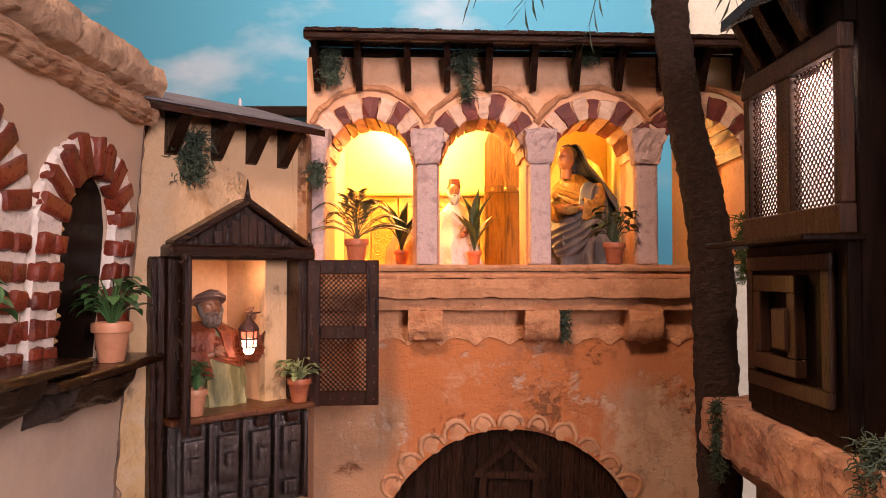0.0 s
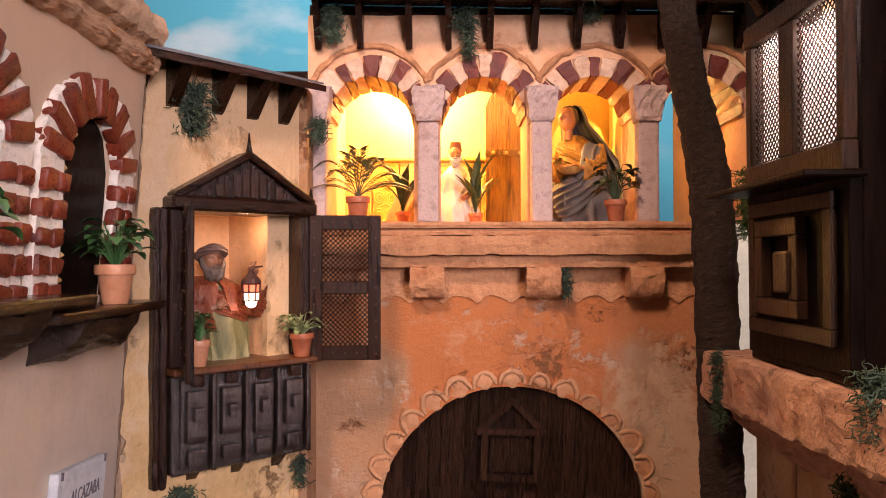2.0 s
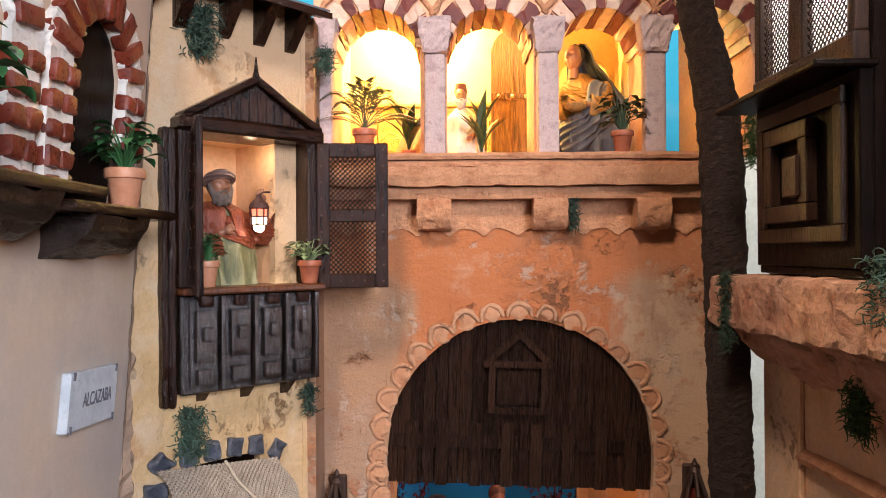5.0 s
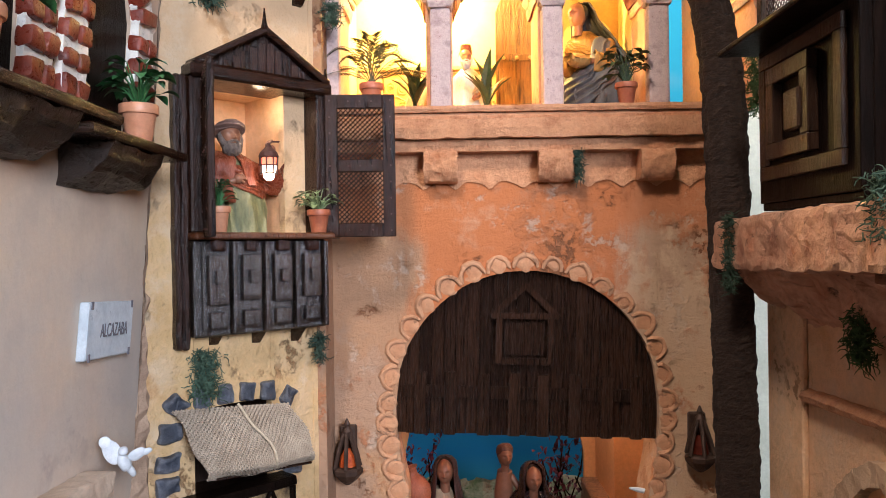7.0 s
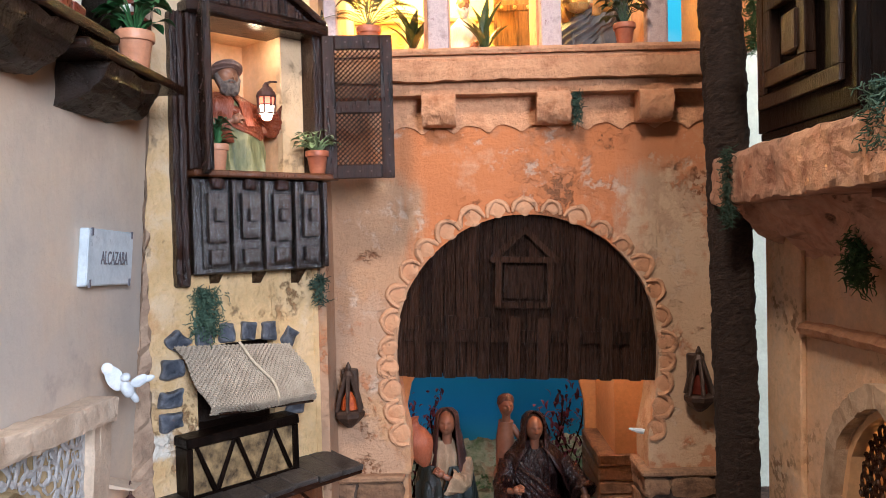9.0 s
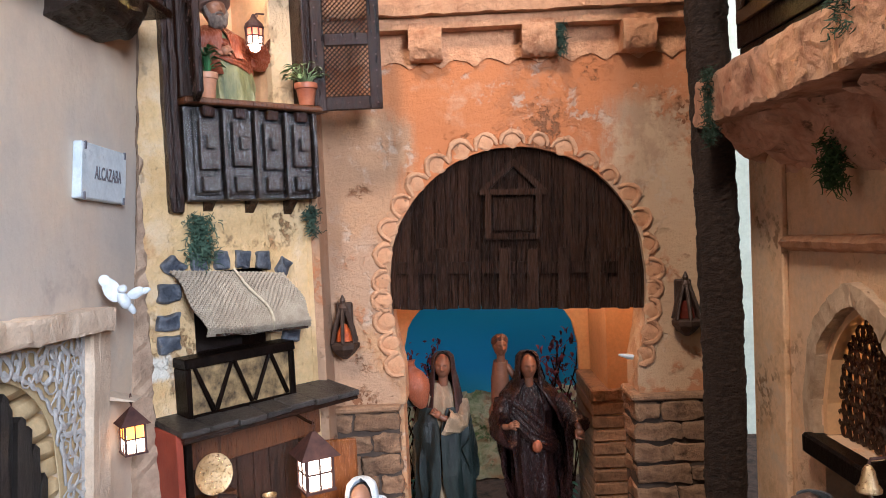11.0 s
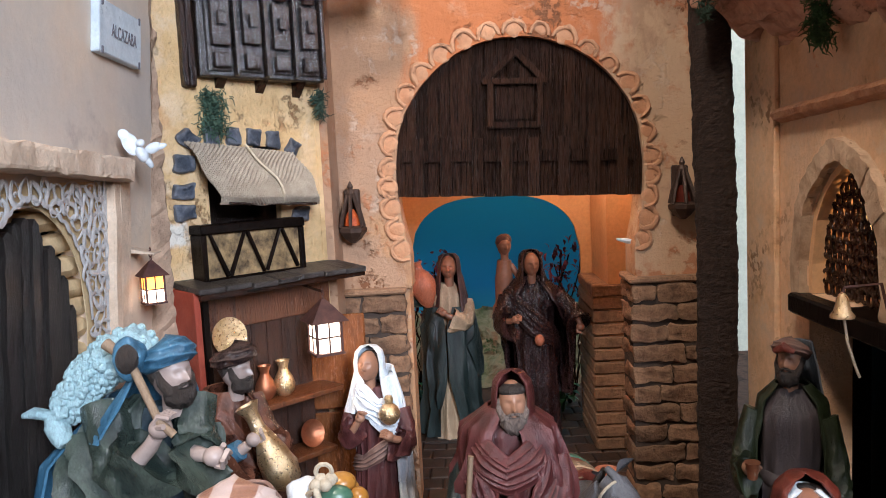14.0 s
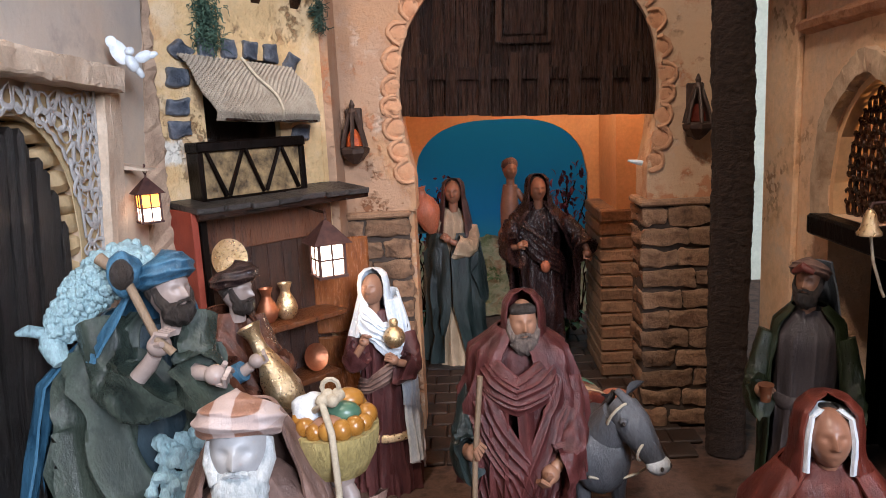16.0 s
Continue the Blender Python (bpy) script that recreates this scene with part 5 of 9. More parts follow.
        bm = B()
        pts = [(-0.046, z), (-0.044, z - 0.012), (-0.032, z - 0.026), (-0.014, z - 0.034), (0.0, z - 0.036), (0.0, z)]
        prism(bm, pts, c - 0.055, c + 0.055, LW @ sw)
        bmesh.ops.subdivide_edges(bm, edges=bm.edges[:], cuts=5, use_grid_fill=True)
        rough(bm, 0.0050, 45, c)
        rough(bm, 0.0020, 140, c)
        part("bracket_block", bm, BROWNB, sh)


BROWNST = surface("orange_brown_layered_stone", [(0.36, 0.17, 0.09), (0.64, 0.40, 0.25), (0.54, 0.30, 0.17)], 30, 0.8, 0.9, 150, stretch=(1, 1, 4), distance=0.005)
BEIGEST = surface("beige_coping_stone", [(0.52, 0.33, 0.21), (0.72, 0.50, 0.34), (0.62, 0.40, 0.26)], 40, 0.9, 1.0, 150, distance=0.006, spots=((0.22, 0.13, 0.08), 70, 0.62))
BROWNB = surface("carved_brown_block", [(0.006, 0.0035, 0.0025), (0.034, 0.018, 0.011)], 30, 0.30, 0.8, 160, distance=0.004, spec=0.35)
GOLDW = surface("gilded_wood", [(0.40, 0.25, 0.10), (0.62, 0.44, 0.22)], 60, 0.5, 0.4, 300)
build_grey_house()


def build_carved_door():
    """Portal of the grey house: cornice, pilaster, pierced panel and a dark plank leaf."""
    por = thing("carved_portal", LW @ Vector((0.55, -0.01, 0.0)), "beige carved portal with a pierced scrollwork panel", "portal", kind="structure")
    bm = B()
    box(bm, (0.30, -0.030, 0.532), (0.684, 0.0, 0.554), LW, bevel=0.004, seg=2)
    bmesh.ops.subdivide_edges(bm, edges=[e for e in bm.edges if e.calc_length() > 0.1], cuts=40)
    for v in bm.verts:
        v.co.z += 0.05 * (0.684 - v.co.y)
    rough(bm, 0.0028, 60)
    rough(bm, 0.0012, 180)
    part("cornice", bm, BEIGE, por)
    for a, b in ((0.668, 0.683), (0.686, 0.712)):
        bm = B()
        box(bm, (a, -0.014 if a < 0.67 else -0.011, 0), (b, 0.0, 0.532), LW, bevel=0.002)
        bmesh.ops.subdivide_edges(bm, edges=[e for e in bm.edges if e.calc_length() > 0.1], cuts=30)
        rough(bm, 0.0016, 40)
        part("pilaster", bm, BEIGE, por)
    # ribbed straw lining in the opening
    bm = B()
    for i in range(24):
        z = 0.012 + 0.022 * i
        tube(bm, [LW @ Vector((0.42 + 0.2475 * k / 12, 0.026 + 0.002 * math.sin(k + i), z + 0.0025 * math.sin(k * 0.9 + i * 2))) for k in range(13)], 0.0112, 7)
    rough(bm, 0.0018, 80)
    part("ribbed_lining", bm, STRAW, por, "straw-coloured ribbed lining", smooth=True)
    # pierced scrollwork: a web of drop-shaped loops and curls
    cx, hw, zs, rise = 0.534, 0.098, 0.395, 0.120
    edge_z = pointed_hole(cx, hw, 0, zs, rise)[3]
    rnd = random.Random(4)

    def solid(x, z, m):
        return 0.40 < x < 0.6655 - m and 0.27 < z < 0.534 + 0.05 * (0.684 - x) - m and (abs(x - cx) > hw + m or z > edge_z(min(cx + hw, max(cx - hw, x))) + m * 1.4)
    bm = B()
    for j in range(26):
        for i in range(30):
            x = 0.402 + 0.0136 * i + (0.0068 if j % 2 else 0) + 0.0022 * rnd.gauss(0, 1)
            z = 0.275 + 0.0156 * j + 0.0020 * rnd.gauss(0, 1)
            if not solid(x, z, 0.004):
                continue
            a0 = rnd.choice((-0.5, 0.0, 0.5, 1.2)) + 0.3 * rnd.gauss(0, 1)
            w, h = 0.0056 + 0.0014 * rnd.random(), 0.0088 + 0.0022 * rnd.random()
            c, s = math.cos(a0), math.sin(a0)
            loop = []
            for k in range(13):
                t = 2 * math.pi * k / 12
                u, v = w * math.sin(t) * (1 - 0.35 * math.cos(t)), h * math.cos(t)
                loop.append(LW @ Vector((x + c * u - s * v, -0.006 - 0.0012 * math.sin(t * 2 + i), z + s * u + c * v)))
            tube(bm, loop, [0.0009 + 0.0022 * math.sin(k * 0.262 + i * 0.7) ** 2 for k in range(13)], 6, caps=False)
            if (i + j) % 3 == 0:
                tube(bm, [LW @ Vector((x + 0.003 * (1 - k / 9) * math.cos(a0 + k * 0.6), -0.006, z + 0.003 * (1 - k / 9) * math.sin(a0 + k * 0.6) - 0.002)) for k in range(9)], [0.0016 - 0.0008 * k / 8 for k in range(9)], 5)
    tube(bm, [LW @ Vector((cx + hw * (1 - 2 * k / 60), -0.006, edge_z(cx + hw * (1 - 2 * k / 60)) + 0.003 + 0.003 * abs(math.sin(k * 0.8)))) for k in range(61)], [0.0022 + 0.0008 * math.sin(k * 1.6) for k in range(61)], 6)
    tube(bm, [LW @ Vector((0.6655, -0.005, 0.27)), LW @ Vector((0.6655, -0.005, 0.534))], 0.0022, 6)
    for v in bm.verts:
        flat = -0.3886 + 0.07 * v.co.z
        v.co.x = flat + (v.co.x - flat) * 0.45
    rough(bm, 0.0007, 160)
    part("pierced_scrollwork", bm, FILIGREE, por, "grey pierced scrollwork", smooth=True)
    bm = B()
    wall(bm, 0.428, 0.668, 0.27, 0.5325, -0.001, 0.0, [(cx - hw, cx + hw, lambda x: 0.27, edge_z)], LW)
    part("scrollwork_ground", bm, STRAW, por, "straw-coloured ground behind the scrollwork")
    # dark plank leaf
    door = thing("plank_leaf", LW @ Vector((0.52, 0.006, 0.0)), "dark weathered plank door with a pointed ragged top", "door")
    x0, x1 = 0.428, 0.620
    f = pointed_hole(0.534, 0.088, 0, 0.365, 0.140)[3]
    n = 15
    for k in range(n):
        a, b = x0 + (x1 - x0) * k / n, x0 + (x1 - x0) * (k + 1) / n - 0.0012
        ta, tb = (f(min(0.6219, max(0.4461, q))) for q in (a, b))
        top = min(ta, tb) + 0.5 * abs(ta - tb)
        bm = B()
        y0 = 0.005 - 0.005 * random.random()
        prism(bm, [(a, 0.0), (b, 0.0), (b, top - 0.005 * random.random()), ((a + b) / 2, top + 0.006 * random.random()), (a, top - 0.005 * random.random())], y0, 0.012, LW)
        bmesh.ops.subdivide_edges(bm, edges=[e for e in bm.edges if e.calc_length() > 0.1], cuts=30)
        rough(bm, 0.0016, 70, k)
        part("plank", bm, PLANKG, door)


build_carved_door()


# ---------------------------------------------------------------- terracotta house with lattice balcony
def build_terracotta_house():
    bm = B()
    win = pointed_hole(0.281, 0.088, 0.362, 0.400, 0.118)
    low = flat_hole(0.200, 0.62, 0.0, 0.340)
    wall(bm, 0.028, 0.70, 0, 0.73, 0, 0.05, [win, low], RW)
    box(bm, (0.12, 0.0, 0.73), (0.70, 0.25, 1.26), RW)
    rough(bm, 0.0014, 30)
    setting("wall_terracotta_house", bm, RWALL, "terracotta and beige plaster house wall", category="wall")
    # added near-black sheets close off the openings and stand in for indoor shade
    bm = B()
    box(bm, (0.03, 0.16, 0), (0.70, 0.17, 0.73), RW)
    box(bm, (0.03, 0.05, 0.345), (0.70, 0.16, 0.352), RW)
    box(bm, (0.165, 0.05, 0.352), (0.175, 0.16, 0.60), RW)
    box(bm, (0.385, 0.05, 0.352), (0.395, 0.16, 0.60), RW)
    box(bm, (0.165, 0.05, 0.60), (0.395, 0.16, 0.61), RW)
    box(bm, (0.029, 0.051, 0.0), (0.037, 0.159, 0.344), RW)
    setting("house_interior_right", bm, BLACKW, "near-black sheets standing in for the shade inside the terracotta house", category="wall")
    # window: arch stones, inner rim, pierced screen
    w = thing("pointed_window", RW @ Vector((0.281, 0, 0.36)), "pointed window with pale arch stones and a pierced glowing screen", "window", kind="structure")
    hole = pointed_hole(0.281, 0.088, 0.36, 0.400, 0.118)
    out = pointed_hole(0.281, 0.112, 0.36, 0.400, 0.142)
    xs = [0.281 - 0.112 + 0.224 * k / 14 for k in range(15)]
    ptsO = [(0.169, 0.352)] + [(x, out[3](x)) for x in xs] + [(0.393, 0.352)]
    xi = [0.281 - 0.088 + 0.176 * k / 14 for k in range(15)]
    ptsI = [(0.193, 0.352)] + [(x, hole[3](x)) for x in xi] + [(0.369, 0.352)]
    for i in range(len(ptsO) - 1):
        bm = B()
        prism(bm, [ptsO[i], ptsO[i + 1], ptsI[i + 1], ptsI[i]], -0.010 - 0.002 * random.random(), 0.02, RW)
        bmesh.ops.subdivide_edges(bm, edges=bm.edges[:], cuts=2, use_grid_fill=True)
        rough(bm, 0.0034, 60, 3)
        rough(bm, 0.0012, 180, i)
        part("arch_stone", bm, ARCHST, w, smooth=True)
    rimI = [(0.281 + (x - 0.281) * 0.90, 0.352 + (z - 0.352) * 0.95) for x, z in ptsI]
    bm = B()
    for i in range(len(ptsI) - 1):
        prism(bm, [ptsI[i], ptsI[i + 1], rimI[i + 1], rimI[i]], 0.002, 0.030, RW)
    part("inner_rim", bm, WARMW, w)
    bm = B()
    rnd = random.Random(7)
    def inside(x, z):
        h = pointed_hole(0.281, 0.082, 0.36, 0.400, 0.110)
        return abs(x - 0.281) < 0.080 and 0.365 < z < h[3](x) - 0.003
    cells = []
    for j in range(13):
        for i in range(13):
            x = 0.281 - 0.08 + 0.0130 * i + (0.0065 if j % 2 else 0)
            z = 0.372 + 0.0125 * j
            if inside(x, z):
                cells.append((x + 0.005 * (rnd.random() - 0.5), z + 0.004 * (rnd.random() - 0.5)))
    for x, z in cells:
        rr = 0.0048 + 0.0024 * rnd.random()
        tube(bm, [RW @ Vector((x + rr * math.cos(a), 0.016, z + rr * 1.15 * math.sin(a))) for a in (2 * math.pi * k / 8 for k in range(9))], 0.0022, 5, caps=False)
    part("pierced_screen", bm, WOOD, w, "dark pierced screen")
    for p in ((0.300, 0.075, 0.455), (0.262, 0.085, 0.430)):
        bm = B()
        blob(bm, (0, 0, 0), (0.006, 0.006, 0.010), 12, M=RW @ Matrix.Translation(p))
        part("lamp_bulb", bm, ORANGEPANE, w, "glowing orange bulb", smooth=True)
    bm = B()
    box(bm, (0.185, -0.020, 0.338), (0.62, 0.05, 0.362), RW, bevel=0.003)
    rough(bm, 0.001, 50)
    part("wooden_sill", bm, BLACKW, w)
    bm = B()
    n = 30
    sec = [(0.0, 0.566), (-0.012, 0.570), (-0.015, 0.577), (-0.009, 0.583), (0.0, 0.585)]
    rings = [[bm.verts.new(RW @ Vector((0.125 + 0.40 * i / n, y, z + 0.012 * (i / n)))) for y, z in sec] for i in range(n + 1)]
    for a, b in zip(rings, rings[1:]):
        for k in range(4):
            bm.faces.new((a[k], a[k + 1], b[k + 1], b[k]))
    rough(bm, 0.0022, 60)
    setting("moulding", bm, LEDGE, "rough terracotta moulding over the pointed window", category="trim")
    bm = B()
    box(bm, (0.025, -0.008, 0), (0.120, 0.0, 0.70), RW, bevel=0.002)
    rough(bm, 0.0012, 40)
    setting("pilaster_strip", bm, RWALL, "terracotta plaster pilaster strip", category="wall")
    # stone shelf that carries the balcony
    st = thing("stone_ledge", (0.39, 0.80, 0.72), "rough pink stone ledge carrying the lattice balcony", "stone ledge", kind="structure")
    bm = B()
    box(bm, (0.322, 0.30, 0.724), (0.60, 0.958, 0.786), bevel=0.008, seg=2)
    bmesh.ops.subdivide_edges(bm, edges=[e for e in bm.edges if e.calc_length() > 0.4], cuts=70, use_grid_fill=True)
    bmesh.ops.subdivide_edges(bm, edges=[e for e in bm.edges if e.calc_length() > 0.2], cuts=12, use_grid_fill=True)
    bmesh.ops.subdivide_edges(bm, edges=[e for e in bm.edges if 0.03 < e.calc_length() < 0.06], cuts=5, use_grid_fill=True)
    for v in bm.verts:
        v.co.z += 0.016 * (0.958 - v.co.y)
    rough(bm, 0.005, 28)
    rough(bm, 0.0025, 90)
    part("slab", bm, RSTONE, st)
    bm = B()
    prism(bm, [(0.352, 0.728), (0.60, 0.728), (0.60, 0.645), (0.412, 0.655)], 0.30, 0.940)
    bmesh.ops.subdivide_edges(bm, edges=[e for e in bm.edges if e.calc_length() > 0.4], cuts=60, use_grid_fill=True)
    bmesh.ops.subdivide_edges(bm, edges=[e for e in bm.edges if e.calc_length() > 0.04], cuts=12, use_grid_fill=True)
    rough(bm, 0.020, 18, 4)
    rough(bm, 0.010, 45, 6)
    rough(bm, 0.003, 110, 2)
    part("rough_underside", bm, RSTONE, st)
    # balcony
    bal = thing("lattice_balcony", (0.40, 0.72, 0.79), "dark wooden enclosed balcony with lattice windows and stepped panels", "balcony")
    D = 0.205
    for nm, a, b in (("base_board", (0, 0.003, 0.792), (D, 0.12, 0.800)), ("lower_panel", (0, 0.0, 0.800), (D, 0.012, 0.968)), ("near_side", (D - 0.012, 0.012, 0.800), (D, 0.30, 1.195)),
                     ("far_side", (0, 0.012, 0.800), (0.012, 0.12, 1.195)), ("top_panel", (0, 0.0, 1.150), (D, 0.012, 1.195))):
        bm = B()
        box(bm, a, b, BX, bevel=0.001)
        part(nm, bm, BLACKW, bal)
    bm = B()
    # added pale panels; lit by the fill, they stand in for daylight beyond
    box(bm, (0.012, 0.060, 0.975), (D - 0.012, 0.066, 1.15), BX)
    part("inner_lining", bm, BACKPANEL, bal, "added pale panel standing in for daylight behind the lattice")
    bm = B()
    box(bm, (0.0125, 0.013, 0.975), (0.0165, 0.059, 1.149), BX)
    part("inner_lining", bm, BACKPANEL, bal, "added pale panel standing in for daylight behind the lattice")
    for a, b in (((0.0005, -0.002, 0.9982), (0.014, 0.0098, 1.1278)), ((0.080, -0.002, 0.9982), (0.110, 0.0098, 1.1278)), ((D - 0.016, -0.002, 0.9982), (D - 0.0012, 0.0098, 1.1278)),
                 ((0.0, -0.004, 0.972), (D - 0.0005, 0.010, 0.998)), ((0.0, -0.004, 1.128), (D - 0.0005, 0.010, 1.150))):
        bm = B()
        box(bm, a, b, BX, bevel=0.0015)
        part("frame_bar", bm, BALW, bal)
    for a, b in ((0.014, 0.080), (0.110, D - 0.016)):
        bm = B()
        lattice(bm, a, b, 0.998, 1.128, 0.004, BX, 0.0074, 0.0008)
        part("lattice", bm, WOOD, bal)
    bm = B()
    box(bm, (-0.012, -0.042, 0.966), (D + 0.01, 0.012, 0.972), BX, bevel=0.0015)
    part("ledge_board", bm, BLACKW, bal)
    # stepped square panel
    for a, b, z0, z1, t, y in ((0.014, 0.187, 0.823, 0.957, 0.015, -0.006), (0.042, 0.135, 0.843, 0.938, 0.017, -0.011)):
        for p, q in (((a, z0), (b, z0 + t)), ((a, z1 - t), (b, z1)), ((a, z0 + t), (a + t, z1 - t)), ((b - t, z0 + t), (b, z1 - t))):
            bm = B()
            box(bm, (p[0], y, p[1]), (q[0], 0.0, q[1]), BX, bevel=0.001)
            rough(bm, 0.0006, 60, p[0] * 50)
            part("panel_moulding", bm, BALW, bal)
    bm = B()
    box(bm, (0.090, -0.014, 0.866), (0.122, 0.0, 0.906), BX, bevel=0.002)
    part("panel_boss", bm, BALW, bal)
    # roof of the balcony
    rf = thing("balcony_roof", (0.40, 0.72, 1.20), "dark wooden lean-to roof with wedge brackets over the balcony", "roof", kind="structure")
    bm = B()
    prism(bm, [(-0.036, 1.196), (-0.036, 1.208), (0.20, 1.290), (0.20, 1.278)], 0.030, 0.45, BX @ Matrix(((0, 1, 0, 0), (1, 0, 0, 0), (0, 0, 1, 0), (0, 0, 0, 1))))
    bmesh.ops.subdivide_edges(bm, edges=bm.edges[:], cuts=5, use_grid_fill=True)
    rough(bm, 0.003, 40)
    part("roof_board", bm, WOODH, rf)
    for s in (0.05, 0.10, 0.15):
        bm = B()
        prism(bm, [(-0.030, 1.197), (0.0, 1.208), (0.0, 1.150), (-0.006, 1.152)], s - 0.008, s + 0.008, BX @ Matrix(((0, 1, 0, 0), (1, 0, 0, 0), (0, 0, 1, 0), (0, 0, 0, 1))))
        part("bracket", bm, WOOD, rf)


ARCHST = surface("tan_arch_plaster", [(0.36, 0.23, 0.14), (0.56, 0.40, 0.27), (0.46, 0.31, 0.20)], 30, 0.85, 0.8, 150, distance=0.004, spots=((0.20, 0.11, 0.06), 60, 0.62))
# pale so the added panels read as daylight through the lattice
BACKPANEL = surface("pale_back_panel", [(0.70, 0.66, 0.60), (0.80, 0.76, 0.70)], 20, 0.8, 0.1)
build_terracotta_house()


# ---------------------------------------------------------------- palm tree
def build_palm():
    pt = thing("palm_tree", (0.356, 0.96, 0.0), "tall palm with a dark ringed fibrous trunk", "palm tree")
    cl = [(0.353, 0.0), (0.353, 0.20), (0.356, 0.40), (0.353, 0.56), (0.350, 0.70), (0.346, 0.853), (0.344, 0.93), (0.339, 1.0), (0.330, 1.05), (0.3135, 1.125), (0.3015, 1.2), (0.294, 1.26), (0.284, 1.40)]
    def cx(z):
        for (xa, za), (xb, zb) in zip(cl, cl[1:]):
            if z <= zb:
                return xa + (xb - xa) * (z - za) / (zb - za)
        return cl[-1][0]
    bm = B()
    n, turns = 40, 230
    rings = []
    for i in range(turns * 2 + 1):
        z = 1.40 * i / (turns * 2)
        r = 0.0262 - 0.0042 * min(1, max(0, (z - 0.98) / 0.16)) + 0.0018 * noise.noise(Vector((0, 3, z * 45)))
        rings.append([bm.verts.new((cx(z) + (r + 0.0030 * noise.noise(Vector((math.cos(a) * 3.5, math.sin(a) * 3.5, z * 70))) + 0.0026 * abs(noise.noise(Vector((math.cos(a) * 6, math.sin(a) * 6, z * 260))))) * math.cos(a), 0.96 + (r + 0.0030 * noise.noise(Vector((math.cos(a) * 5, math.sin(a) * 5, z * 190)))) * math.sin(a), z + 0.004 * noise.noise(Vector((math.cos(a) * 1.6, math.sin(a) * 1.6, z * 40)))))
                      for a in (2 * math.pi * k / n for k in range(n))])
    for a, b in zip(rings, rings[1:]):
        for k in range(n):
            bm.faces.new((a[k], a[(k + 1) % n], b[(k + 1) % n], b[k]))
    bm.faces.new(rings[-1])
    part("trunk", bm, BARK, pt)
    ends = [(-0.245, -0.02, -0.10), (-0.10, -0.02, -0.15), (0.20, -0.12, -0.12), (0.02, -0.24, -0.08), (-0.16, 0.18, -0.05), (0.16, 0.16, -0.06), (-0.03, 0.22, 0.03), (-0.12, -0.14, 0.04), (0.24, 0.02, -0.02)]
    for ex, ey, ez in ends:
        bm = B()
        p0, p2 = Vector((0.284, 0.96, 1.40)), Vector((0.284 + ex, 0.96 + ey, 1.40 + ez))
        p1 = (p0 + p2) / 2 + Vector((0, 0, 0.13))
        q = [p0 * (1 - t) ** 2 + p1 * 2 * t * (1 - t) + p2 * t * t for t in (i / 16 for i in range(17))]
        tube(bm, q, [0.0025 * (1 - 0.8 * i / 16) for i in range(17)], 5)
        for i in range(3, 17):
            d = (q[i] - q[i - 1]).normalized()
            side = d.cross(Vector((0, 0, 1))).normalized()
            for sgn in (-1, 1):
                L = 0.055 * (1 - 0.5 * abs(i / 16 - 0.5))
                tip = q[i] + side * sgn * L * 0.7 + d * L * 0.5 - Vector((0, 0, L * 0.55))
                mid = (q[i] + tip) / 2 + d * 0.003
                v = [bm.verts.new(p) for p in (q[i] - d * 0.002, mid + d * 0.003, tip, mid - d * 0.003)]
                bm.faces.new(v)
        part("frond", bm, LEAFD, pt)


build_palm()


# ---------------------------------------------------------------- pots and plants
def pot(name, at, r, h, mat, label, rim=True):
    """A terracotta pot on its base point; r: top radius."""
    p = thing(name, at, label, "plant pot", "terracotta pots")
    bm = B()
    lathe(bm, [(r * 0.62, 0), (r * 0.66, h * 0.04), (r * 0.86, h * 0.72), (r * 0.88, h * 0.74), (r * 1.0, h * 0.75), (r * 1.03, h * 0.80), (r * 1.03, h * 0.96), (r * 0.99, h), (r * 0.86, h), (r * 0.82, h * 0.90), (r * 0.1, h * 0.88)], at, 24)
    rough(bm, r * 0.02, 120, at[0])
    part("vessel", bm, mat, p, smooth=True)
    bm = B()
    lathe(bm, [(r * 0.80, h * 0.86), (r * 0.82, h * 0.90), (r * 0.3, h * 0.93)], at, 16)
    rough(bm, r * 0.06, 200)
    part("soil", bm, DIRT, p)
    return p


def leaf_blade(bm, base, tip, width, up=Vector((0, 0, 1)), bend=0.2, fold=0.15):
    """A broad pointed leaf with a folded midrib."""
    base, tip = Vector(base), Vector(tip)
    d = tip - base
    L = d.length
    side = d.cross(up)
    side = side.normalized() if side.length > 1e-6 else Vector((1, 0, 0))
    nrm = side.cross(d).normalized()
    rows = []
    for i, w in enumerate((0.10, 0.75, 1.0, 0.72, 0.02)):
        t = i / 4
        c = base + d * t + nrm * L * bend * math.sin(math.pi * t)
        rows.append([bm.verts.new(c - side * width * w / 2 + nrm * width * fold * w), bm.verts.new(c), bm.verts.new(c + side * width * w / 2 + nrm * width * fold * w)])
    for a, b in zip(rows, rows[1:]):
        bm.faces.new((a[0], a[1], b[1], b[0]))
        bm.faces.new((a[1], a[2], b[2], b[1]))


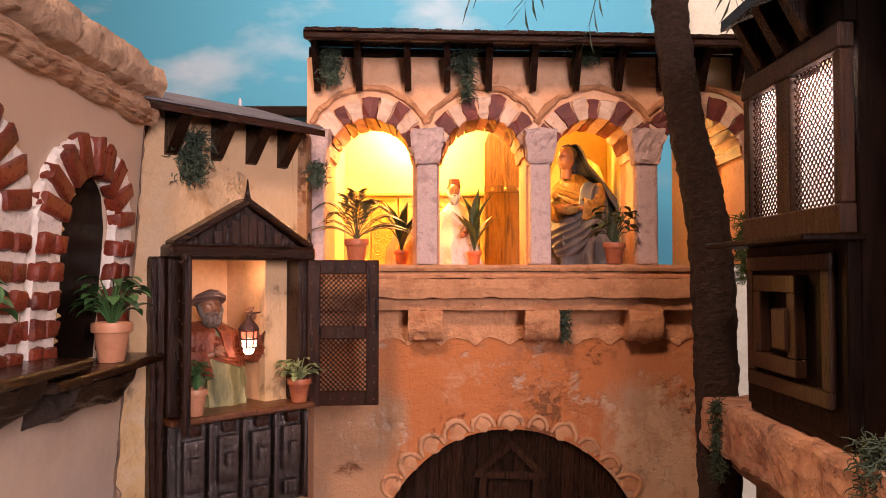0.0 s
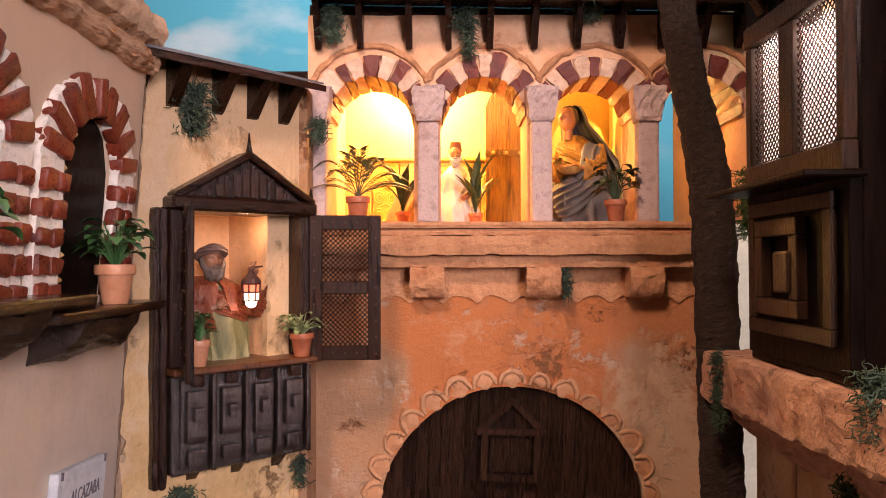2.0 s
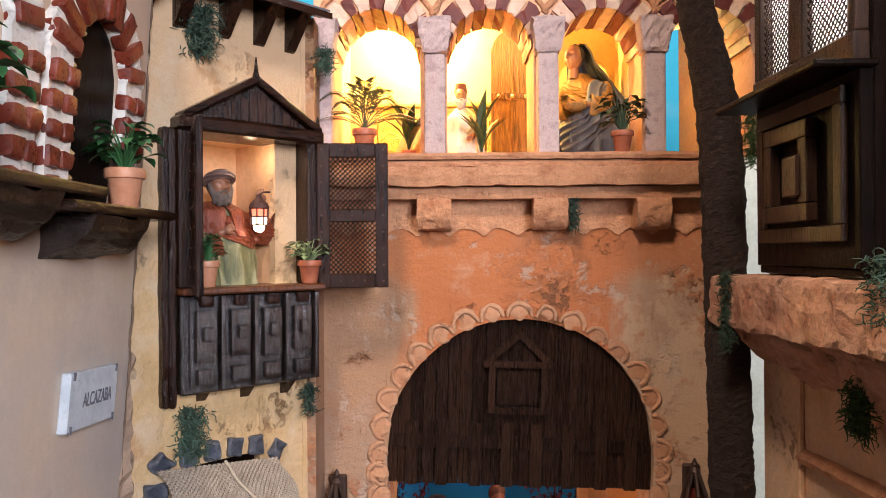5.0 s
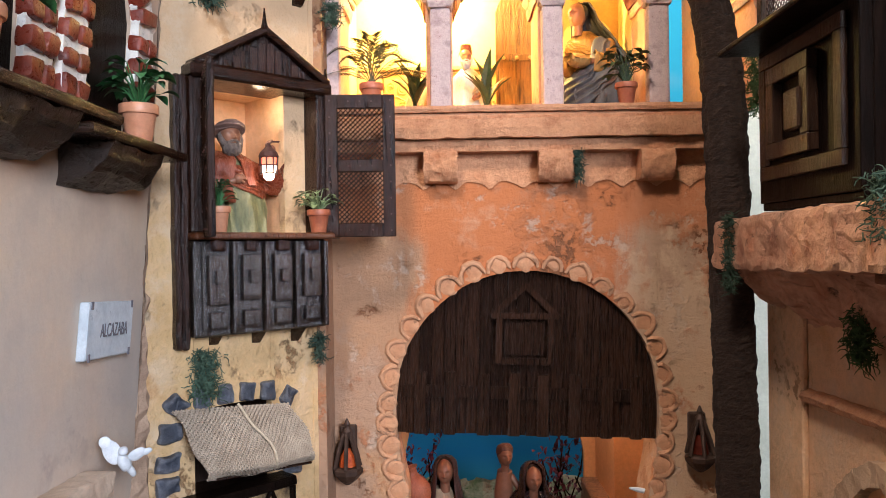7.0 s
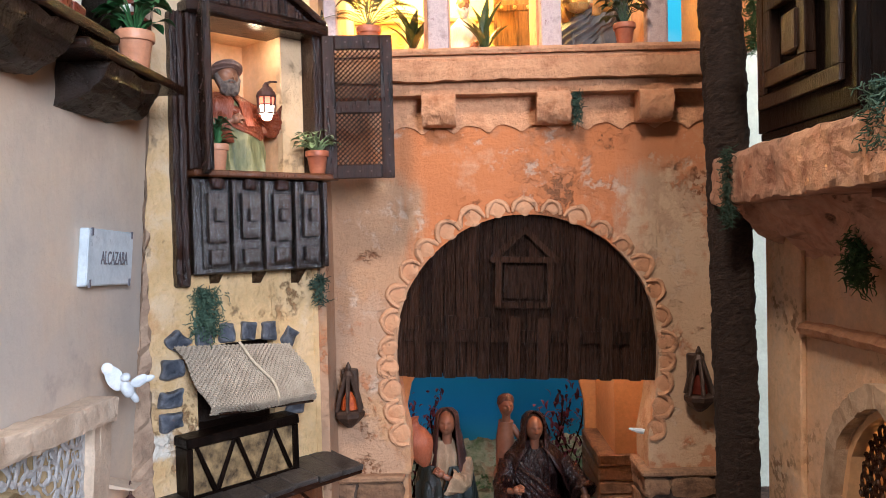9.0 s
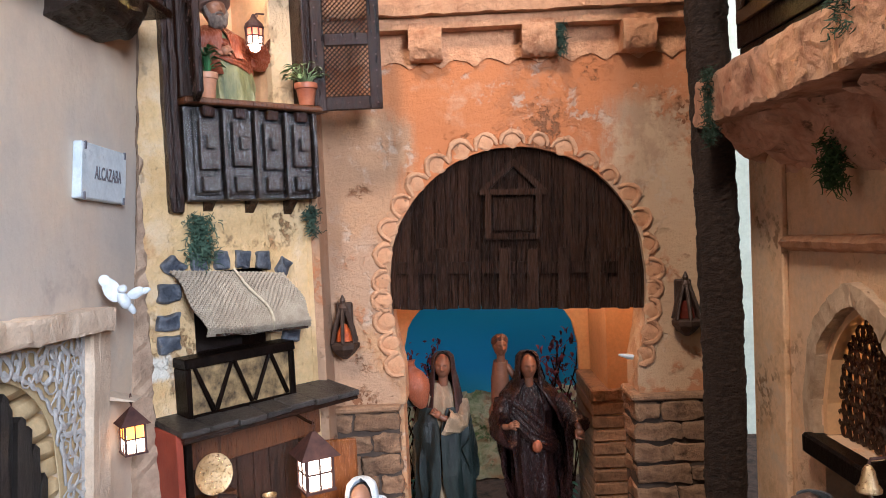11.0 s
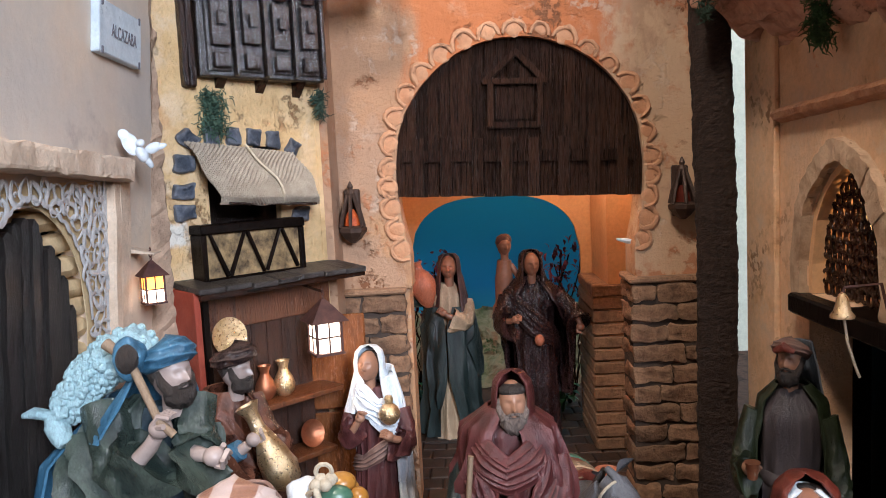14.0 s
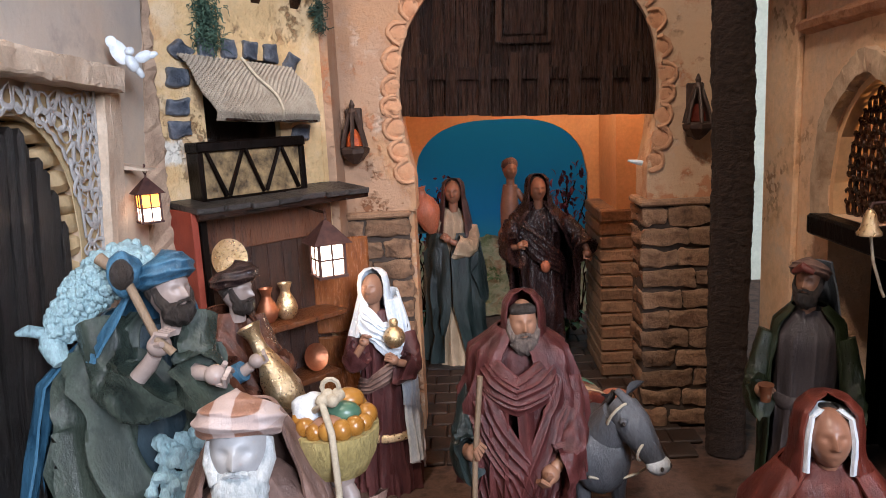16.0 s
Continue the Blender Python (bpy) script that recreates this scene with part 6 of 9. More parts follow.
def leafy(p, at, n, spread, height, width, mat, seed, droop=0.3, rnd_leaf=False):
    rnd = random.Random(seed)
    at = Vector(at)
    for i in range(n):
        a = 6.283 * i / n * 2.618 + rnd.random()
        q = 0.25 + 0.75 * rnd.random()
        out = Vector((math.cos(a), math.sin(a), 0))
        top = at + out * spread * q * 0.55 + Vector((0, 0, height * (0.35 + 0.65 * rnd.random()) * (1.15 - 0.45 * q)))
        bm = B()
        tube(bm, [at, at + (top - at) * 0.6 + Vector((0, 0, height * 0.10)), top], 0.0007, 4)
        tip = top + out * width * (1.0 + 0.6 * rnd.random()) + Vector((0, 0, -droop * width * 2 * rnd.random()))
        leaf_blade(bm, top, tip, width * (0.75 + 0.4 * rnd.random()), bend=0.15)
        part("leaf", bm, mat, p, smooth=True)


def potted(at, r, h, mat, label, n, spread, height, width, leafmat, seed, **kw):
    p = pot("potted_plant", at, r, h, mat, label)
    p["category"] = "potted plant"
    p["group"] = "potted plants"
    leafy(p, (at[0], at[1], at[2] + h * 0.9), n, spread, height, width, leafmat, seed, **kw)
    return p


potted((-0.303, 0.690, 0.8588), 0.0175, 0.036, TERRAP, "pale terracotta pot of glossy green leaves on a dark shelf", 46, 0.038, 0.046, 0.014, LEAF, 1)
potted((-0.290, 0.425, 0.8715), 0.0170, 0.034, TERRAP, "pale terracotta pot of green leaves beside a brick window", 46, 0.062, 0.055, 0.015, LEAF, 2)
P1 = CB @ Vector((0.030, -0.004, 0.7785))
P2 = CB @ Vector((0.166, -0.006, 0.7785))
potted(P1, 0.0125, 0.030, TERRAP, "tall pale terracotta pot of upright leaves on the box window sill", 30, 0.018, 0.034, 0.010, LEAF, 3, droop=0.0)
LEAFV = surface("variegated_small_leaf", [(0.10, 0.17, 0.06), (0.24, 0.30, 0.14), (0.05, 0.12, 0.035)], 150, 0.6, 0.1, 500, vary=0.25)
potted(P2, 0.0148, 0.029, TERRA, "red terracotta pot of small variegated leaves on the sill", 54, 0.044, 0.030, 0.008, LEAFV, 4)
potted((0.235, 1.032, 0.952), 0.0150, 0.029, TERRA, "red terracotta pot of dark upright leaves on the loggia ledge", 34, 0.040, 0.062, 0.013, LEAFD, 5)


def fern(at):
    p = pot("potted_palm", at, 0.0165, 0.034, TERRA, "terracotta pot with a small feathery palm on the loggia ledge")
    p["category"] = "potted palm"
    top = Vector((at[0], at[1], at[2] + 0.033))
    for i, (a, L, up) in enumerate(((200, 0.056, 0.050), (165, 0.055, 0.022), (240, 0.030, 0.060), (275, 0.026, 0.066), (315, 0.050, 0.052), (345, 0.062, 0.030), (5, 0.066, 0.012), (30, 0.050, 0.045), (120, 0.040, 0.050), (75, 0.045, 0.055), (290, 0.045, 0.05), (225, 0.05, 0.034), (185, 0.062, 0.012), (352, 0.066, 0.016))):
        bm = B()
        d = Vector((math.cos(radians(a)), math.sin(radians(a)) * 0.6, 0))
        L, up = L * 1.15, up * 1.35
        p0, p2 = top, top + d * L + Vector((0, 0, up * 0.55))
        p1 = top + d * L * 0.45 + Vector((0, 0, up * 0.9 + 0.018))
        q = [p0 * (1 - t) ** 2 + p1 * 2 * t * (1 - t) + p2 * t * t for t in (k / 20 for k in range(21))]
        tube(bm, q, [0.0010 * (1 - 0.7 * k / 20) for k in range(21)], 4)
        for k in range(3, 21):
            f = (q[k] - q[k - 1]).normalized()
            s = f.cross(Vector((0, 0, 1))).normalized()
            n2 = s.cross(f).normalized()
            w = 0.019 * math.sin(math.pi * (0.12 + 0.80 * k / 20))
            for sg in (-1, 1):
                tip = q[k] + (s * sg * 0.85 + f * 0.55 - n2 * 0.25) * w
                v = [bm.verts.new(c) for c in (q[k] - f * 0.0008, (q[k] + tip) / 2 + f * 0.0017, tip, (q[k] + tip) / 2 - f * 0.0012)]
                bm.faces.new(v)
        part("frond", bm, LEAFY, p)


fern((-0.119, 1.033, 0.952))


def sprig(at, label, seed, n=10, h=0.075, mat=None):
    """A spray of long pointed leaves in a small pot inside the loggia."""
    p = pot("potted_sprig", at, 0.012, 0.022, TERRA, label)
    p["category"] = "potted plant"
    rnd = random.Random(seed)
    for i in range(n):
        bm = B()
        a = 6.28 * i / n
        b = Vector((at[0], at[1], at[2] + 0.02))
        leaf_blade(bm, b + Vector((0, 0, 0.01 * rnd.random())), b + Vector((0.040 * math.cos(a), 0.02 * math.sin(a), h * (0.50 + 0.50 * rnd.random()))), 0.017, bend=0.1)
        part("leaf", bm, mat or LEAFD, p)


sprig((-0.064, 1.165, 0.952), "small pot with long dark pointed leaves inside the loggia", 3, 14, 0.088)
sprig((0.050, 1.200, 0.952), "small pot with long pointed leaves inside the loggia", 4, 9, 0.105)


# ---------------------------------------------------------------- lichen clumps
def moss(at, size, n, mat, label, seed, hang=0.6):
    """A tuft of curled lichen strands that hangs from its support."""
    rnd = random.Random(seed)
    t = part("lichen_clump", bmesh.new(), mat)
    bm = B()
    at = Vector(at)
    for i in range(n):
        p = at + Vector((rnd.gauss(0, size[0] * 0.42), rnd.gauss(0, size[1] * 0.42), -abs(rnd.random()) * size[2] * (1 - 0.2 * rnd.random())))
        pts = [p]
        d = Vector((rnd.gauss(0, 1), rnd.gauss(0, 1), rnd.gauss(-hang, 0.8))).normalized()
        for k in range(4):
            d = (d + Vector((rnd.gauss(0, 0.7), rnd.gauss(0, 0.7), rnd.gauss(-0.1, 0.6)))).normalized()
            pts.append(pts[-1] + d * (0.0020 + 0.0026 * rnd.random()))
        tube(bm, pts, [0.0008, 0.0007, 0.0006, 0.0005, 0.0003], 3, caps=False)
    t.data = mesh_of("lichen_clump", bm, mat)
    return tagged(t, label, "lichen", "lichen clumps")


moss((-0.292, 0.868, 1.104), (0.022, 0.016, 0.062), 700, MOSS, "grey-green curled lichen hanging under the wedge brackets", 1)
moss((-0.165, 0.985, 1.085), (0.012, 0.010, 0.030), 200, MOSS, "small grey-green lichen tuft on the roof corner", 2)
moss((-0.155, 1.035, 1.250), (0.018, 0.010, 0.052), 420, MOSS, "grey-green lichen hanging from the loggia eave", 3)
moss((0.030, 1.035, 1.248), (0.018, 0.010, 0.030), 260, MOSS, "grey-green lichen hanging from the loggia eave", 4)
moss((0.034, 1.038, 1.222), (0.008, 0.006, 0.044), 190, MOSS, "thin trailing lichen below the loggia eave", 5)
moss((0.20, 1.035, 1.252), (0.024, 0.010, 0.020), 200, MOSS, "dark lichen tuft under the loggia eave", 6)
moss((-0.302, 0.858, 0.640), (0.020, 0.014, 0.060), 700, MOSS, "green lichen hanging below the box window", 7)
moss((-0.185, 0.970, 0.648), (0.009, 0.008, 0.040), 160, MOSS, "thin lichen strands under the box window corner", 8)
moss((0.168, 1.030, 0.892), (0.006, 0.006, 0.045), 170, MOSS, "lichen strands beside a corbel", 9)
moss((0.320, 0.885, 0.792), (0.006, 0.009, 0.100), 330, MOSS, "lichen trailing over the stone ledge's end", 10)
moss((0.330, 0.575, 0.812), (0.012, 0.026, 0.060), 700, MOSS, "thick grey-green lichen over the stone ledge", 11)
moss((0.385, 0.720, 0.692), (0.012, 0.018, 0.060), 520, MOSSG, "dark green lichen hanging under the stone ledge", 12)
moss((0.395, 0.990, 1.02), (0.010, 0.012, 0.10), 360, MOSSG, "green trailing plant on the wall behind the palm", 13)


# ---------------------------------------------------------------- plaque, dove, lanterns, bell
def build_plaque():
    p = thing("wall_plaque", LW @ Vector((0.696, -0.006, 0.655)), "pale blue-white wall plaque lettered in dark ink", "plaque")
    T = LW @ Matrix.Translation((0.702, 0, 0.6835)) @ Matrix.Rotation(radians(3), 4, "Y")
    bm = B()
    box(bm, (-0.048, -0.009, -0.0265), (0.048, 0.0, 0.0265), T, bevel=0.0012)
    rough(bm, 0.0006, 90)
    part("slab", bm, MARBLE, p)
    c = bpy.data.curves.new("lettering", "FONT")
    c.body, c.size, c.extrude, c.align_x, c.align_y = "ALCAZABA", 0.0145, 0.0003, "CENTER", "CENTER"
    t = new("lettering_source", c)
    dg = bpy.context.evaluated_depsgraph_get()
    me = bpy.data.meshes.new_from_object(t.evaluated_get(dg))
    bpy.data.objects.remove(t)
    me.transform(T @ Matrix.Translation((0.006, -0.0096, -0.001)) @ Matrix.Rotation(radians(90), 4, "X") @ Matrix.Diagonal((0.78, 1.25, 1, 1)))
    me.materials.clear()
    me.materials.append(INK)
    ob = new("lettering", me)
    ob.parent = p
    ob.matrix_parent_inverse = whole(p).inverted()
    ob["label"] = "dark painted letters ALCAZABA"
    for x, z in ((-0.042, 0.0236), (0.042, 0.0236), (-0.042, -0.0236), (0.042, -0.0236)):
        bm = B()
        box(bm, (x - 0.0012, -0.0102, z - 0.004), (x + 0.0012, -0.0085, z + 0.0032), T)
        part("clip", bm, INK, p)


build_plaque()


def build_dove():
    at = LW @ Vector((0.690, -0.034, 0.551))
    dove = thing("dove_figurine", at, "white porcelain dove figurine with spread wings on the cornice", "figurine")
    side, away = Vector((0.89, 0.45, 0)), Vector((-0.45, 0.89, 0))

    def form(nm, u, z, r, tilt, x=0.0):
        bm = B()
        turn = Matrix((away, side, (0, 0, 1))).transposed().to_4x4()
        r = tuple(q * 0.80 for q in r)
        blob(bm, (0, 0, 0), r, 14, M=Matrix.Translation(at + side * u * 0.8 - away * x + Vector((0, 0, z * 0.8))) @ turn @ Matrix.Rotation(radians(tilt), 4, "X"))
        rough(bm, 0.0010, 140)
        part(nm, bm, WHITE, dove, smooth=True)
    form("body", 0.000, 0.010, (0.0075, 0.0075, 0.0120), 24)
    form("head", -0.001, 0.0245, (0.0052, 0.0056, 0.0054), 0, 0.003)
    form("tail", 0.007, 0.000, (0.0036, 0.0046, 0.0090), 34)
    form("wing", -0.013, 0.024, (0.0022, 0.0100, 0.0165), 22)
    form("wing_tip", -0.019, 0.034, (0.0018, 0.0070, 0.0095), 26)
    form("wing", 0.014, 0.018, (0.0022, 0.0066, 0.0120), -66)
    form("wing_tip", 0.024, 0.020, (0.0016, 0.0044, 0.0080), -74)


build_dove()


def house_lantern(at, w, h, label, turn, arm):
    """A square hanging lantern: at is the middle of its floor; arm: points of the bracket it hangs from."""
    p = thing("hanging_lantern", at, label, "lantern", "house lanterns")
    M = Matrix.Translation(at) @ Matrix.Rotation(radians(turn), 4, "Z")
    t = w * 0.09
    for sx in (-1, 1):
        for sy in (-1, 1):
            bm = B()
            box(bm, (sx * w / 2 - t / 2 * (1 + sx), sy * w / 2 - t / 2 * (1 + sy), 0), (sx * w / 2 + t / 2 * (1 - sx), sy * w / 2 + t / 2 * (1 - sy), h), M)
            part("corner_post", bm, IRON, p)
    bm = B()
    box(bm, (-w / 2 - t * 0.4, -w / 2 - t * 0.4, -t), (w / 2 + t * 0.4, w / 2 + t * 0.4, 0.0), M)
    part("base_plate", bm, IRON, p)
    bm = B()
    e = w / 2 + t * 2.2
    v = [bm.verts.new(M @ Vector(c)) for c in ((-e, -e, h), (e, -e, h), (e, e, h), (-e, e, h))]
    u = [bm.verts.new(M @ Vector((c[0] * 0.10, c[1] * 0.10, h + w * 0.78))) for c in ((-e, -e), (e, -e), (e, e), (-e, e))]
    bm.faces.new(v[::-1])
    bm.faces.new(u)
    for k in range(4):
        bm.faces.new((v[k], v[(k + 1) % 4], u[(k + 1) % 4], u[k]))
    part("roof", bm, IRON, p)
    # panes: four a side, the upper pair amber
    for k in range(4):
        R = M @ Matrix.Rotation(radians(90 * k), 4, "Z")
        for i in range(2):
            for j in range(2):
                a, b = -w / 2 + t + i * (w / 2 - t), -w / 2 + t + (i + 1) * (w / 2 - t)
                z0, z1 = j * h / 2 + t * 0.2, (j + 1) * h / 2 - t * 0.2
                bm = B()
                box(bm, (a + t * 0.25, -w / 2 + t * 0.55, z0), (b - t * 0.25, -w / 2 + t * 0.75, z1), R)
                part("pane", bm, LITPANE if (j == 0 or w > 0.03) else ORANGEPANE, p, "glowing pane")
        bm = B()
        box(bm, (-t * 0.3, -w / 2 + t * 0.15, 0), (t * 0.3, -w / 2 + t * 0.60, h), R)
        box(bm, (-w / 2 + t, -w / 2 + t * 0.16, h / 2 - t * 0.3), (w / 2 - t, -w / 2 + t * 0.60, h / 2 + t * 0.3), R)
        part("glazing_bar", bm, IRON, p)
    top = M @ Vector((0, 0, h + w * 0.78))
    bm = B()
    for k in range(3):
        c = top + Vector((0, 0, 0.002 + 0.0046 * k))
        ax = Vector((1, 0, 0)) if k % 2 else Vector((0, 1, 0))
        tube(bm, [c + ax * 0.0018 * math.cos(a) + Vector((0, 0, 0.0030 * math.sin(a))) for a in (6.283 * q / 8 for q in range(9))], 0.0006, 4, caps=False)
    part("chain", bm, IRON, p)
    bm = B()
    tube(bm, arm, 0.0020, 6)
    if w < 0.03:
        prism(bm, [(-0.388, 0.458), (-0.330, 0.452), (-0.330, 0.4535), (-0.388, 0.466)], 0.716, 0.736)
    part("bracket_arm", bm, BEIGE if w < 0.03 else WOOD, p)
    lamp("lantern_lamp", "POINT", Matrix.Translation(M @ Vector((0, 0, h * 0.5))), 0.05 if w > 0.03 else 0.022, (1.0, 0.72, 0.40), 0.004)


house_lantern((-0.338, 0.726, 0.399), 0.0215, 0.029, "small rust-brown lantern with four glowing panes a side", 38, [(-0.380, 0.726, 0.458), (-0.345, 0.726, 0.455), (-0.338, 0.726, 0.4525)])
house_lantern((-0.179, 0.868, 0.303), 0.036, 0.040, "large rust-brown hanging lantern with bright white panes", 30, [(-0.215, 0.915, 0.385), (-0.190, 0.880, 0.382), (-0.179, 0.868, 0.381)])


def wall_sconce(at, label, lit):
    """A pointed bronze wall lantern on a bracket plate."""
    p = thing("wall_sconce", at, label, "wall lantern", "wall sconces")
    x, y, z = at
    bm = B()
    lathe(bm, [(0.004, 0.0), (0.012, 0.006), (0.021, 0.016), (0.022, 0.022), (0.018, 0.025)], (x, y, z), 8)
    part("bowl", bm, IRONB, p)
    for k in range(6):
        a = 2 * math.pi * (k + 0.5) / 6
        bm = B()
        tube(bm, [(x + 0.019 * math.cos(a), y + 0.019 * math.sin(a), z + 0.024), (x + 0.014 * math.cos(a), y + 0.014 * math.sin(a), z + 0.045), (x + 0.004 * math.cos(a), y + 0.004 * math.sin(a), z + 0.074)], 0.0030, 6)
        part("rib", bm, IRONB, p)
    bm = B()
    lathe(bm, [(0.006, 0.068), (0.0075, 0.074), (0.0035, 0.080), (0.0045, 0.084), (0.001, 0.092)], (x, y, z), 8)
    part("cap", bm, IRONB, p)
    bm = B()
    lathe(bm, [(0.012, 0.026), (0.010, 0.038), (0.004, 0.050)], (x, y, z), 8)
    part("glass", bm, EMBER if lit else REDPANE, p, "glowing red glass" if lit else "dim red glass")
    bm = B()
    box(bm, (x - 0.012, y + 0.010, z + 0.004), (x + 0.012, y + 0.019, z + 0.080), bevel=0.002)
    part("back_plate", bm, IRONB, p)


IRONB = surface("bronzed_iron", [(0.040, 0.022, 0.016), (0.085, 0.050, 0.036)], 70, 0.5, 0.4, 400, metal=0.4)
EMBER = surface("ember_lantern_glass", [(0.20, 0.02, 0.006), (0.50, 0.10, 0.02)], 160, 0.5, 0.0, emit=(1.0, 0.16, 0.03), strength=0.05, spec=0.2)
wall_sconce((-0.160, 1.034, 0.428), "bronzed pointed wall lantern with glowing red glass", True)
wall_sconce((0.331, 1.034, 0.440), "bronzed pointed wall lantern with dim red glass", False)


def build_bell():
    p = thing("brass_bell", (0.350, 0.602, 0.374), "small brass bell with a pale cord under the dark sill", "bell")
    at = (0.350, 0.602, 0.374)
    bm = B()
    lathe(bm, [(0.0105, 0.0), (0.0108, 0.002), (0.0080, 0.006), (0.0062, 0.012), (0.0052, 0.018), (0.0030, 0.022), (0.0008, 0.024)], at, 18)
    part("bell_body", bm, GOLD, p, smooth=True)
    bm = B()
    tube(bm, [(0.351, 0.602, 0.376), (0.354, 0.600, 0.350), (0.362, 0.600, 0.325), (0.365, 0.600, 0.318)], 0.0013, 6)
    part("cord", bm, ROPE, p, "pale cord")
    bm = B()
    tube(bm, [(0.350, 0.602, 0.396), (0.352, 0.602, 0.402), (0.385, 0.602, 0.404), (0.396, 0.602, 0.356)], 0.0016, 5)
    part("hook", bm, IRON, p)


build_bell()


# ---------------------------------------------------------------- pottery stall
def build_stall():
    s = thing("market_stall", YW @ Vector((0.08, -0.03, 0.0)), "dark wooden market stall with a plank roof against the ochre wall", "market stall")
    for k in range(7):
        bm = B()
        a = -0.030 + 0.036 * k
        M = YW @ Matrix.Translation((a, 0, 0.402)) @ Matrix.Rotation(radians(4 + 2 * random.random()), 4, "X")
        box(bm, (0, -0.068 - 0.004 * random.random(), 0), (0.035, 0.002, 0.007), M, bevel=0.001)
        rough(bm, 0.0012, 60, k)
        part("roof_plank", bm, SLATE, s)
    bm = B()
    box(bm, (-0.026, -0.066, 0.389), (0.222, -0.058, 0.400), YW, bevel=0.001)
    part("front_beam", bm, WOODH, s)
    bm = B()
    box(bm, (-0.022, -0.010, 0.340), (0.200, -0.002, 0.388), YW, bevel=0.001)
    part("back_rail", bm, BROWN, s)
    for k in range(8):
        bm = B()
        a = 0.000 + 0.0235 * k
        box(bm, (a, -0.008, 0.02), (a + 0.0228, -0.002, 0.340), YW, bevel=0.001)
        part("back_board", bm, STALLW, s)
    bm = B()
    box(bm, (-0.018, -0.052, 0.02), (-0.010, -0.044, 0.392), YW, bevel=0.001)
    part("post", bm, BLACKW, s)
    for z0, z1 in ((0.02, 0.195), (0.200, 0.335)):
        bm = B()
        M = YW @ Matrix.Translation((0.165, -0.004, 0)) @ Matrix.Rotation(radians(-42), 4, "Z")
        box(bm, (0, -0.006, z0), (0.078, 0.0, z1), M, bevel=0.002)
        part("side_panel", bm, HONEYR, s, "glossy orange-brown side panel")
    bm = B()
    box(bm, (-0.030, -0.055, 0.26), (-0.022, -0.002, 0.40), YW, bevel=0.001)
    part("red_side", bm, REDP, s, "red painted side board")
    bm = B()
    box(bm, (0.050, -0.062, 0.236), (0.175, -0.008, 0.243), YW, bevel=0.001)
    rough(bm, 0.0010, 60)
    part("shelf_board", bm, BROWN, s, "worn shelf board")
    bm = B()
    box(bm, (0.010, -0.060, 0.155), (0.160, -0.010, 0.162), YW, bevel=0.001)
    part("counter_board", bm, BROWN, s)
    # wares on the stall
    pl = YW @ Vector((0.027, -0.014, 0.300))
    plate = thing("gilded_plate", pl, "gilded embossed plate leaning on the stall's rear boards", "plate")
    bm = B()
    M = YW @ Matrix.Translation((0.030, -0.020, 0.3325)) @ Matrix.Rotation(radians(80), 4, "X")
    lathe(bm, [(0.010, -0.001), (0.020, 0.001), (0.024, 0.003), (0.0245, 0.0045), (0.018, 0.003), (0.002, 0.0025)], (0, 0, 0), 28, M)
    part("dish", bm, GOLD, plate, smooth=True)
    bm = B()
    for r in (0.006, 0.011, 0.0155):
        for k in range(int(r * 900)):
            a = 6.283 * k / int(r * 900)
            blob(bm, (r * math.cos(a), r * math.sin(a), 0.0034), 0.0013, 5, M=M)
    part("embossing", bm, GOLD, plate)
    bm = B()
    box(bm, (0.005, -0.030, 0.300), (0.055, -0.008, 0.308), YW)
    part("stand", bm, BROWN, plate)
    for s0, dd, z, sc, mt, lb in ((0.098, -0.034, 0.243, 1.0, GOLD, "gilded jug with a flared neck on the stall shelf"), (0.072, -0.030, 0.243, 0.95, COPPER, "rosy copper jar on the stall shelf")):
        at = YW @ Vector((s0, dd, z))
        j = thing("metal_jug", at, lb, "jug", "stall wares")
        bm = B()
        lathe(bm, [(0.008 * sc, 0), (0.013 * sc, 0.006 * sc), (0.0150 * sc, 0.014 * sc), (0.012 * sc, 0.024 * sc), (0.0065 * sc, 0.034 * sc), (0.0062 * sc, 0.038 * sc), (0.0095 * sc, 0.047 * sc), (0.0080 * sc, 0.0465 * sc), (0.005 * sc, 0.038 * sc)], at, 20)
        part("vessel", bm, mt, j, smooth=True)
    at = YW @ Vector((0.135, -0.036, 0.162))
    bowl = thing("copper_bowl", at, "copper bowl standing on edge on the counter", "bowl", "stall wares")
    bm = B()
    M = Matrix.Translation(at + Vector((0, 0, 0.018))) @ Matrix.Rotation(radians(47), 4, "Z") @ Matrix.Rotation(radians(75), 4, "X")
    lathe(bm, [(0.004, -0.008), (0.012, -0.006), (0.018, 0.002), (0.019, 0.003), (0.016, 0.001), (0.010, -0.004), (0.002, -0.005)], (0, 0, 0), 20, M)
    part("dish", bm, COPPER, bowl, smooth=True)


STALLW = surface("dark_red_brown_wood", [(0.014, 0.005, 0.003), (0.050, 0.018, 0.008), (0.026, 0.009, 0.005)], 24, 0.32, 0.8, 200, stretch=(4, 4, 0.5), vary=0.25, distance=0.003)
HONEYR = surface("glossy_orange_brown_wood", [(0.060, 0.018, 0.006), (0.19, 0.062, 0.018), (0.11, 0.034, 0.010)], 20, 0.25, 0.6, 160, stretch=(3, 3, 0.6), vary=0.2, distance=0.003)
SLATE = surface("dark_weathered_plank", [(0.012, 0.010, 0.010), (0.060, 0.050, 0.045), (0.026, 0.020, 0.018)], 30, 0.38, 0.9, 170, vary=0.25, distance=0.004)
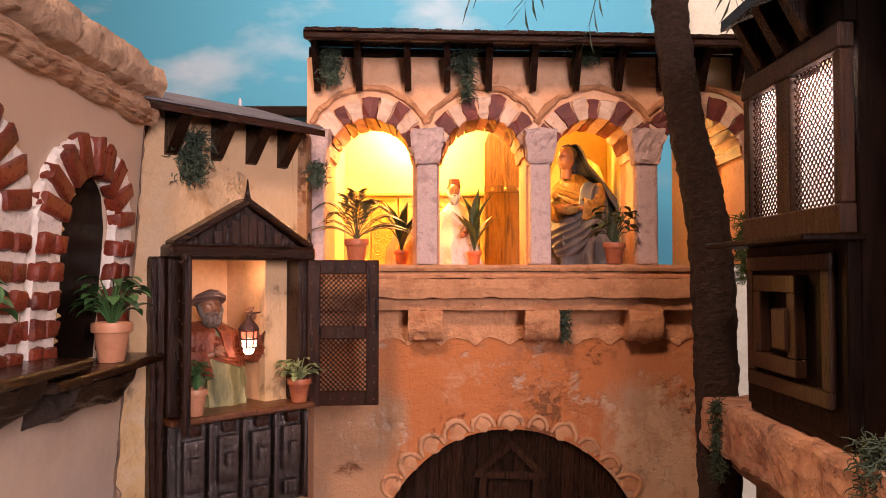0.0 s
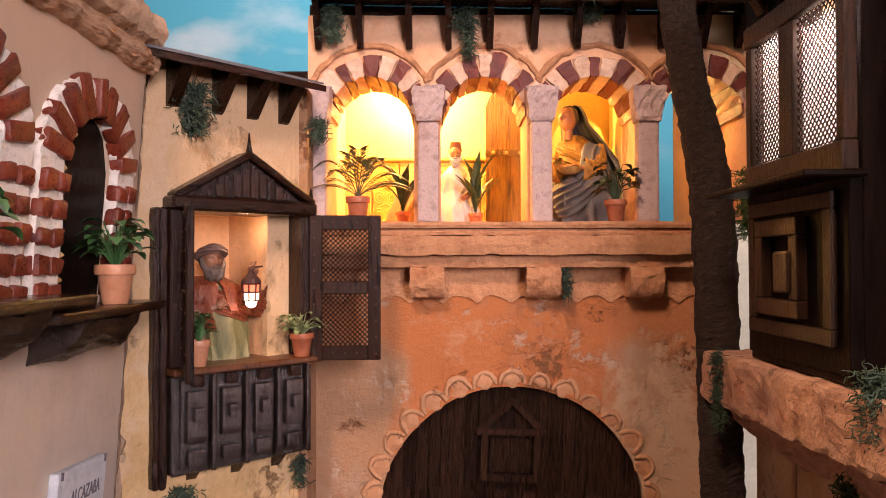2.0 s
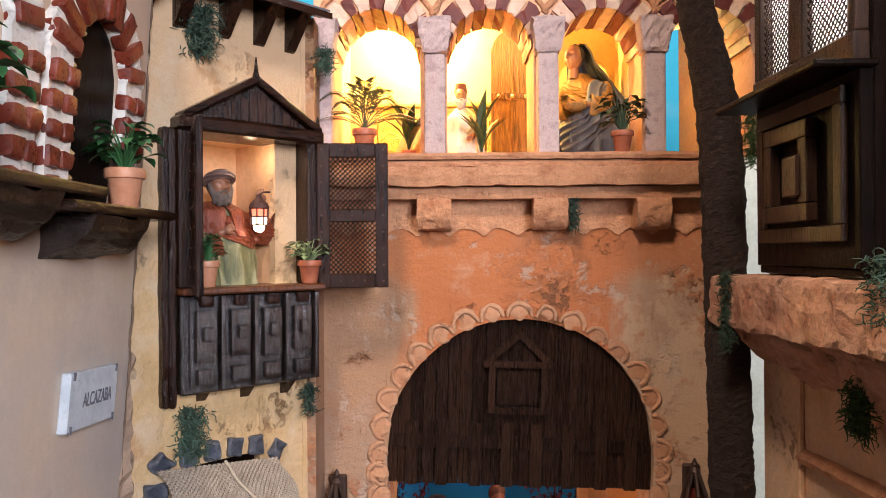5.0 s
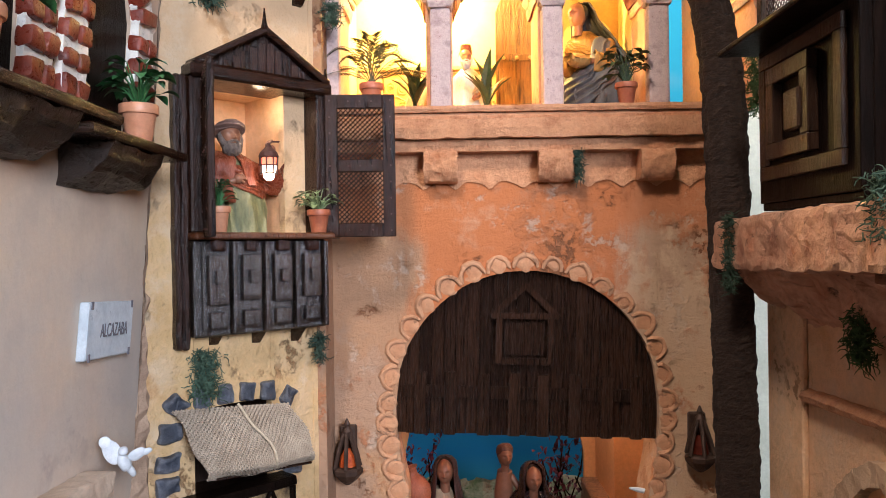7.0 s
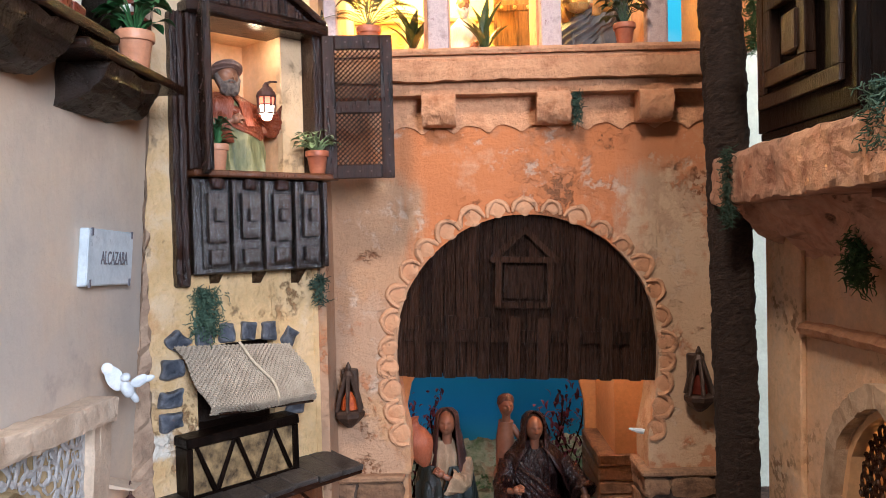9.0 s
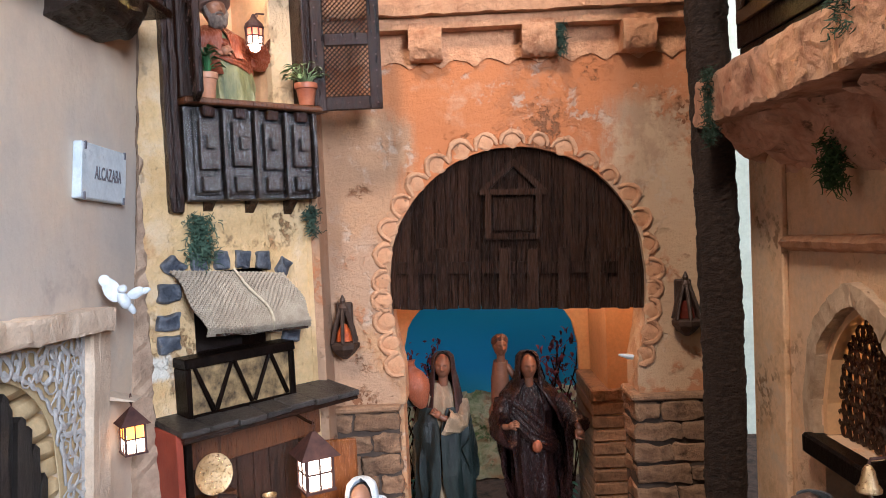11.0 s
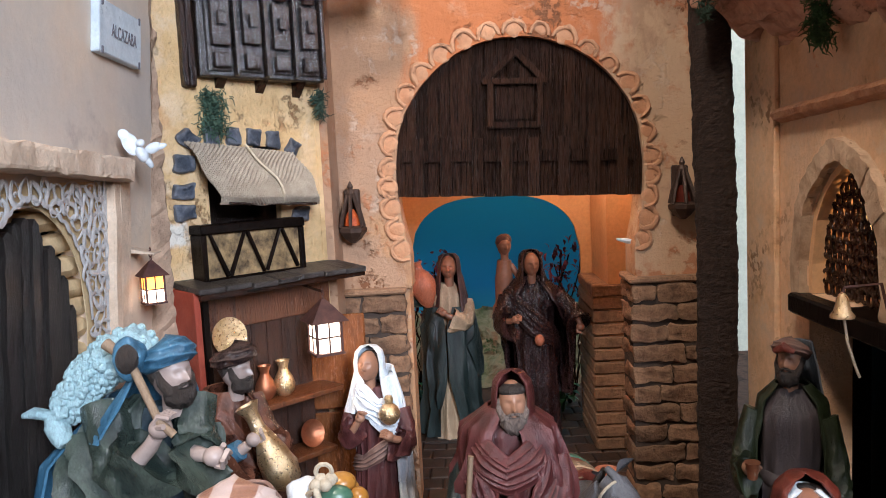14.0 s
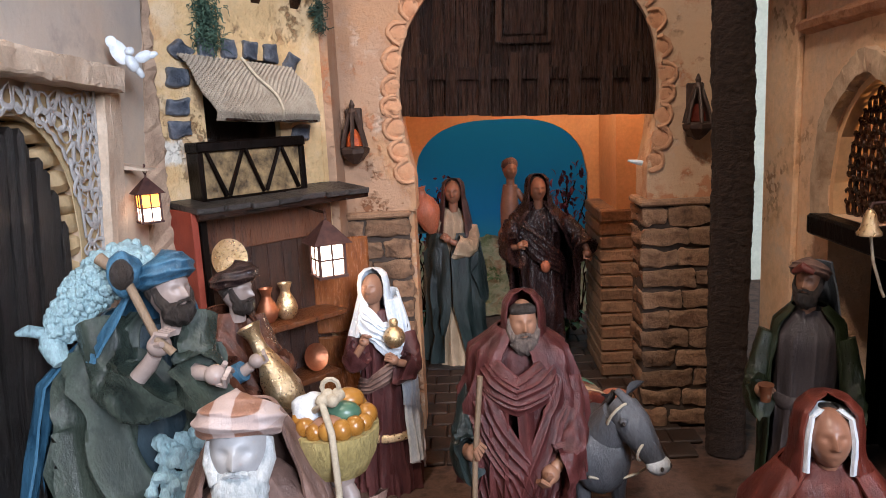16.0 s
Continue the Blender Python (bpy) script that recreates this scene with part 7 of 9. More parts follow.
REDP = surface("red_paint", [(0.24, 0.035, 0.018), (0.34, 0.06, 0.03)], 40, 0.6, 0.3)
build_stall()


# ---------------------------------------------------------------- garden strip behind the passage
def build_garden():
    bm = B()
    n = 40
    rows = []
    for j in range(9):
        z = 0.165 * j / 8
        rows.append([bm.verts.new((-0.35 + 0.85 * i / n, 1.90 - 0.18 * (1 - j / 8) + 0.03 * noise.noise(Vector((i * 0.35, j * 0.5, 2))), z + 0.014 * noise.noise(Vector((i * 0.5, j, 7))) * (j / 8))) for i in range(n + 1)])
    for a, b in zip(rows, rows[1:]):
        for i in range(n):
            bm.faces.new((a[i], a[i + 1], b[i + 1], b[i]))
    bmesh.ops.subdivide_edges(bm, edges=bm.edges[:], cuts=2, use_grid_fill=True)
    rough(bm, 0.014, 24)
    rough(bm, 0.006, 80)
    tagged(part("garden_bank", bm, GARDEN), "painted rocky bank with green and ochre patches", "rock bank", kind="structure")
    for at, sd in (((-0.115, 1.60, 0.0), 1), ((0.225, 1.56, 0.0), 2)):
        sh = thing("dried_branch", at, "dark red dried flower branch behind the figures", "branch", "dried branches")
        rnd = random.Random(sd)
        for k in range(9):
            bm = B()
            p = Vector(at)
            pts = [p]
            tgt = Vector((at[0] + rnd.gauss(0, 0.045), at[1] + rnd.gauss(0, 0.02), 0.26 + 0.09 * rnd.random()))
            for i in range(1, 9):
                pts.append(p + (tgt - p) * i / 8 + Vector((rnd.gauss(0, 0.006), 0, 0)) + Vector((0.02 * math.sin(i * 0.4) * (1 if k % 2 else -1), 0, 0)))
            tube(bm, pts, 0.0016, 5)
            part("twig", bm, WOOD, sh)
            bm = B()
            for i in range(26):
                q = pts[8 - int(i / 8)] + Vector((rnd.gauss(0, 0.011), rnd.gauss(0, 0.009), rnd.gauss(0, 0.014)))
                leaf_blade(bm, q, q + Vector((rnd.gauss(0, 0.008), rnd.gauss(0, 0.006), 0.010 + rnd.gauss(0, 0.006))), 0.006 + 0.004 * rnd.random())
            part("blossom", bm, FLOWER, sh)
    rnd = random.Random(5)
    for at, w in (((-0.10, 1.50, 0.0), 0.05), ((0.20, 1.50, 0.0), 0.04)):
        b = thing("low_shrub", at, "low green shrub in the garden behind the passage", "shrub", "garden shrubs")
        leafy(b, at, 60, w, 0.10, 0.016, LEAF, int(w * 100))


GARDEN = surface("painted_bank", [(0.10, 0.13, 0.05), (0.30, 0.27, 0.17), (0.26, 0.12, 0.06)], 20, 0.9, 0.6, 150, spots=((0.06, 0.11, 0.035), 22, 0.56))
build_garden()


# ---------------------------------------------------------------- far roof behind the ochre house
def build_far_house():
    h = thing("far_house", (-0.22, 1.45, 0.0), "small far house with a dark eave behind the roofs", "house")
    bm = B()
    box(bm, (-0.62, 1.40, 0.0), (-0.20, 1.60, 1.205))
    part("wall", bm, RWALL, h)
    bm = B()
    box(bm, (-0.64, 1.37, 1.226), (-0.19, 1.60, 1.246), bevel=0.002)
    part("roof", bm, WOODH, h)
    for x in (-0.30, -0.25):
        bm = B()
        box(bm, (x, 1.385, 1.198), (x + 0.012, 1.40, 1.226))
        part("bracket", bm, WOOD, h)
    bm = B()
    lathe(bm, [(0.003, 0), (0.003, 0.012), (0.001, 0.016)], (-0.375, 1.38, 1.246), 8)
    part("finial", bm, WHITE, h)


build_far_house()
bm = B()
box(bm, (-0.192, 0.985, 0.0), (-0.180, 1.0545, 1.125))
setting("wall_return", bm, FACADE, "peach plaster return beside the ochre house", category="wall")
bm = B()
box(bm, (-0.62, 0.86, 0.0), (-0.36, 0.875, 1.13))
setting("wall_rear_left", bm, YELLOW, "ochre plaster rear wall of the left houses", category="wall")


# ---------------------------------------------------------------- painted plaster figures, each one plain mesh
def cloth(name, a, b, rough_=0.50, sc=40, bump=0.35, metal=0.0, spots=None):
    hi = tuple(min(0.85, c * 1.5 + 0.010) for c in b)
    if bump <= 0.1:
        return surface(name, [a, b], sc, rough_ - 0.05, 0.10, 160, vary=0.08, distance=0.002)
    return surface(name, [a, b], sc, rough_ - 0.18, max(bump, 0.45), 300, metal=metal, vary=0.14, spots=spots, stretch=(1.6, 1.6, 0.6), distance=0.004, edge=(hi, 1.0), creases=1.5)


def checks(m, colour, scale):
    """Woven bands of a paler colour, crossing, over a cloth."""
    nt = m.node_tree
    n, link = nt.nodes, nt.links.new
    b = n["Principled BSDF"]
    last = b.inputs["Base Color"].links[0].from_socket
    tc = n.new("ShaderNodeTexCoord")
    for axis in ("X", "Z"):
        w = n.new("ShaderNodeTexWave")
        w.bands_direction = axis
        w.inputs["Scale"].default_value, w.inputs["Distortion"].default_value = scale * (1.0 if axis == "X" else 1.3), 0.6
        link(tc.outputs["Object"], w.inputs["Vector"])
        r = n.new("ShaderNodeMapRange")
        r.inputs["From Min"].default_value, r.inputs["From Max"].default_value, r.inputs["To Max"].default_value = 0.46, 0.54, 0.62
        link(w.outputs["Fac"], r.inputs["Value"])
        mx = n.new("ShaderNodeMix")
        mx.data_type = "RGBA"
        link(r.outputs[0], mx.inputs["Factor"])
        link(last, mx.inputs["A"])
        mx.inputs["B"].default_value = (*colour, 1)
        last = mx.outputs["Result"]
    link(last, b.inputs["Base Color"])
    return m


SKIN = cloth("painted_skin", (0.26, 0.125, 0.075), (0.36, 0.19, 0.12), 0.45, 30, 0.1)
# pale skin copy that carries the window's cool light in its colour
SKINC = cloth("cool_lit_pale_skin", (0.33, 0.32, 0.33), (0.43, 0.425, 0.43), 0.45, 30, 0.1)
SKIND = cloth("painted_dark_skin", (0.20, 0.085, 0.050), (0.29, 0.135, 0.080), 0.45, 30, 0.1)
SKINP = cloth("painted_pale_skin", (0.30, 0.225, 0.195), (0.40, 0.315, 0.285), 0.45, 30, 0.1)
HAIR = cloth("painted_dark_hair", (0.012, 0.009, 0.008), (0.035, 0.025, 0.020), 0.6, 200, 0.8)
GREYB = cloth("painted_grey_beard", (0.06, 0.045, 0.04), (0.16, 0.12, 0.10), 0.6, 200, 0.8)
WHITEB = cloth("painted_white_beard", (0.46, 0.52, 0.54), (0.70, 0.75, 0.77), 0.6, 200, 0.8)
GREEN = cloth("olive_green_robe", (0.007, 0.014, 0.014), (0.044, 0.058, 0.046), 0.40, 12)
NAVY = cloth("blue_green_tunic", (0.0108, 0.0252, 0.0360), (0.0360, 0.0600, 0.0760), 0.5, 22)
BLUE = cloth("blue_turban_cloth", (0.014, 0.055, 0.105), (0.055, 0.15, 0.24), 0.5, 60, spots=((0.22, 0.34, 0.42), 160, 0.63))
# white fleece with the cool window light put into its colour
FLEECE = cloth("blue_lit_white_fleece", (0.16, 0.29, 0.38), (0.40, 0.56, 0.66), 0.7, 90, 0.9)
RUST = cloth("rust_brown_robe", (0.030, 0.010, 0.007), (0.125, 0.045, 0.024), 0.42, 20)
STRIPE = cloth("striped_dark_turban", (0.012, 0.008, 0.010), (0.055, 0.030, 0.024), 0.38, 70, spots=((0.26, 0.20, 0.10), 120, 0.66))
WHITEC = cloth("white_blue_veil", (0.52, 0.60, 0.70), (0.74, 0.79, 0.84), 0.55, 26)
MAROON = cloth("maroon_dress", (0.0396, 0.0115, 0.0130), (0.0960, 0.0304, 0.0288), 0.5, 26)
PURPLE = cloth("mauve_robe", (0.038, 0.0075, 0.0075), (0.108, 0.028, 0.026), 0.5, 30, spots=((0.32, 0.17, 0.15), 70, 0.66))
TEAL = cloth("dark_teal_mantle", (0.005, 0.010, 0.010), (0.017, 0.028, 0.027), 0.5, 22)
CREAM = cloth("cream_tunic", (0.28, 0.19, 0.11), (0.42, 0.30, 0.19), 0.6, 26)
BLACKC = cloth("black_brown_robe", (0.007, 0.003, 0.003), (0.028, 0.010, 0.010), 0.45, 24)
PLAID = checks(cloth("checked_turban", (0.26, 0.12, 0.075), (0.36, 0.19, 0.13), 0.6, 18), (0.60, 0.50, 0.48), 13.0)
OLIVE = cloth("dark_green_coat", (0.005, 0.009, 0.003), (0.017, 0.024, 0.009), 0.5, 24)
LILAC = cloth("grey_lilac_tunic", (0.030, 0.023, 0.025), (0.068, 0.054, 0.055), 0.6, 26)
REDC = cloth("red_hood_cloth", (0.060, 0.009, 0.006), (0.125, 0.022, 0.012), 0.5, 26)
MIDBLUE = cloth("slate_blue_mantle", (0.0432, 0.0540, 0.0720), (0.1040, 0.1200, 0.1440), 0.5, 24, spots=((0.40, 0.27, 0.10), 34, 0.66))
PINKT = cloth("pinkish_brown_cloth", (0.110, 0.062, 0.050), (0.21, 0.125, 0.100), 0.6, 30)
DONKEY = cloth("grey_donkey_paint", (0.030, 0.030, 0.033), (0.090, 0.090, 0.098), 0.5, 30, 0.5)
DONKEYP = cloth("pale_donkey_muzzle", (0.40, 0.42, 0.44), (0.56, 0.58, 0.60), 0.5, 40)
WICKER = cloth("yellow_wicker", (0.24, 0.17, 0.05), (0.46, 0.36, 0.14), 0.7, 120, 0.9)
FRUIT = cloth("amber_fruit", (0.26, 0.10, 0.014), (0.40, 0.19, 0.035), 0.35, 40, 0.1)
MELON = cloth("green_fruit", (0.04, 0.11, 0.07), (0.09, 0.17, 0.11), 0.4, 40, 0.1)
CLAY = cloth("red_clay_jar", (0.22, 0.055, 0.026), (0.32, 0.10, 0.05), 0.5, 40)
STICK = cloth("wooden_staff", (0.12, 0.075, 0.045), (0.22, 0.15, 0.095), 0.6, 60)


def pleat(a, z, folds, seed, twist):
    """Depth of the folds of hanging cloth round a figure: uneven ridges, small creases between."""
    c, d = math.cos(a), math.sin(a)
    warp = 1.7 * noise.noise(Vector((c * 1.5, d * 1.5, z * 10 + seed))) + 0.5 * noise.noise(Vector((c * 5, d * 5, z * 26 + seed)))
    w1 = (1 - abs(math.sin(folds * a / 2 + seed + twist + warp))) ** 1.3
    w2 = 1 - abs(math.sin(folds * 1.27 * a + seed * 2 + warp * 1.6 - twist))
    k = 0.65 + 0.7 * noise.noise(Vector((c * 2 + seed, d * 2, z * 6)))
    return k * (w1 - 0.38) + 0.30 * (w2 - 0.36) + 0.28 * noise.noise(Vector((c * 4, d * 4, z * 45 + seed)))


class Figure:
    """Gathers the forms of one figure into a single mesh; its own coordinates face -y and stand on z = 0."""

    def __init__(self, at, turn, size=1.0):
        self.bm, self.mats = B(), []
        self.M = Matrix.Translation(at) @ Matrix.Rotation(radians(turn), 4, "Z") @ Matrix.Scale(size, 4)
        self.back = self.M.inverted()

    def w(self, *p):
        """A place in the world, in the figure's own coordinates."""
        return self.back @ Vector(p)

    def add(self, mat, make, *args, **kw):
        if mat not in self.mats:
            self.mats.append(mat)
        k = len(self.bm.faces)
        v = make(self.bm, *args, **kw)
        self.bm.faces.ensure_lookup_table()
        for f in self.bm.faces[k:]:
            f.material_index = self.mats.index(mat)
        return v

    def robe(self, mat, rings, folds=9, amp=0.10, seed=0.0, n=64, twist=2.0):
        """rings: (z, half-width, half-depth, x, y) from the hem up; folds deepen towards the hem."""
        z0, z1 = rings[0][0], rings[-1][0]

        def make(bm):
            fine = []
            for (a, b) in zip(rings, rings[1:]):
                for i in range(5):
                    fine.append([p + (q - p) * i / 5 for p, q in zip(a, b)])
            fine.append(list(rings[-1]))
            made = []
            for z, rx, ry, cx, cy in fine:
                k = 1 - (z - z0) / (z1 - z0)
                row = []
                for i in range(n):
                    a = 2 * math.pi * i / n
                    f = 1 + amp * (0.3 + 0.9 * k) * pleat(a, z, folds, seed, twist * k) * 1.3
                    row.append(bm.verts.new((cx + rx * f * math.cos(a), cy + ry * f * math.sin(a), z)))
                made.append(row)
            for a, b in zip(made, made[1:]):
                for i in range(n):
                    bm.faces.new((a[i], a[(i + 1) % n], b[(i + 1) % n], b[i]))
            bm.faces.new(made[0][::-1])
            bm.faces.new(made[-1])
        return self.add(mat, make)

    def drape(self, mat, rings, gap, folds=10, amp=0.07, seed=0.0, n=56, thick=0.0022):
        """A mantle open at the front. rings: (z, half-width, half-depth, x, y) from the top down; gap: opening in degrees, one for each ring."""
        def make(bm):
            made = []
            fine, gaps = [], []
            for j, (a, b) in enumerate(zip(rings, rings[1:])):
                for i in range(4):
                    fine.append([p + (q - p) * i / 4 for p, q in zip(a, b)])
                    gaps.append(gap[j] + (gap[j + 1] - gap[j]) * i / 4)
            fine.append(list(rings[-1]))
            gaps.append(gap[-1])
            for j, ((z, rx, ry, cx, cy), g) in enumerate(zip(fine, gaps)):
                t = j / (len(fine) - 1)
                row = []
                for i in range(n + 1):
                    a = radians(-90 + g / 2 + (360 - g) * i / n)
                    f = 1 + amp * (0.22 + t) * pleat(a, z, folds, seed, 1.5 * t)
                    row.append(bm.verts.new((cx + rx * f * math.cos(a), cy + ry * f * math.sin(a), z)))
                made.append(row)
            inner = []
            for (z, rx, ry, cx, cy), row in zip(fine, made):
                inner.append([bm.verts.new((q.co.x - (q.co.x - cx) * thick / max(rx, 0.004), q.co.y - (q.co.y - cy) * thick / max(ry, 0.004), z - thick * 0.3)) for q in row])
            for a, b, c, d in zip(made, made[1:], inner, inner[1:]):
                for i in range(n):
                    bm.faces.new((a[i], b[i], b[i + 1], a[i + 1]))
                    bm.faces.new((c[i], c[i + 1], d[i + 1], d[i]))
                bm.faces.new((a[0], c[0], d[0], b[0]))
                bm.faces.new((a[n], b[n], d[n], c[n]))
            for i in range(n):
                bm.faces.new((made[-1][i], inner[-1][i], inner[-1][i + 1], made[-1][i + 1]))
                bm.faces.new((made[0][i], made[0][i + 1], inner[0][i + 1], inner[0][i]))
        return self.add(mat, make)

    def head(self, skin, at, r, turn=0.0, nod=0.0, beard=None, long=0.0, hair=None):
        """A plain head: brow, nose and chin are modelled in its one form; beard and hair are lumps on it."""
        x, y, z = at
        H = Matrix.Translation(at) @ Matrix.Rotation(radians(turn), 4, "Z") @ Matrix.Rotation(radians(nod), 4, "X")

        def make(bm):
            v = ball(bm, 72, 52)
            for w in v:
                p = w.co.copy()
                c = Vector((p.x * r * 0.80, p.y * r * 0.95, p.z * r * 1.16))
                if p.y < 0:
                    c.x *= 1 - 0.20 * max(0, -p.z) ** 1.5
                    for sx in (-1, 1):
                        c.y += r * 0.10 * math.exp(-(((p.x - 0.36 * sx) / 0.20) ** 2 + ((p.z - 0.07) / 0.12) ** 2))
                    c.y -= r * 0.05 * math.exp(-((p.z - 0.25) / 0.09) ** 2) * max(0, 1 - abs(p.x))
                    long_nose = min(1, max(0, (0.22 - p.z) / 0.42)) * min(1, max(0, (p.z + 0.36) / 0.12))
                    c.y -= r * 0.30 * long_nose * math.exp(-(p.x / (0.15 + 0.12 * max(0, -p.z))) ** 2)
                    c.y -= r * 0.05 * math.exp(-((p.x / 0.26) ** 2 + ((p.z + 0.52) / 0.09) ** 2))
                    c.y -= r * 0.08 * math.exp(-((p.x / 0.26) ** 2 + ((p.z + 0.84) / 0.14) ** 2))
                w.co = H @ c
        self.add(skin, make)
        self.add(skin, tube, [(x, y + r * 0.1, z - r * 1.9), (x, y + r * 0.05, z - r * 0.7)], r * 0.48, 10)
        if beard:
            def b(bm):
                v = ball(bm, 28, 20)
                for w in v:
                    p = w.co
                    c = Vector((p.x * r * 0.74, p.y * r * 0.62 - r * 0.42, p.z * r * (0.62 + long) - r * (0.86 + long * 0.75)))
                    c *= 1 + 0.10 * noise.noise(Vector((c.x, c.y, c.z * 0.4)) * 320)
                    if c.z > -r * 0.62 and abs(c.x) < r * 0.34:
                        c.y = max(c.y, -r * 0.80)
                    w.co = H @ c
            self.add(beard, b)
            for sx in (-1, 1):
                self.add(beard, tube, [H @ Vector((sx * r * 0.74, -r * 0.10, r * 0.25)), H @ Vector((sx * r * 0.74, -r * 0.28, -r * 0.25)), H @ Vector((sx * r * 0.52, -r * 0.52, -r * 0.78))], [r * 0.16, r * 0.24, r * 0.26], 8)
                self.add(beard, tube, [H @ Vector((0, -r * 0.97, -r * 0.42)), H @ Vector((sx * r * 0.22, -r * 0.90, -r * 0.46)), H @ Vector((sx * r * 0.42, -r * 0.70, -r * 0.62))], [r * 0.07, r * 0.10, r * 0.06], 6)
        if hair:
            self.add(hair, blob, (0, r * 0.32, r * 0.26), (r * 0.88, r * 0.80, r * 1.0), 20, 0.05, 200, M=H)
        return H

    def turban(self, mat, H, r, tall=1.0, tails=True):
        def make(bm):
            n = 56
            prof = [(0.80, 0.22), (1.02, 0.26), (1.20, 0.46), (1.24, 0.70), (1.10, 0.96), (0.82, 1.14), (0.42, 1.25), (0.05, 1.28)]
            fine = []
            for a, b in zip(prof, prof[1:]):
                for i in range(6):
                    fine.append((a[0] + (b[0] - a[0]) * i / 6, a[1] + (b[1] - a[1]) * i / 6))
            rings = []
            for q, z in fine:
                ring = []
                for k in range(n):
                    a = 2 * math.pi * k / n
                    w = 0.10 * (1 - abs(math.sin(z * 9 + a * 1.0 + 0.8 * noise.noise(Vector((math.cos(a) * 2, math.sin(a) * 2, z * 2)))))) - 0.06
                    ring.append(bm.verts.new(H @ Vector((r * (q + w) * 0.95 * math.cos(a), r * (q + w) * math.sin(a) + r * 0.06, r * (0.22 + (z - 0.22) * tall) - r * 0.26 * math.sin(a)))))
                rings.append(ring)
            for a, b in zip(rings, rings[1:]):
                for k in range(n):
                    bm.faces.new((a[k], a[(k + 1) % n], b[(k + 1) % n], b[k]))
            bm.faces.new(rings[-1])
            bm.faces.new(rings[0][::-1])
        self.add(mat, make)

    def hood(self, mat, at, r, low, back=0.5, seed=0.0):
        """A hood round the face that falls to the shoulders."""
        x, y, z = at
        self.drape(mat, [(z + r * 1.42, r * 0.10, r * 0.10, x, y + r * 0.15), (z + r * 1.34, r * 0.70, r * 0.75, x, y + r * 0.12), (z + r * 0.95, r * 1.08, r * 1.12, x, y + r * 0.10),
                         (z + r * 0.30, r * 1.20, r * 1.22, x, y + r * 0.12), (z - r * 0.5, r * 1.22, r * 1.22, x, y + r * 0.15), (z - r * 1.3, r * 1.45, r * 1.25, x, y + r * 0.1), (low, r * 2.1, r * 1.5, x, y + r * 0.2)],
                   [60, 84, 92, 96, 92, 80, 70], 8, 0.10, seed, 48, r * 0.10)

    def arm(self, sleeve, skin, pts, r=0.012, hand=0.0075, cuff=1.25):
        """Shoulder, elbow, wrist, hand; the sleeve widens to the cuff."""
        s, e, w, h = (Vector(p) for p in pts)
        end = w - (w - e) * 0.10

        def cloth_sleeve(bm):
            m, n, rows = 20, 28, []
            for j in range(m + 1):
                t = j / m
                c = s * (1 - t) ** 2 + (e * 1.5 - (s + end) * 0.25) * 2 * t * (1 - t) + end * t * t
                g = ((e * 1.5 - (s + end) * 0.25 - s) * (1 - t) + (end - e * 1.5 + (s + end) * 0.25) * t).normalized()
                u = g.cross(Vector((0, 0, 1)))
                u = u.normalized() if u.length > 0.05 else Vector((1, 0, 0))
                v = u.cross(g)
                q = r * (1.20 - 0.20 * math.sin(math.pi * t) + (cuff - 0.95) * t * t)
                row = []
                for i in range(n):
                    a = 2 * math.pi * i / n
                    k = noise.noise(Vector((math.cos(a) * 1.4, math.sin(a) * 1.4, t * 3 + s.x * 90)))
                    ridge = 1 - abs(math.sin(2.5 * a + 5.0 * t + 2.4 * k + s.x * 50))
                    crush = (1 - abs(math.sin(15 * t + 1.5 * math.sin(a) + 2 * k))) * math.exp(-((t - 0.5) / 0.24) ** 2)
                    f = 0.90 + 0.26 * ridge * (0.35 + t) + 0.20 * crush
                    p = c + (u * math.cos(a) + v * math.sin(a)) * q * f
                    p.z -= r * 0.9 * t ** 2.2 * max(0, -math.sin(a))
                    row.append(bm.verts.new(p))
                rows.append(row)
            rows.append([bm.verts.new(end - (end - e) * 0.25 + (x.co - end) * 0.72) for x in rows[-1]])
            for a, b in zip(rows, rows[1:]):
                for i in range(n):
                    bm.faces.new((a[i], a[(i + 1) % n], b[(i + 1) % n], b[i]))
            bm.faces.new(rows[0][::-1])
            bm.faces.new(rows[-1])
        self.add(sleeve, cloth_sleeve)
        self.add(skin, tube, [e, w, w + (h - w) * 0.4], [hand * 0.75, hand * 0.66, hand * 0.6], 8)
        d = (h - w).normalized()
        side = d.orthogonal().normalized()
        up = d.cross(side)
        self.add(skin, blob, h - d * hand * 0.3, (hand * 0.95, hand * 0.95, hand * 0.85), 12)
        for k in range(4):
            o = side * hand * (k - 1.5) * 0.42 + up * hand * 0.35
            self.add(skin, tube, [h + o, h + o * 1.1 + d * hand * 0.8, h + o * 0.7 + d * hand * 1.1 - up * hand * 0.7], hand * 0.23, 6)
        self.add(skin, tube, [h - side * hand * 0.7, h - side * hand * 0.9 + d * hand * 0.5 - up * hand * 0.5], hand * 0.25, 6)

    def swathe(self, mat, rings, path, width, ridges=5, lift=1.06, seed=0.0):
        """Folds of cloth drawn across a figure along a line of (angle, height); rings as for a robe."""
        def at(a, z):
            for p, q in zip(rings, rings[1:]):
                if min(p[0], q[0]) <= z <= max(p[0], q[0]):
                    k = (z - p[0]) / (q[0] - p[0])
                    o = [x + (y - x) * k for x, y in zip(p, q)]
                    break
            else:
                o = min(rings, key=lambda w: abs(w[0] - z))
            return Vector((o[3] + o[1] * lift * math.cos(a), o[4] + o[2] * lift * math.sin(a), z))
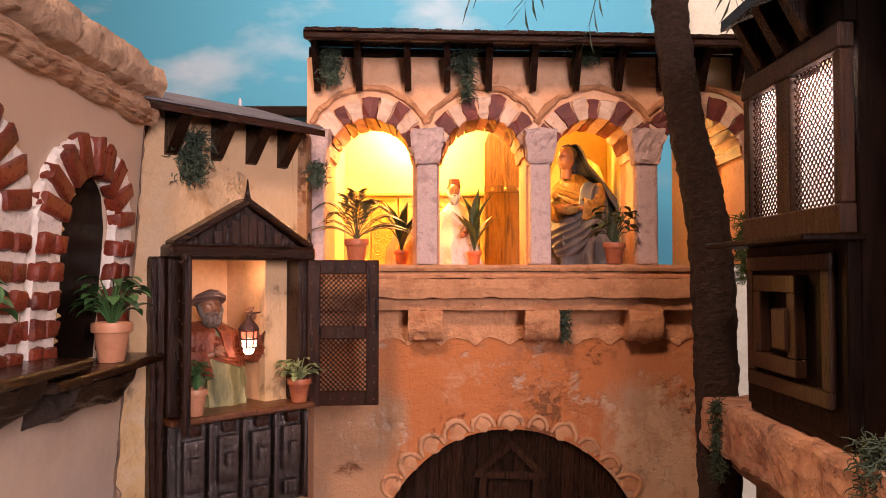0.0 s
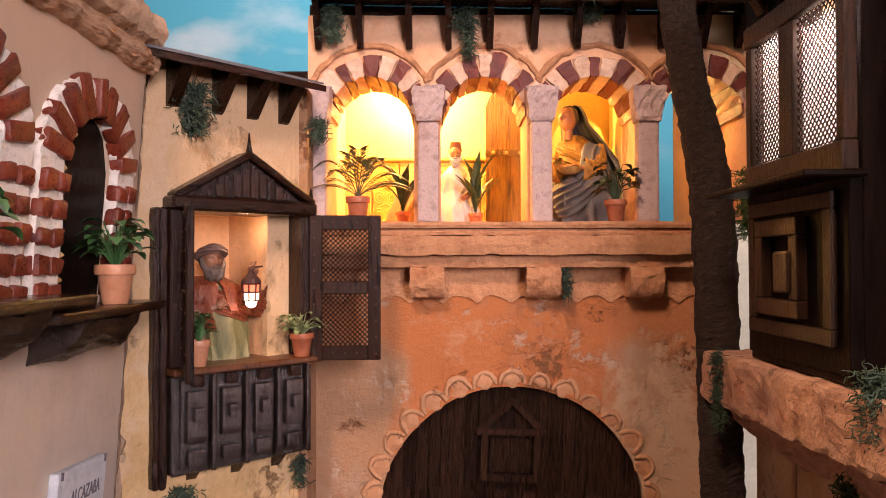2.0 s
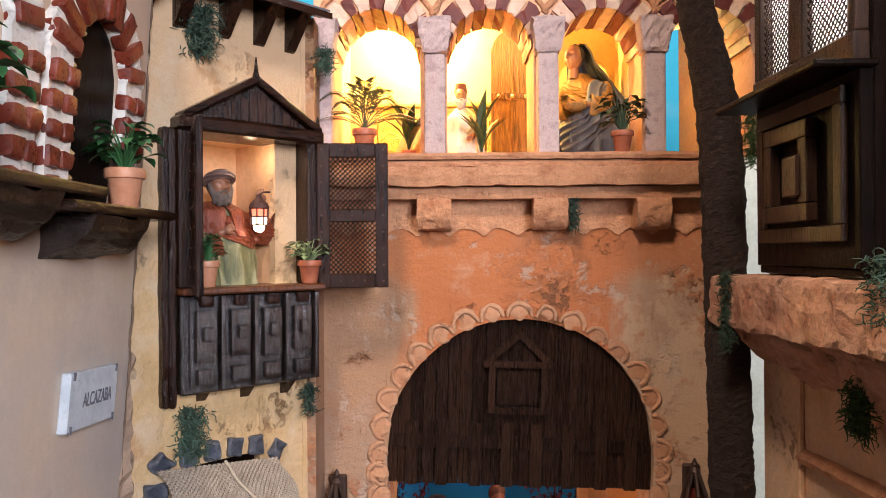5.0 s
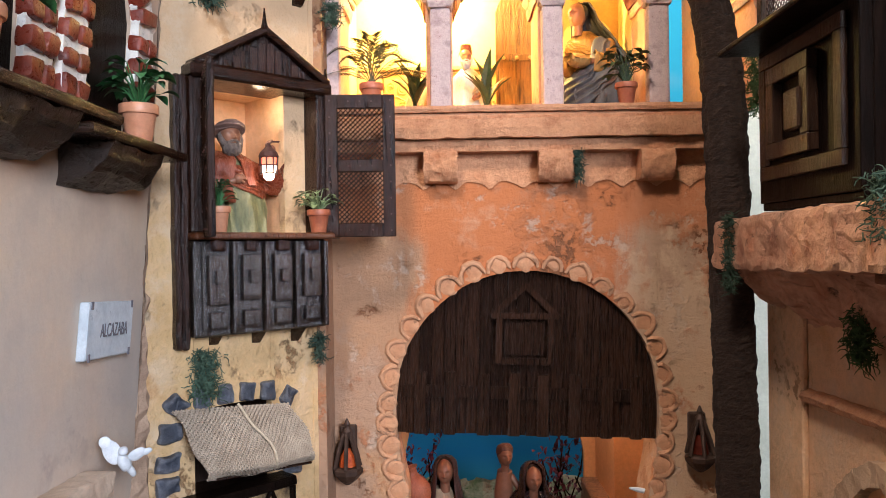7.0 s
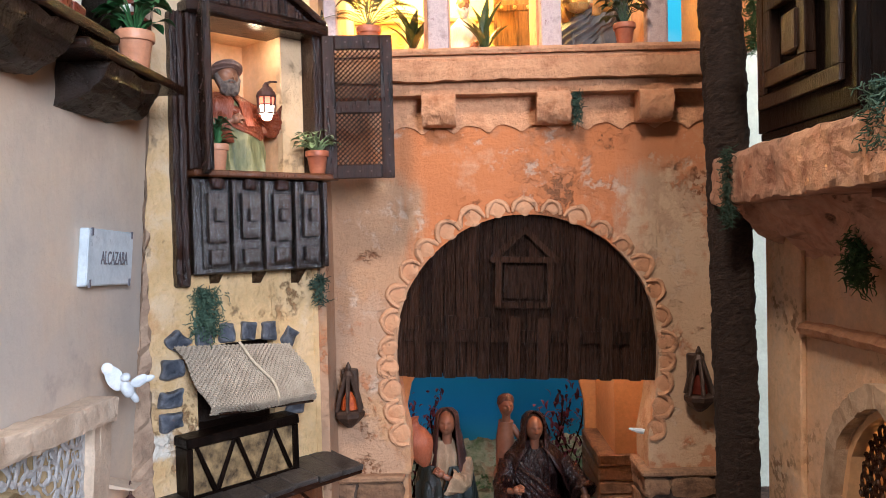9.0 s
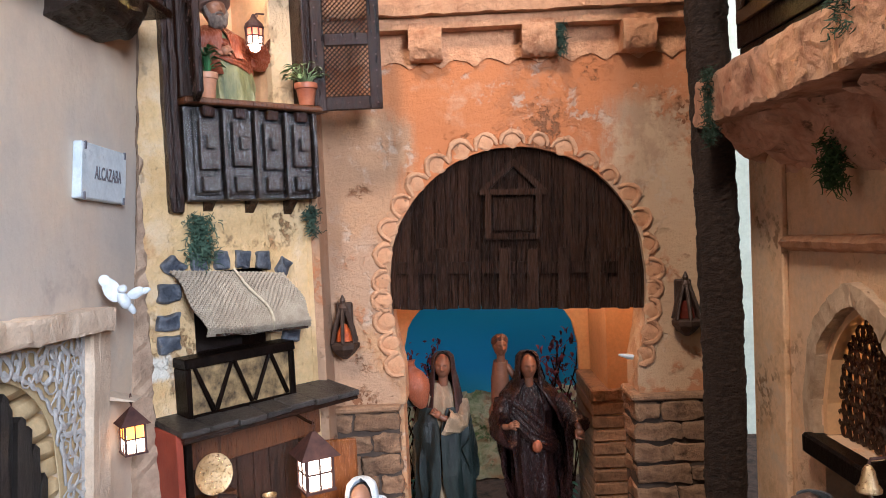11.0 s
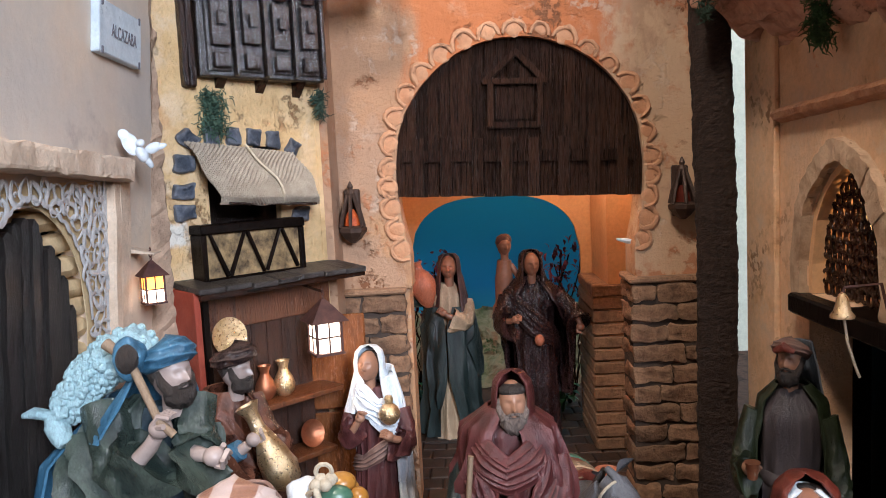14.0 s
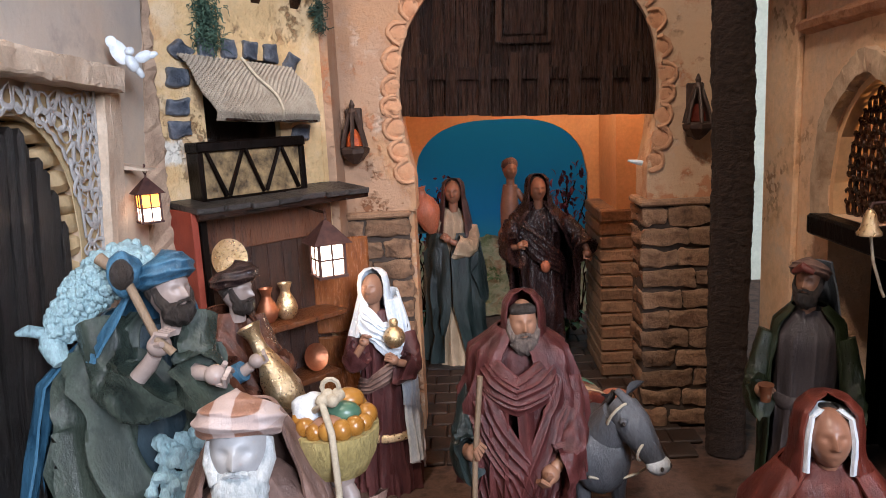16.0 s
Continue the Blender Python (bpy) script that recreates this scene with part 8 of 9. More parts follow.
        def lean(k):
            """The ring of the body nearest to the path there."""
            z = path[min(int(k), len(path) - 1)][1]
            return min(rings, key=lambda w: abs(w[0] - z))

        def make(bm):
            m, n = 36, ridges * 7
            mid = []
            for j in range(m + 1):
                t = j / m * (len(path) - 1)
                k = min(int(t), len(path) - 2)
                u = t - k
                u = u * u * (3 - 2 * u)
                mid.append((path[k][0] + (path[k + 1][0] - path[k][0]) * u, path[k][1] + (path[k + 1][1] - path[k][1]) * u, t))
            front, rear = [], []
            for j, (a, z, t) in enumerate(mid):
                p, q = mid[max(0, j - 1)], mid[min(m, j + 1)]
                body = lean(t)
                rad = 0.5 * (body[1] + body[2])
                run = Vector((radians(q[0] - p[0]) * rad, q[1] - p[1]))
                run = run.normalized() if run.length > 1e-6 else Vector((1, 0))
                w = width * (1.0 + 0.35 * noise.noise(Vector((j * 0.11, seed, 3))))
                fr, rr = [], []
                for i in range(n + 1):
                    s = i / n - 0.5
                    o = w * (s + 0.05 * noise.noise(Vector((j * 0.15, i * 0.2, seed))))
                    da, dz = -run.y * o / rad, run.x * o
                    edge = 1 - (2 * abs(s)) ** 4
                    wave = 1 - abs(math.sin(math.pi * ridges * (i / n) + 1.5 * noise.noise(Vector((j * 0.10, i * 0.10, seed + 7)))))
                    h = width / ridges * (0.20 + 0.72 * wave ** 1.4 * (0.65 + 0.6 * noise.noise(Vector((j * 0.13, i * 0.3, seed + 2))))) * edge - 0.0012 * (1 - edge)
                    ang = radians(a) + da
                    g = Vector((math.cos(ang), math.sin(ang), 0))
                    c = at(ang, z + dz)
                    fr.append(bm.verts.new(c + g * h))
                    rr.append(bm.verts.new(c - g * 0.0030))
                front.append(fr)
                rear.append(rr)
            for g, flip in ((front, False), (rear, True)):
                for r0, r1 in zip(g, g[1:]):
                    for i in range(n):
                        f = (r0[i], r0[i + 1], r1[i + 1], r1[i])
                        bm.faces.new(f[::-1] if flip else f)
            for r0, r1, s0, s1 in zip(front, front[1:], rear, rear[1:]):
                bm.faces.new((r0[0], r1[0], s1[0], s0[0]))
                bm.faces.new((r0[n], s0[n], s1[n], r1[n]))
            for r0, s0 in ((front[0], rear[0]), (front[m], rear[m])):
                for i in range(n):
                    bm.faces.new((r0[i], s0[i], s0[i + 1], r0[i + 1]))
            bm.faces.ensure_lookup_table()
            bmesh.ops.recalc_face_normals(bm, faces=bm.faces[-(2 * m * n + 2 * m + 2 * n):])
        self.add(mat, make)

    def finish(self, name, label, category="statue", group=""):
        bmesh.ops.transform(self.bm, matrix=self.M, verts=self.bm.verts[:])
        ob = part(name, self.bm, self.mats, smooth=True)
        return tagged(ob, label, category, group or "painted figures")


def shepherd():
    g = ground_height(-0.27, 0.54)
    f = Figure((-0.276, 0.548, g), 34)
    f.robe(NAVY, [(0, 0.052, 0.044, 0, 0), (0.08, 0.046, 0.040, 0, 0), (0.18, 0.042, 0.034, 0, 0), (0.255, 0.042, 0.028, 0, 0), (0.285, 0.026, 0.022, 0.008, -0.006)], 11, 0.16, 1)
    cape = [(0.296, 0.022, 0.022, 0.006, -0.002), (0.280, 0.044, 0.030, 0.002, 0.0), (0.245, 0.058, 0.042, -0.002, 0.0), (0.15, 0.070, 0.056, -0.012, 0.0), (0.05, 0.084, 0.068, -0.020, 0.004), (0.0, 0.088, 0.072, -0.022, 0.004)]
    f.drape(GREEN, cape, [40, 34, 30, 40, 52, 56], 6, 0.50, 3, 120)
    f.swathe(GREEN, cape, [(172, 0.262), (208, 0.215), (232, 0.150), (240, 0.07), (240, 0.0)], 0.075, 3, 1.0, 2)
    f.swathe(GREEN, cape, [(345, 0.255), (320, 0.215), (300, 0.170), (292, 0.10), (296, 0.03)], 0.040, 4, 1.02, 7)
    f.drape(BLUE, [(0.292, 0.026, 0.024, -0.006, 0.008), (0.24, 0.054, 0.042, -0.030, 0.016), (0.12, 0.060, 0.050, -0.056, 0.018), (0.01, 0.066, 0.056, -0.070, 0.018)], [150, 160, 172, 180], 9, 0.26, 5)
    hp = f.w(-0.238, 0.512, 0.371)
    H = f.head(SKINP, hp, 0.0185, 26, -6, HAIR, 0.04, HAIR)
    f.turban(BLUE, H, 0.0200, 1.1)
    f.drape(BLUE, [(hp.z + 0.020, 0.017, 0.018, hp.x - 0.002, hp.y + 0.008), (hp.z, 0.024, 0.025, hp.x - 0.006, hp.y + 0.010), (hp.z - 0.024, 0.034, 0.032, hp.x - 0.012, hp.y + 0.014), (hp.z - 0.05, 0.044, 0.036, hp.x - 0.020, hp.y + 0.016)], [170, 160, 150, 160], 7, 0.16, 2)
    f.arm(GREEN, SKINP, [f.w(-0.300, 0.520, 0.345), f.w(-0.278, 0.492, 0.290), f.w(-0.248, 0.486, 0.320), f.w(-0.237, 0.484, 0.337)], 0.017, 0.0100, 1.35)
    f.arm(GREEN, SKINP, [f.w(-0.226, 0.532, 0.345), f.w(-0.222, 0.505, 0.306), f.w(-0.212, 0.494, 0.308), f.w(-0.197, 0.488, 0.308)], 0.0150, 0.0095)
    f.add(STICK, tube, [f.w(-0.226, 0.479, 0.330), f.w(-0.237, 0.479, 0.341), f.w(-0.260, 0.488, 0.388), f.w(-0.281, 0.494, 0.402)], [0.0034, 0.0034, 0.0036, 0.0050], 10)
    f.add(BLUE, blob, f.w(-0.262, 0.492, 0.390), (0.013, 0.012, 0.017), 18, 0.25, 90)
    f.add(HAIR, blob, f.w(-0.260, 0.484, 0.391), (0.009, 0.007, 0.012), 16, 0.15, 90)
    def wool(bm):
        rnd = random.Random(1)
        line = [(-0.276, 0.530, 0.388), (-0.294, 0.528, 0.382), (-0.312, 0.526, 0.368), (-0.326, 0.524, 0.352), (-0.334, 0.522, 0.340)]
        for (p, q) in zip(line, line[1:]):
            for i in range(5):
                c = Vector(p) + (Vector(q) - Vector(p)) * i / 5
                rr = 0.0200 - 0.0070 * (0.390 - c.z) / 0.05
                blob(bm, f.w(*c), rr, 18, 0.10, 120)
                for k in range(44):
                    d = Vector((rnd.gauss(0, 1), rnd.gauss(0, 1), rnd.gauss(0, 1))).normalized()
                    blob(bm, f.w(*(c + d * rr)), 0.0028 + 0.0016 * rnd.random(), 5)
    f.add(FLEECE, wool)
    f.add(FLEECE, blob, f.w(-0.340, 0.518, 0.331), (0.0105, 0.0098, 0.0130), 16, 0.08, 110)
    f.add(FLEECE, tube, [f.w(-0.342, 0.516, 0.338), f.w(-0.356, 0.513, 0.342), f.w(-0.366, 0.512, 0.340)], [0.005, 0.0052, 0.002], 8)
    f.add(FLEECE, tube, [f.w(-0.340, 0.516, 0.330), f.w(-0.333, 0.510, 0.320), f.w(-0.330, 0.508, 0.315)], [0.0105, 0.0085, 0.006], 12)
    def front_fleece(bm):
        rnd = random.Random(3)
        for i in range(260):
            z = 0.01 + 0.19 * rnd.random()
            k = 0.6 + 0.8 * (0.2 - z) / 0.2
            blob(bm, (0.004 + rnd.gauss(0, 0.012) * k, -0.054 - 0.016 * (0.2 - z) / 0.2 + rnd.gauss(0, 0.003), z), 0.0042 + 0.003 * rnd.random(), 6, 0.3, 200)
    f.add(FLEECE, front_fleece)
    f.finish("shepherd_statue", "painted shepherd figure in olive mantle and blue turban bearing a sheep")


def potter():
    g = ground_height(-0.27, 0.735)
    f = Figure((-0.274, 0.735, g), 58)
    f.robe(RUST, [(0, 0.048, 0.042, 0, 0), (0.10, 0.044, 0.038, 0, 0), (0.19, 0.042, 0.034, 0, 0), (0.248, 0.040, 0.030, 0, 0), (0.272, 0.022, 0.020, 0, -0.006)], 10, 0.16, 7)
    f.drape(RUST, [(0.284, 0.022, 0.024, 0, -0.006), (0.262, 0.044, 0.036, 0, -0.004), (0.215, 0.054, 0.046, 0, -0.004), (0.14, 0.056, 0.048, 0, 0), (0.06, 0.054, 0.048, 0, 0)], [40, 44, 44, 50, 60], 9, 0.26, 2, 64)
    coat = [(0.06, 0.054, 0.048, 0, 0), (0.14, 0.056, 0.048, 0, 0), (0.215, 0.054, 0.046, 0, -0.004), (0.262, 0.044, 0.036, 0, -0.004), (0.284, 0.022, 0.024, 0, -0.006)]
    f.swathe(RUST, coat, [(150, 0.268), (215, 0.250), (260, 0.205), (300, 0.17)], 0.036, 5, 1.02, 3)
    f.swathe(RUST, coat, [(390, 0.268), (330, 0.245), (290, 0.215), (262, 0.16)], 0.034, 5, 1.02, 6)
    hp = f.w(-0.250, 0.715, 0.322)
    H = f.head(SKINP, hp, 0.0180, 16, 2, HAIR, 0.02, HAIR)
    f.turban(STRIPE, H, 0.0215, 1.0)
    f.arm(RUST, SKINP, [f.w(-0.285, 0.700, 0.285), f.w(-0.268, 0.668, 0.236), f.w(-0.232, 0.662, 0.250), f.w(-0.217, 0.662, 0.262)], 0.014, 0.0090)
    f.add(BLUE, tube, [f.w(-0.246, 0.664, 0.244), f.w(-0.234, 0.662, 0.250)], 0.0108, 12)
    f.arm(RUST, SKINP, [f.w(-0.245, 0.748, 0.280), f.w(-0.220, 0.722, 0.235), f.w(-0.208, 0.690, 0.240), f.w(-0.206, 0.682, 0.244)], 0.013, 0.0085)
    J = f.back @ Matrix.Translation((-0.212, 0.668, 0.262)) @ Matrix.Rotation(radians(-24), 4, "Y")
    f.add(GOLD, lathe, [(0.008, -0.062), (0.0165, -0.054), (0.0190, -0.040), (0.0165, -0.022), (0.0105, -0.004), (0.0072, 0.012), (0.0075, 0.024), (0.0125, 0.036), (0.0100, 0.036), (0.005, 0.022)], (0, 0, 0), 28, J,
          lambda a, r, z: r * (1 + 0.09 * math.sin(5 * a + z * 200)))
    f.finish("potter_statue", "painted potter figure in rust robe, striped turban, with gilded jug")


def veiled_woman():
    f = Figure((-0.122, 0.895, 0.0), 0)
    f.robe(MAROON, [(0, 0.044, 0.038, 0, 0), (0.014, 0.045, 0.039, 0, 0), (0.09, 0.035, 0.031, 0, 0), (0.165, 0.028, 0.024, 0, 0), (0.225, 0.032, 0.024, 0, 0), (0.248, 0.016, 0.014, 0, 0)], 16, 0.20, 2, 96)
    f.add(GOLD, lathe, [(0.0375, 0.073), (0.0400, 0.075), (0.0390, 0.082), (0.0370, 0.084)], (0, 0, 0), 30, Matrix.Diagonal((1.0, 0.84, 1, 1)), lambda a, r, z: r * (1 + 0.05 * abs(math.sin(7 * a))))
    f.swathe(PINKT, [(0.10, 0.034, 0.030, 0, 0), (0.165, 0.028, 0.025, 0, 0), (0.22, 0.031, 0.024, 0, 0)], [(178, 0.142), (240, 0.150), (300, 0.170), (360, 0.176)], 0.020, 4, 1.1, 2)
    f.head(SKIN, (-0.006, -0.010, 0.276), 0.0175, -14, -14, None, 0, HAIR)
    f.hood(WHITEC, (-0.005, -0.006, 0.278), 0.0175, 0.216, seed=4)
    f.drape(WHITEC, [(0.250, 0.028, 0.024, 0.002, 0.004), (0.215, 0.036, 0.030, 0.002, 0.004), (0.13, 0.038, 0.034, 0.006, 0.008), (0.05, 0.040, 0.038, 0.008, 0.010)], [40, 120, 168, 180], 11, 0.20, 1)
    f.drape(WHITEC, [(0.272, 0.021, 0.022, 0.006, -0.001), (0.225, 0.031, 0.028, 0.008, -0.002), (0.14, 0.034, 0.034, 0.010, -0.002), (0.06, 0.037, 0.038, 0.012, -0.002), (0.022, 0.039, 0.040, 0.012, -0.002)], [150, 165, 170, 180, 190], 9, 0.24, 6)
    f.swathe(WHITEC, [(0.0, 0.046, 0.040, 0.002, 0), (0.10, 0.038, 0.034, 0.002, 0), (0.20, 0.034, 0.028, 0.002, 0), (0.262, 0.022, 0.022, 0, 0)], [(350, 0.262), (346, 0.200), (342, 0.120), (338, 0.040)], 0.034, 4, 1.06, 3)
    f.swathe(WHITEC, [(0.18, 0.030, 0.030, 0, -0.004), (0.225, 0.032, 0.028, 0, -0.004), (0.262, 0.020, 0.021, -0.004, -0.004)], [(160, 0.252), (225, 0.240), (275, 0.222), (330, 0.205)], 0.040, 6, 1.0, 8)
    f.arm(MAROON, SKIN, [(-0.030, -0.004, 0.218), (-0.040, -0.022, 0.178), (-0.022, -0.034, 0.206), (-0.016, -0.036, 0.216)], 0.0105, 0.0072)
    f.arm(MAROON, SKIN, [(0.034, -0.004, 0.214), (0.044, -0.024, 0.176), (0.026, -0.040, 0.186), (0.018, -0.044, 0.192)], 0.0115, 0.0075)
    f.add(GOLD, lathe, [(0.008, 0), (0.013, 0.006), (0.0145, 0.013), (0.011, 0.021), (0.005, 0.026), (0.006, 0.032), (0.004, 0.036)], (0.022, -0.040, 0.208), 20)
    f.finish("veiled_woman_statue", "painted woman figure in white veil and maroon dress holding a jar")


def robed_traveller():
    g = ground_height(0.04, 0.62)
    f = Figure((0.042, 0.625, g), -6)
    f.robe(PURPLE, [(0, 0.060, 0.050, 0, 0), (0.08, 0.056, 0.046, 0, 0), (0.15, 0.056, 0.042, 0, 0), (0.205, 0.056, 0.036, 0, 0), (0.236, 0.042, 0.030, 0, 0), (0.255, 0.020, 0.018, 0, 0)], 12, 0.18, 3)
    f.drape(PURPLE, [(0.258, 0.024, 0.024, 0, -0.002), (0.238, 0.052, 0.038, 0, -0.002), (0.19, 0.066, 0.050, 0, -0.002), (0.11, 0.070, 0.056, 0, 0)], [20, 34, 54, 70], 13, 0.26, 6)
    H = f.head(SKIN, (0.006, -0.016, 0.262), 0.0190, 10, -8, GREYB, 0.02)
    f.hood(PURPLE, (0.006, -0.010, 0.264), 0.0195, 0.200, seed=2)
    f.add(HAIR, blob, (0, -0.002, 0.0125), (0.0150, 0.0155, 0.0075), 16, M=H)
    wrap = [(0.0, 0.058, 0.060, 0, -0.004), (0.10, 0.056, 0.058, 0, -0.004), (0.17, 0.056, 0.052, 0, -0.006), (0.215, 0.046, 0.046, 0, -0.010), (0.245, 0.028, 0.032, 0, -0.010)]
    f.swathe(PURPLE, wrap, [(168, 0.232), (225, 0.218), (270, 0.204), (315, 0.216), (372, 0.234)], 0.034, 6, 1.0, 1)
    f.swathe(PURPLE, wrap, [(175, 0.205), (225, 0.180), (265, 0.135), (292, 0.080), (300, 0.02)], 0.052, 7, 1.02, 4)
    f.swathe(PURPLE, wrap, [(352, 0.205), (318, 0.175), (292, 0.120), (276, 0.060), (268, 0.01)], 0.046, 6, 1.05, 9)
    f.swathe(PURPLE, wrap, [(180, 0.160), (215, 0.120), (240, 0.07), (250, 0.01)], 0.040, 5, 1.0, 13)
    f.drape(PURPLE, [(0.222, 0.036, 0.042, -0.006, -0.012), (0.15, 0.046, 0.052, -0.004, -0.010), (0.07, 0.052, 0.056, 0.0, -0.008), (0.01, 0.056, 0.058, 0, -0.006)], [10, 16, 26, 34], 15, 0.30, 9, 84)
    f.arm(TEAL, SKIN, [(-0.050, -0.006, 0.205), (-0.062, -0.036, 0.150), (-0.050, -0.056, 0.150), (-0.044, -0.064, 0.156)], 0.0115, 0.0098)
    f.arm(PURPLE, SKIN, [(0.050, -0.006, 0.205), (0.058, -0.036, 0.155), (0.036, -0.058, 0.138), (0.030, -0.064, 0.134)], 0.0135, 0.0100)
    f.add(STICK, tube, [(-0.036, -0.066, 0.228), (-0.044, -0.070, 0.150), (-0.052, -0.072, 0.0)], 0.0030, 8)
    bmesh.ops.scale(f.bm, vec=(0.87, 0.94, 1.0), verts=f.bm.verts[:])
    f.finish("robed_traveller_statue", "painted bearded traveller figure wrapped in a mauve hooded robe with staff")


def fruit_seller():
    g = ground_height(-0.12, 0.31)
    f = Figure((-0.130, 0.345, g), 4, 1.0)
    f.robe(PINKT, [(0, 0.052, 0.044, 0, 0), (0.10, 0.046, 0.040, 0, 0), (0.19, 0.050, 0.034, 0, 0), (0.228, 0.036, 0.028, 0, 0), (0.246, 0.018, 0.016, 0, 0)], 11, 0.15, 5)
    f.drape(PINKT, [(0.284, 0.016, 0.018, 0, 0.000), (0.262, 0.027, 0.026, 0, 0.004), (0.236, 0.040, 0.032, 0, 0.008), (0.19, 0.056, 0.040, 0, 0.006), (0.10, 0.058, 0.044, 0, 0.004)], [150, 120, 96, 90, 90], 9, 0.22, 2)
    H = f.head(SKINC, (-0.002, -0.018, 0.268), 0.0205, 2, -8, WHITEB, 0.30)
    f.turban(PLAID, H, 0.0215, 1.0)
    # basket of fruit carried at the shoulder on a rope
    c = Vector((0.046, 0.018, 0.256))
    f.add(WICKER, lathe, [(0.010, -0.026), (0.018, -0.022), (0.024, -0.010), (0.0265, 0.002), (0.0265, 0.006), (0.022, 0.006), (0.018, 0.0)], c, 36, I4, lambda a, r, z: r * (1 + 0.035 * math.sin(18 * a)))
    rnd = random.Random(2)
    def fruit(bm):
        for i in range(15):
            a = 6.28 * i / 15
            blob(bm, c + Vector((0.0195 * math.cos(a), 0.0195 * math.sin(a), 0.009 + 0.003 * rnd.random())), 0.0058 + 0.001 * rnd.random(), 10)
    f.add(FRUIT, fruit)
    f.add(SKIN, blob, c + Vector((-0.002, -0.014, 0.012)), (0.010, 0.007, 0.006), 12)
    f.add(MELON, blob, c + Vector((0.006, -0.006, 0.016)), (0.011, 0.008, 0.007), 12)
    f.add(WHITEC, blob, c + Vector((-0.013, 0.0, 0.016)), (0.012, 0.011, 0.011), 14, 0.25, 120)
    f.add(FRUIT, blob, c + Vector((0.008, 0.010, 0.018)), (0.010, 0.009, 0.007), 12)
    f.add(ROPE, tube, [c + Vector((-0.010, -0.010, 0.020)), c + Vector((-0.004, -0.018, 0.026)), c + Vector((0.001, -0.026, 0.012)), c + Vector((0.003, -0.029, -0.02)), c + Vector((0.004, -0.029, -0.11)), c + Vector((0.004, -0.029, -0.24))], 0.0021, 8)
    def knot(bm):
        for k in range(4):
            blob(bm, c + Vector((-0.005 + 0.003 * k, -0.012 + 0.004 * (k % 2), 0.026 + 0.002 * (k % 2))), 0.0042, 8, 0.2, 200)
    f.add(ROPE, knot)
    f.add(ROPE, tube, [c + Vector((0.0 + 0.005 * math.cos(a), -0.008, 0.033 + 0.005 * math.sin(a))) for a in (6.283 * k / 10 for k in range(11))], 0.0016, 6)
    f.arm(PINKT, SKINP, [(0.042, -0.002, 0.205), (0.058, 0.006, 0.185), (0.052, 0.020, 0.215), (0.046, 0.026, 0.226)], 0.013, 0.0085)
    f.finish("fruit_seller_statue", "painted white-bearded figure in checked turban carrying a fruit basket")


def green_coat_man():
    g = ground_height(0.355, 0.71)
    f = Figure((0.352, 0.715, g), -28)
    f.robe(LILAC, [(0, 0.050, 0.042, 0, 0), (0.09, 0.042, 0.036, 0, 0), (0.165, 0.036, 0.028, 0, 0), (0.23, 0.040, 0.026, 0, 0), (0.258, 0.018, 0.016, 0, 0)], 12, 0.14, 2)
    f.add(LILAC, lathe, [(0.037, 0.150), (0.040, 0.154), (0.040, 0.162), (0.037, 0.166)], (0, 0, 0), 24, Matrix.Diagonal((1, 0.8, 1, 1)))
    f.drape(OLIVE, [(0.262, 0.022, 0.020, 0, 0.002), (0.244, 0.042, 0.030, 0, 0.002), (0.20, 0.050, 0.038, 0, 0.002), (0.10, 0.054, 0.046, 0, 0.004), (0.0, 0.058, 0.050, 0, 0.006)], [80, 96, 110, 110, 110], 10, 0.22, 4)
    H = f.head(SKIN, (0.0, -0.010, 0.288), 0.0185, -14, -8, HAIR, 0.02, HAIR)
    f.turban(PINKT, H, 0.0205, 0.75)
    f.add(REDC, tube, [H @ Vector((-0.012, -0.022, 0.010)), H @ Vector((0.0, -0.026, 0.016)), H @ Vector((0.012, -0.023, 0.011))], [0.003, 0.0055, 0.003], 8)
    f.drape(MIDBLUE, [(0.305, 0.020, 0.020, 0.004, 0.008), (0.27, 0.026, 0.024, 0.006, 0.010), (0.215, 0.036, 0.030, 0.010, 0.014)], [190, 190, 190], 7, 0.16, 2)
    f.arm(OLIVE, SKIN, [(-0.044, -0.004, 0.230), (-0.060, -0.020, 0.175), (-0.046, -0.044, 0.172), (-0.040, -0.050, 0.176)], 0.0115, 0.0085)
    f.arm(OLIVE, SKIN, [(0.040, -0.004, 0.228), (0.056, -0.016, 0.170), (0.052, -0.040, 0.140), (0.050, -0.046, 0.134)], 0.0120, 0.0085)
    f.add(COPPER, lathe, [(0.006, -0.010), (0.008, 0.004), (0.010, 0.008), (0.006, 0.008)], (-0.040, -0.054, 0.178), 12)
    bmesh.ops.scale(f.bm, vec=(0.84, 0.92, 1.0), verts=f.bm.verts[:])
    f.finish("green_coat_man_statue", "painted bearded man figure in dark green coat and grey turban")


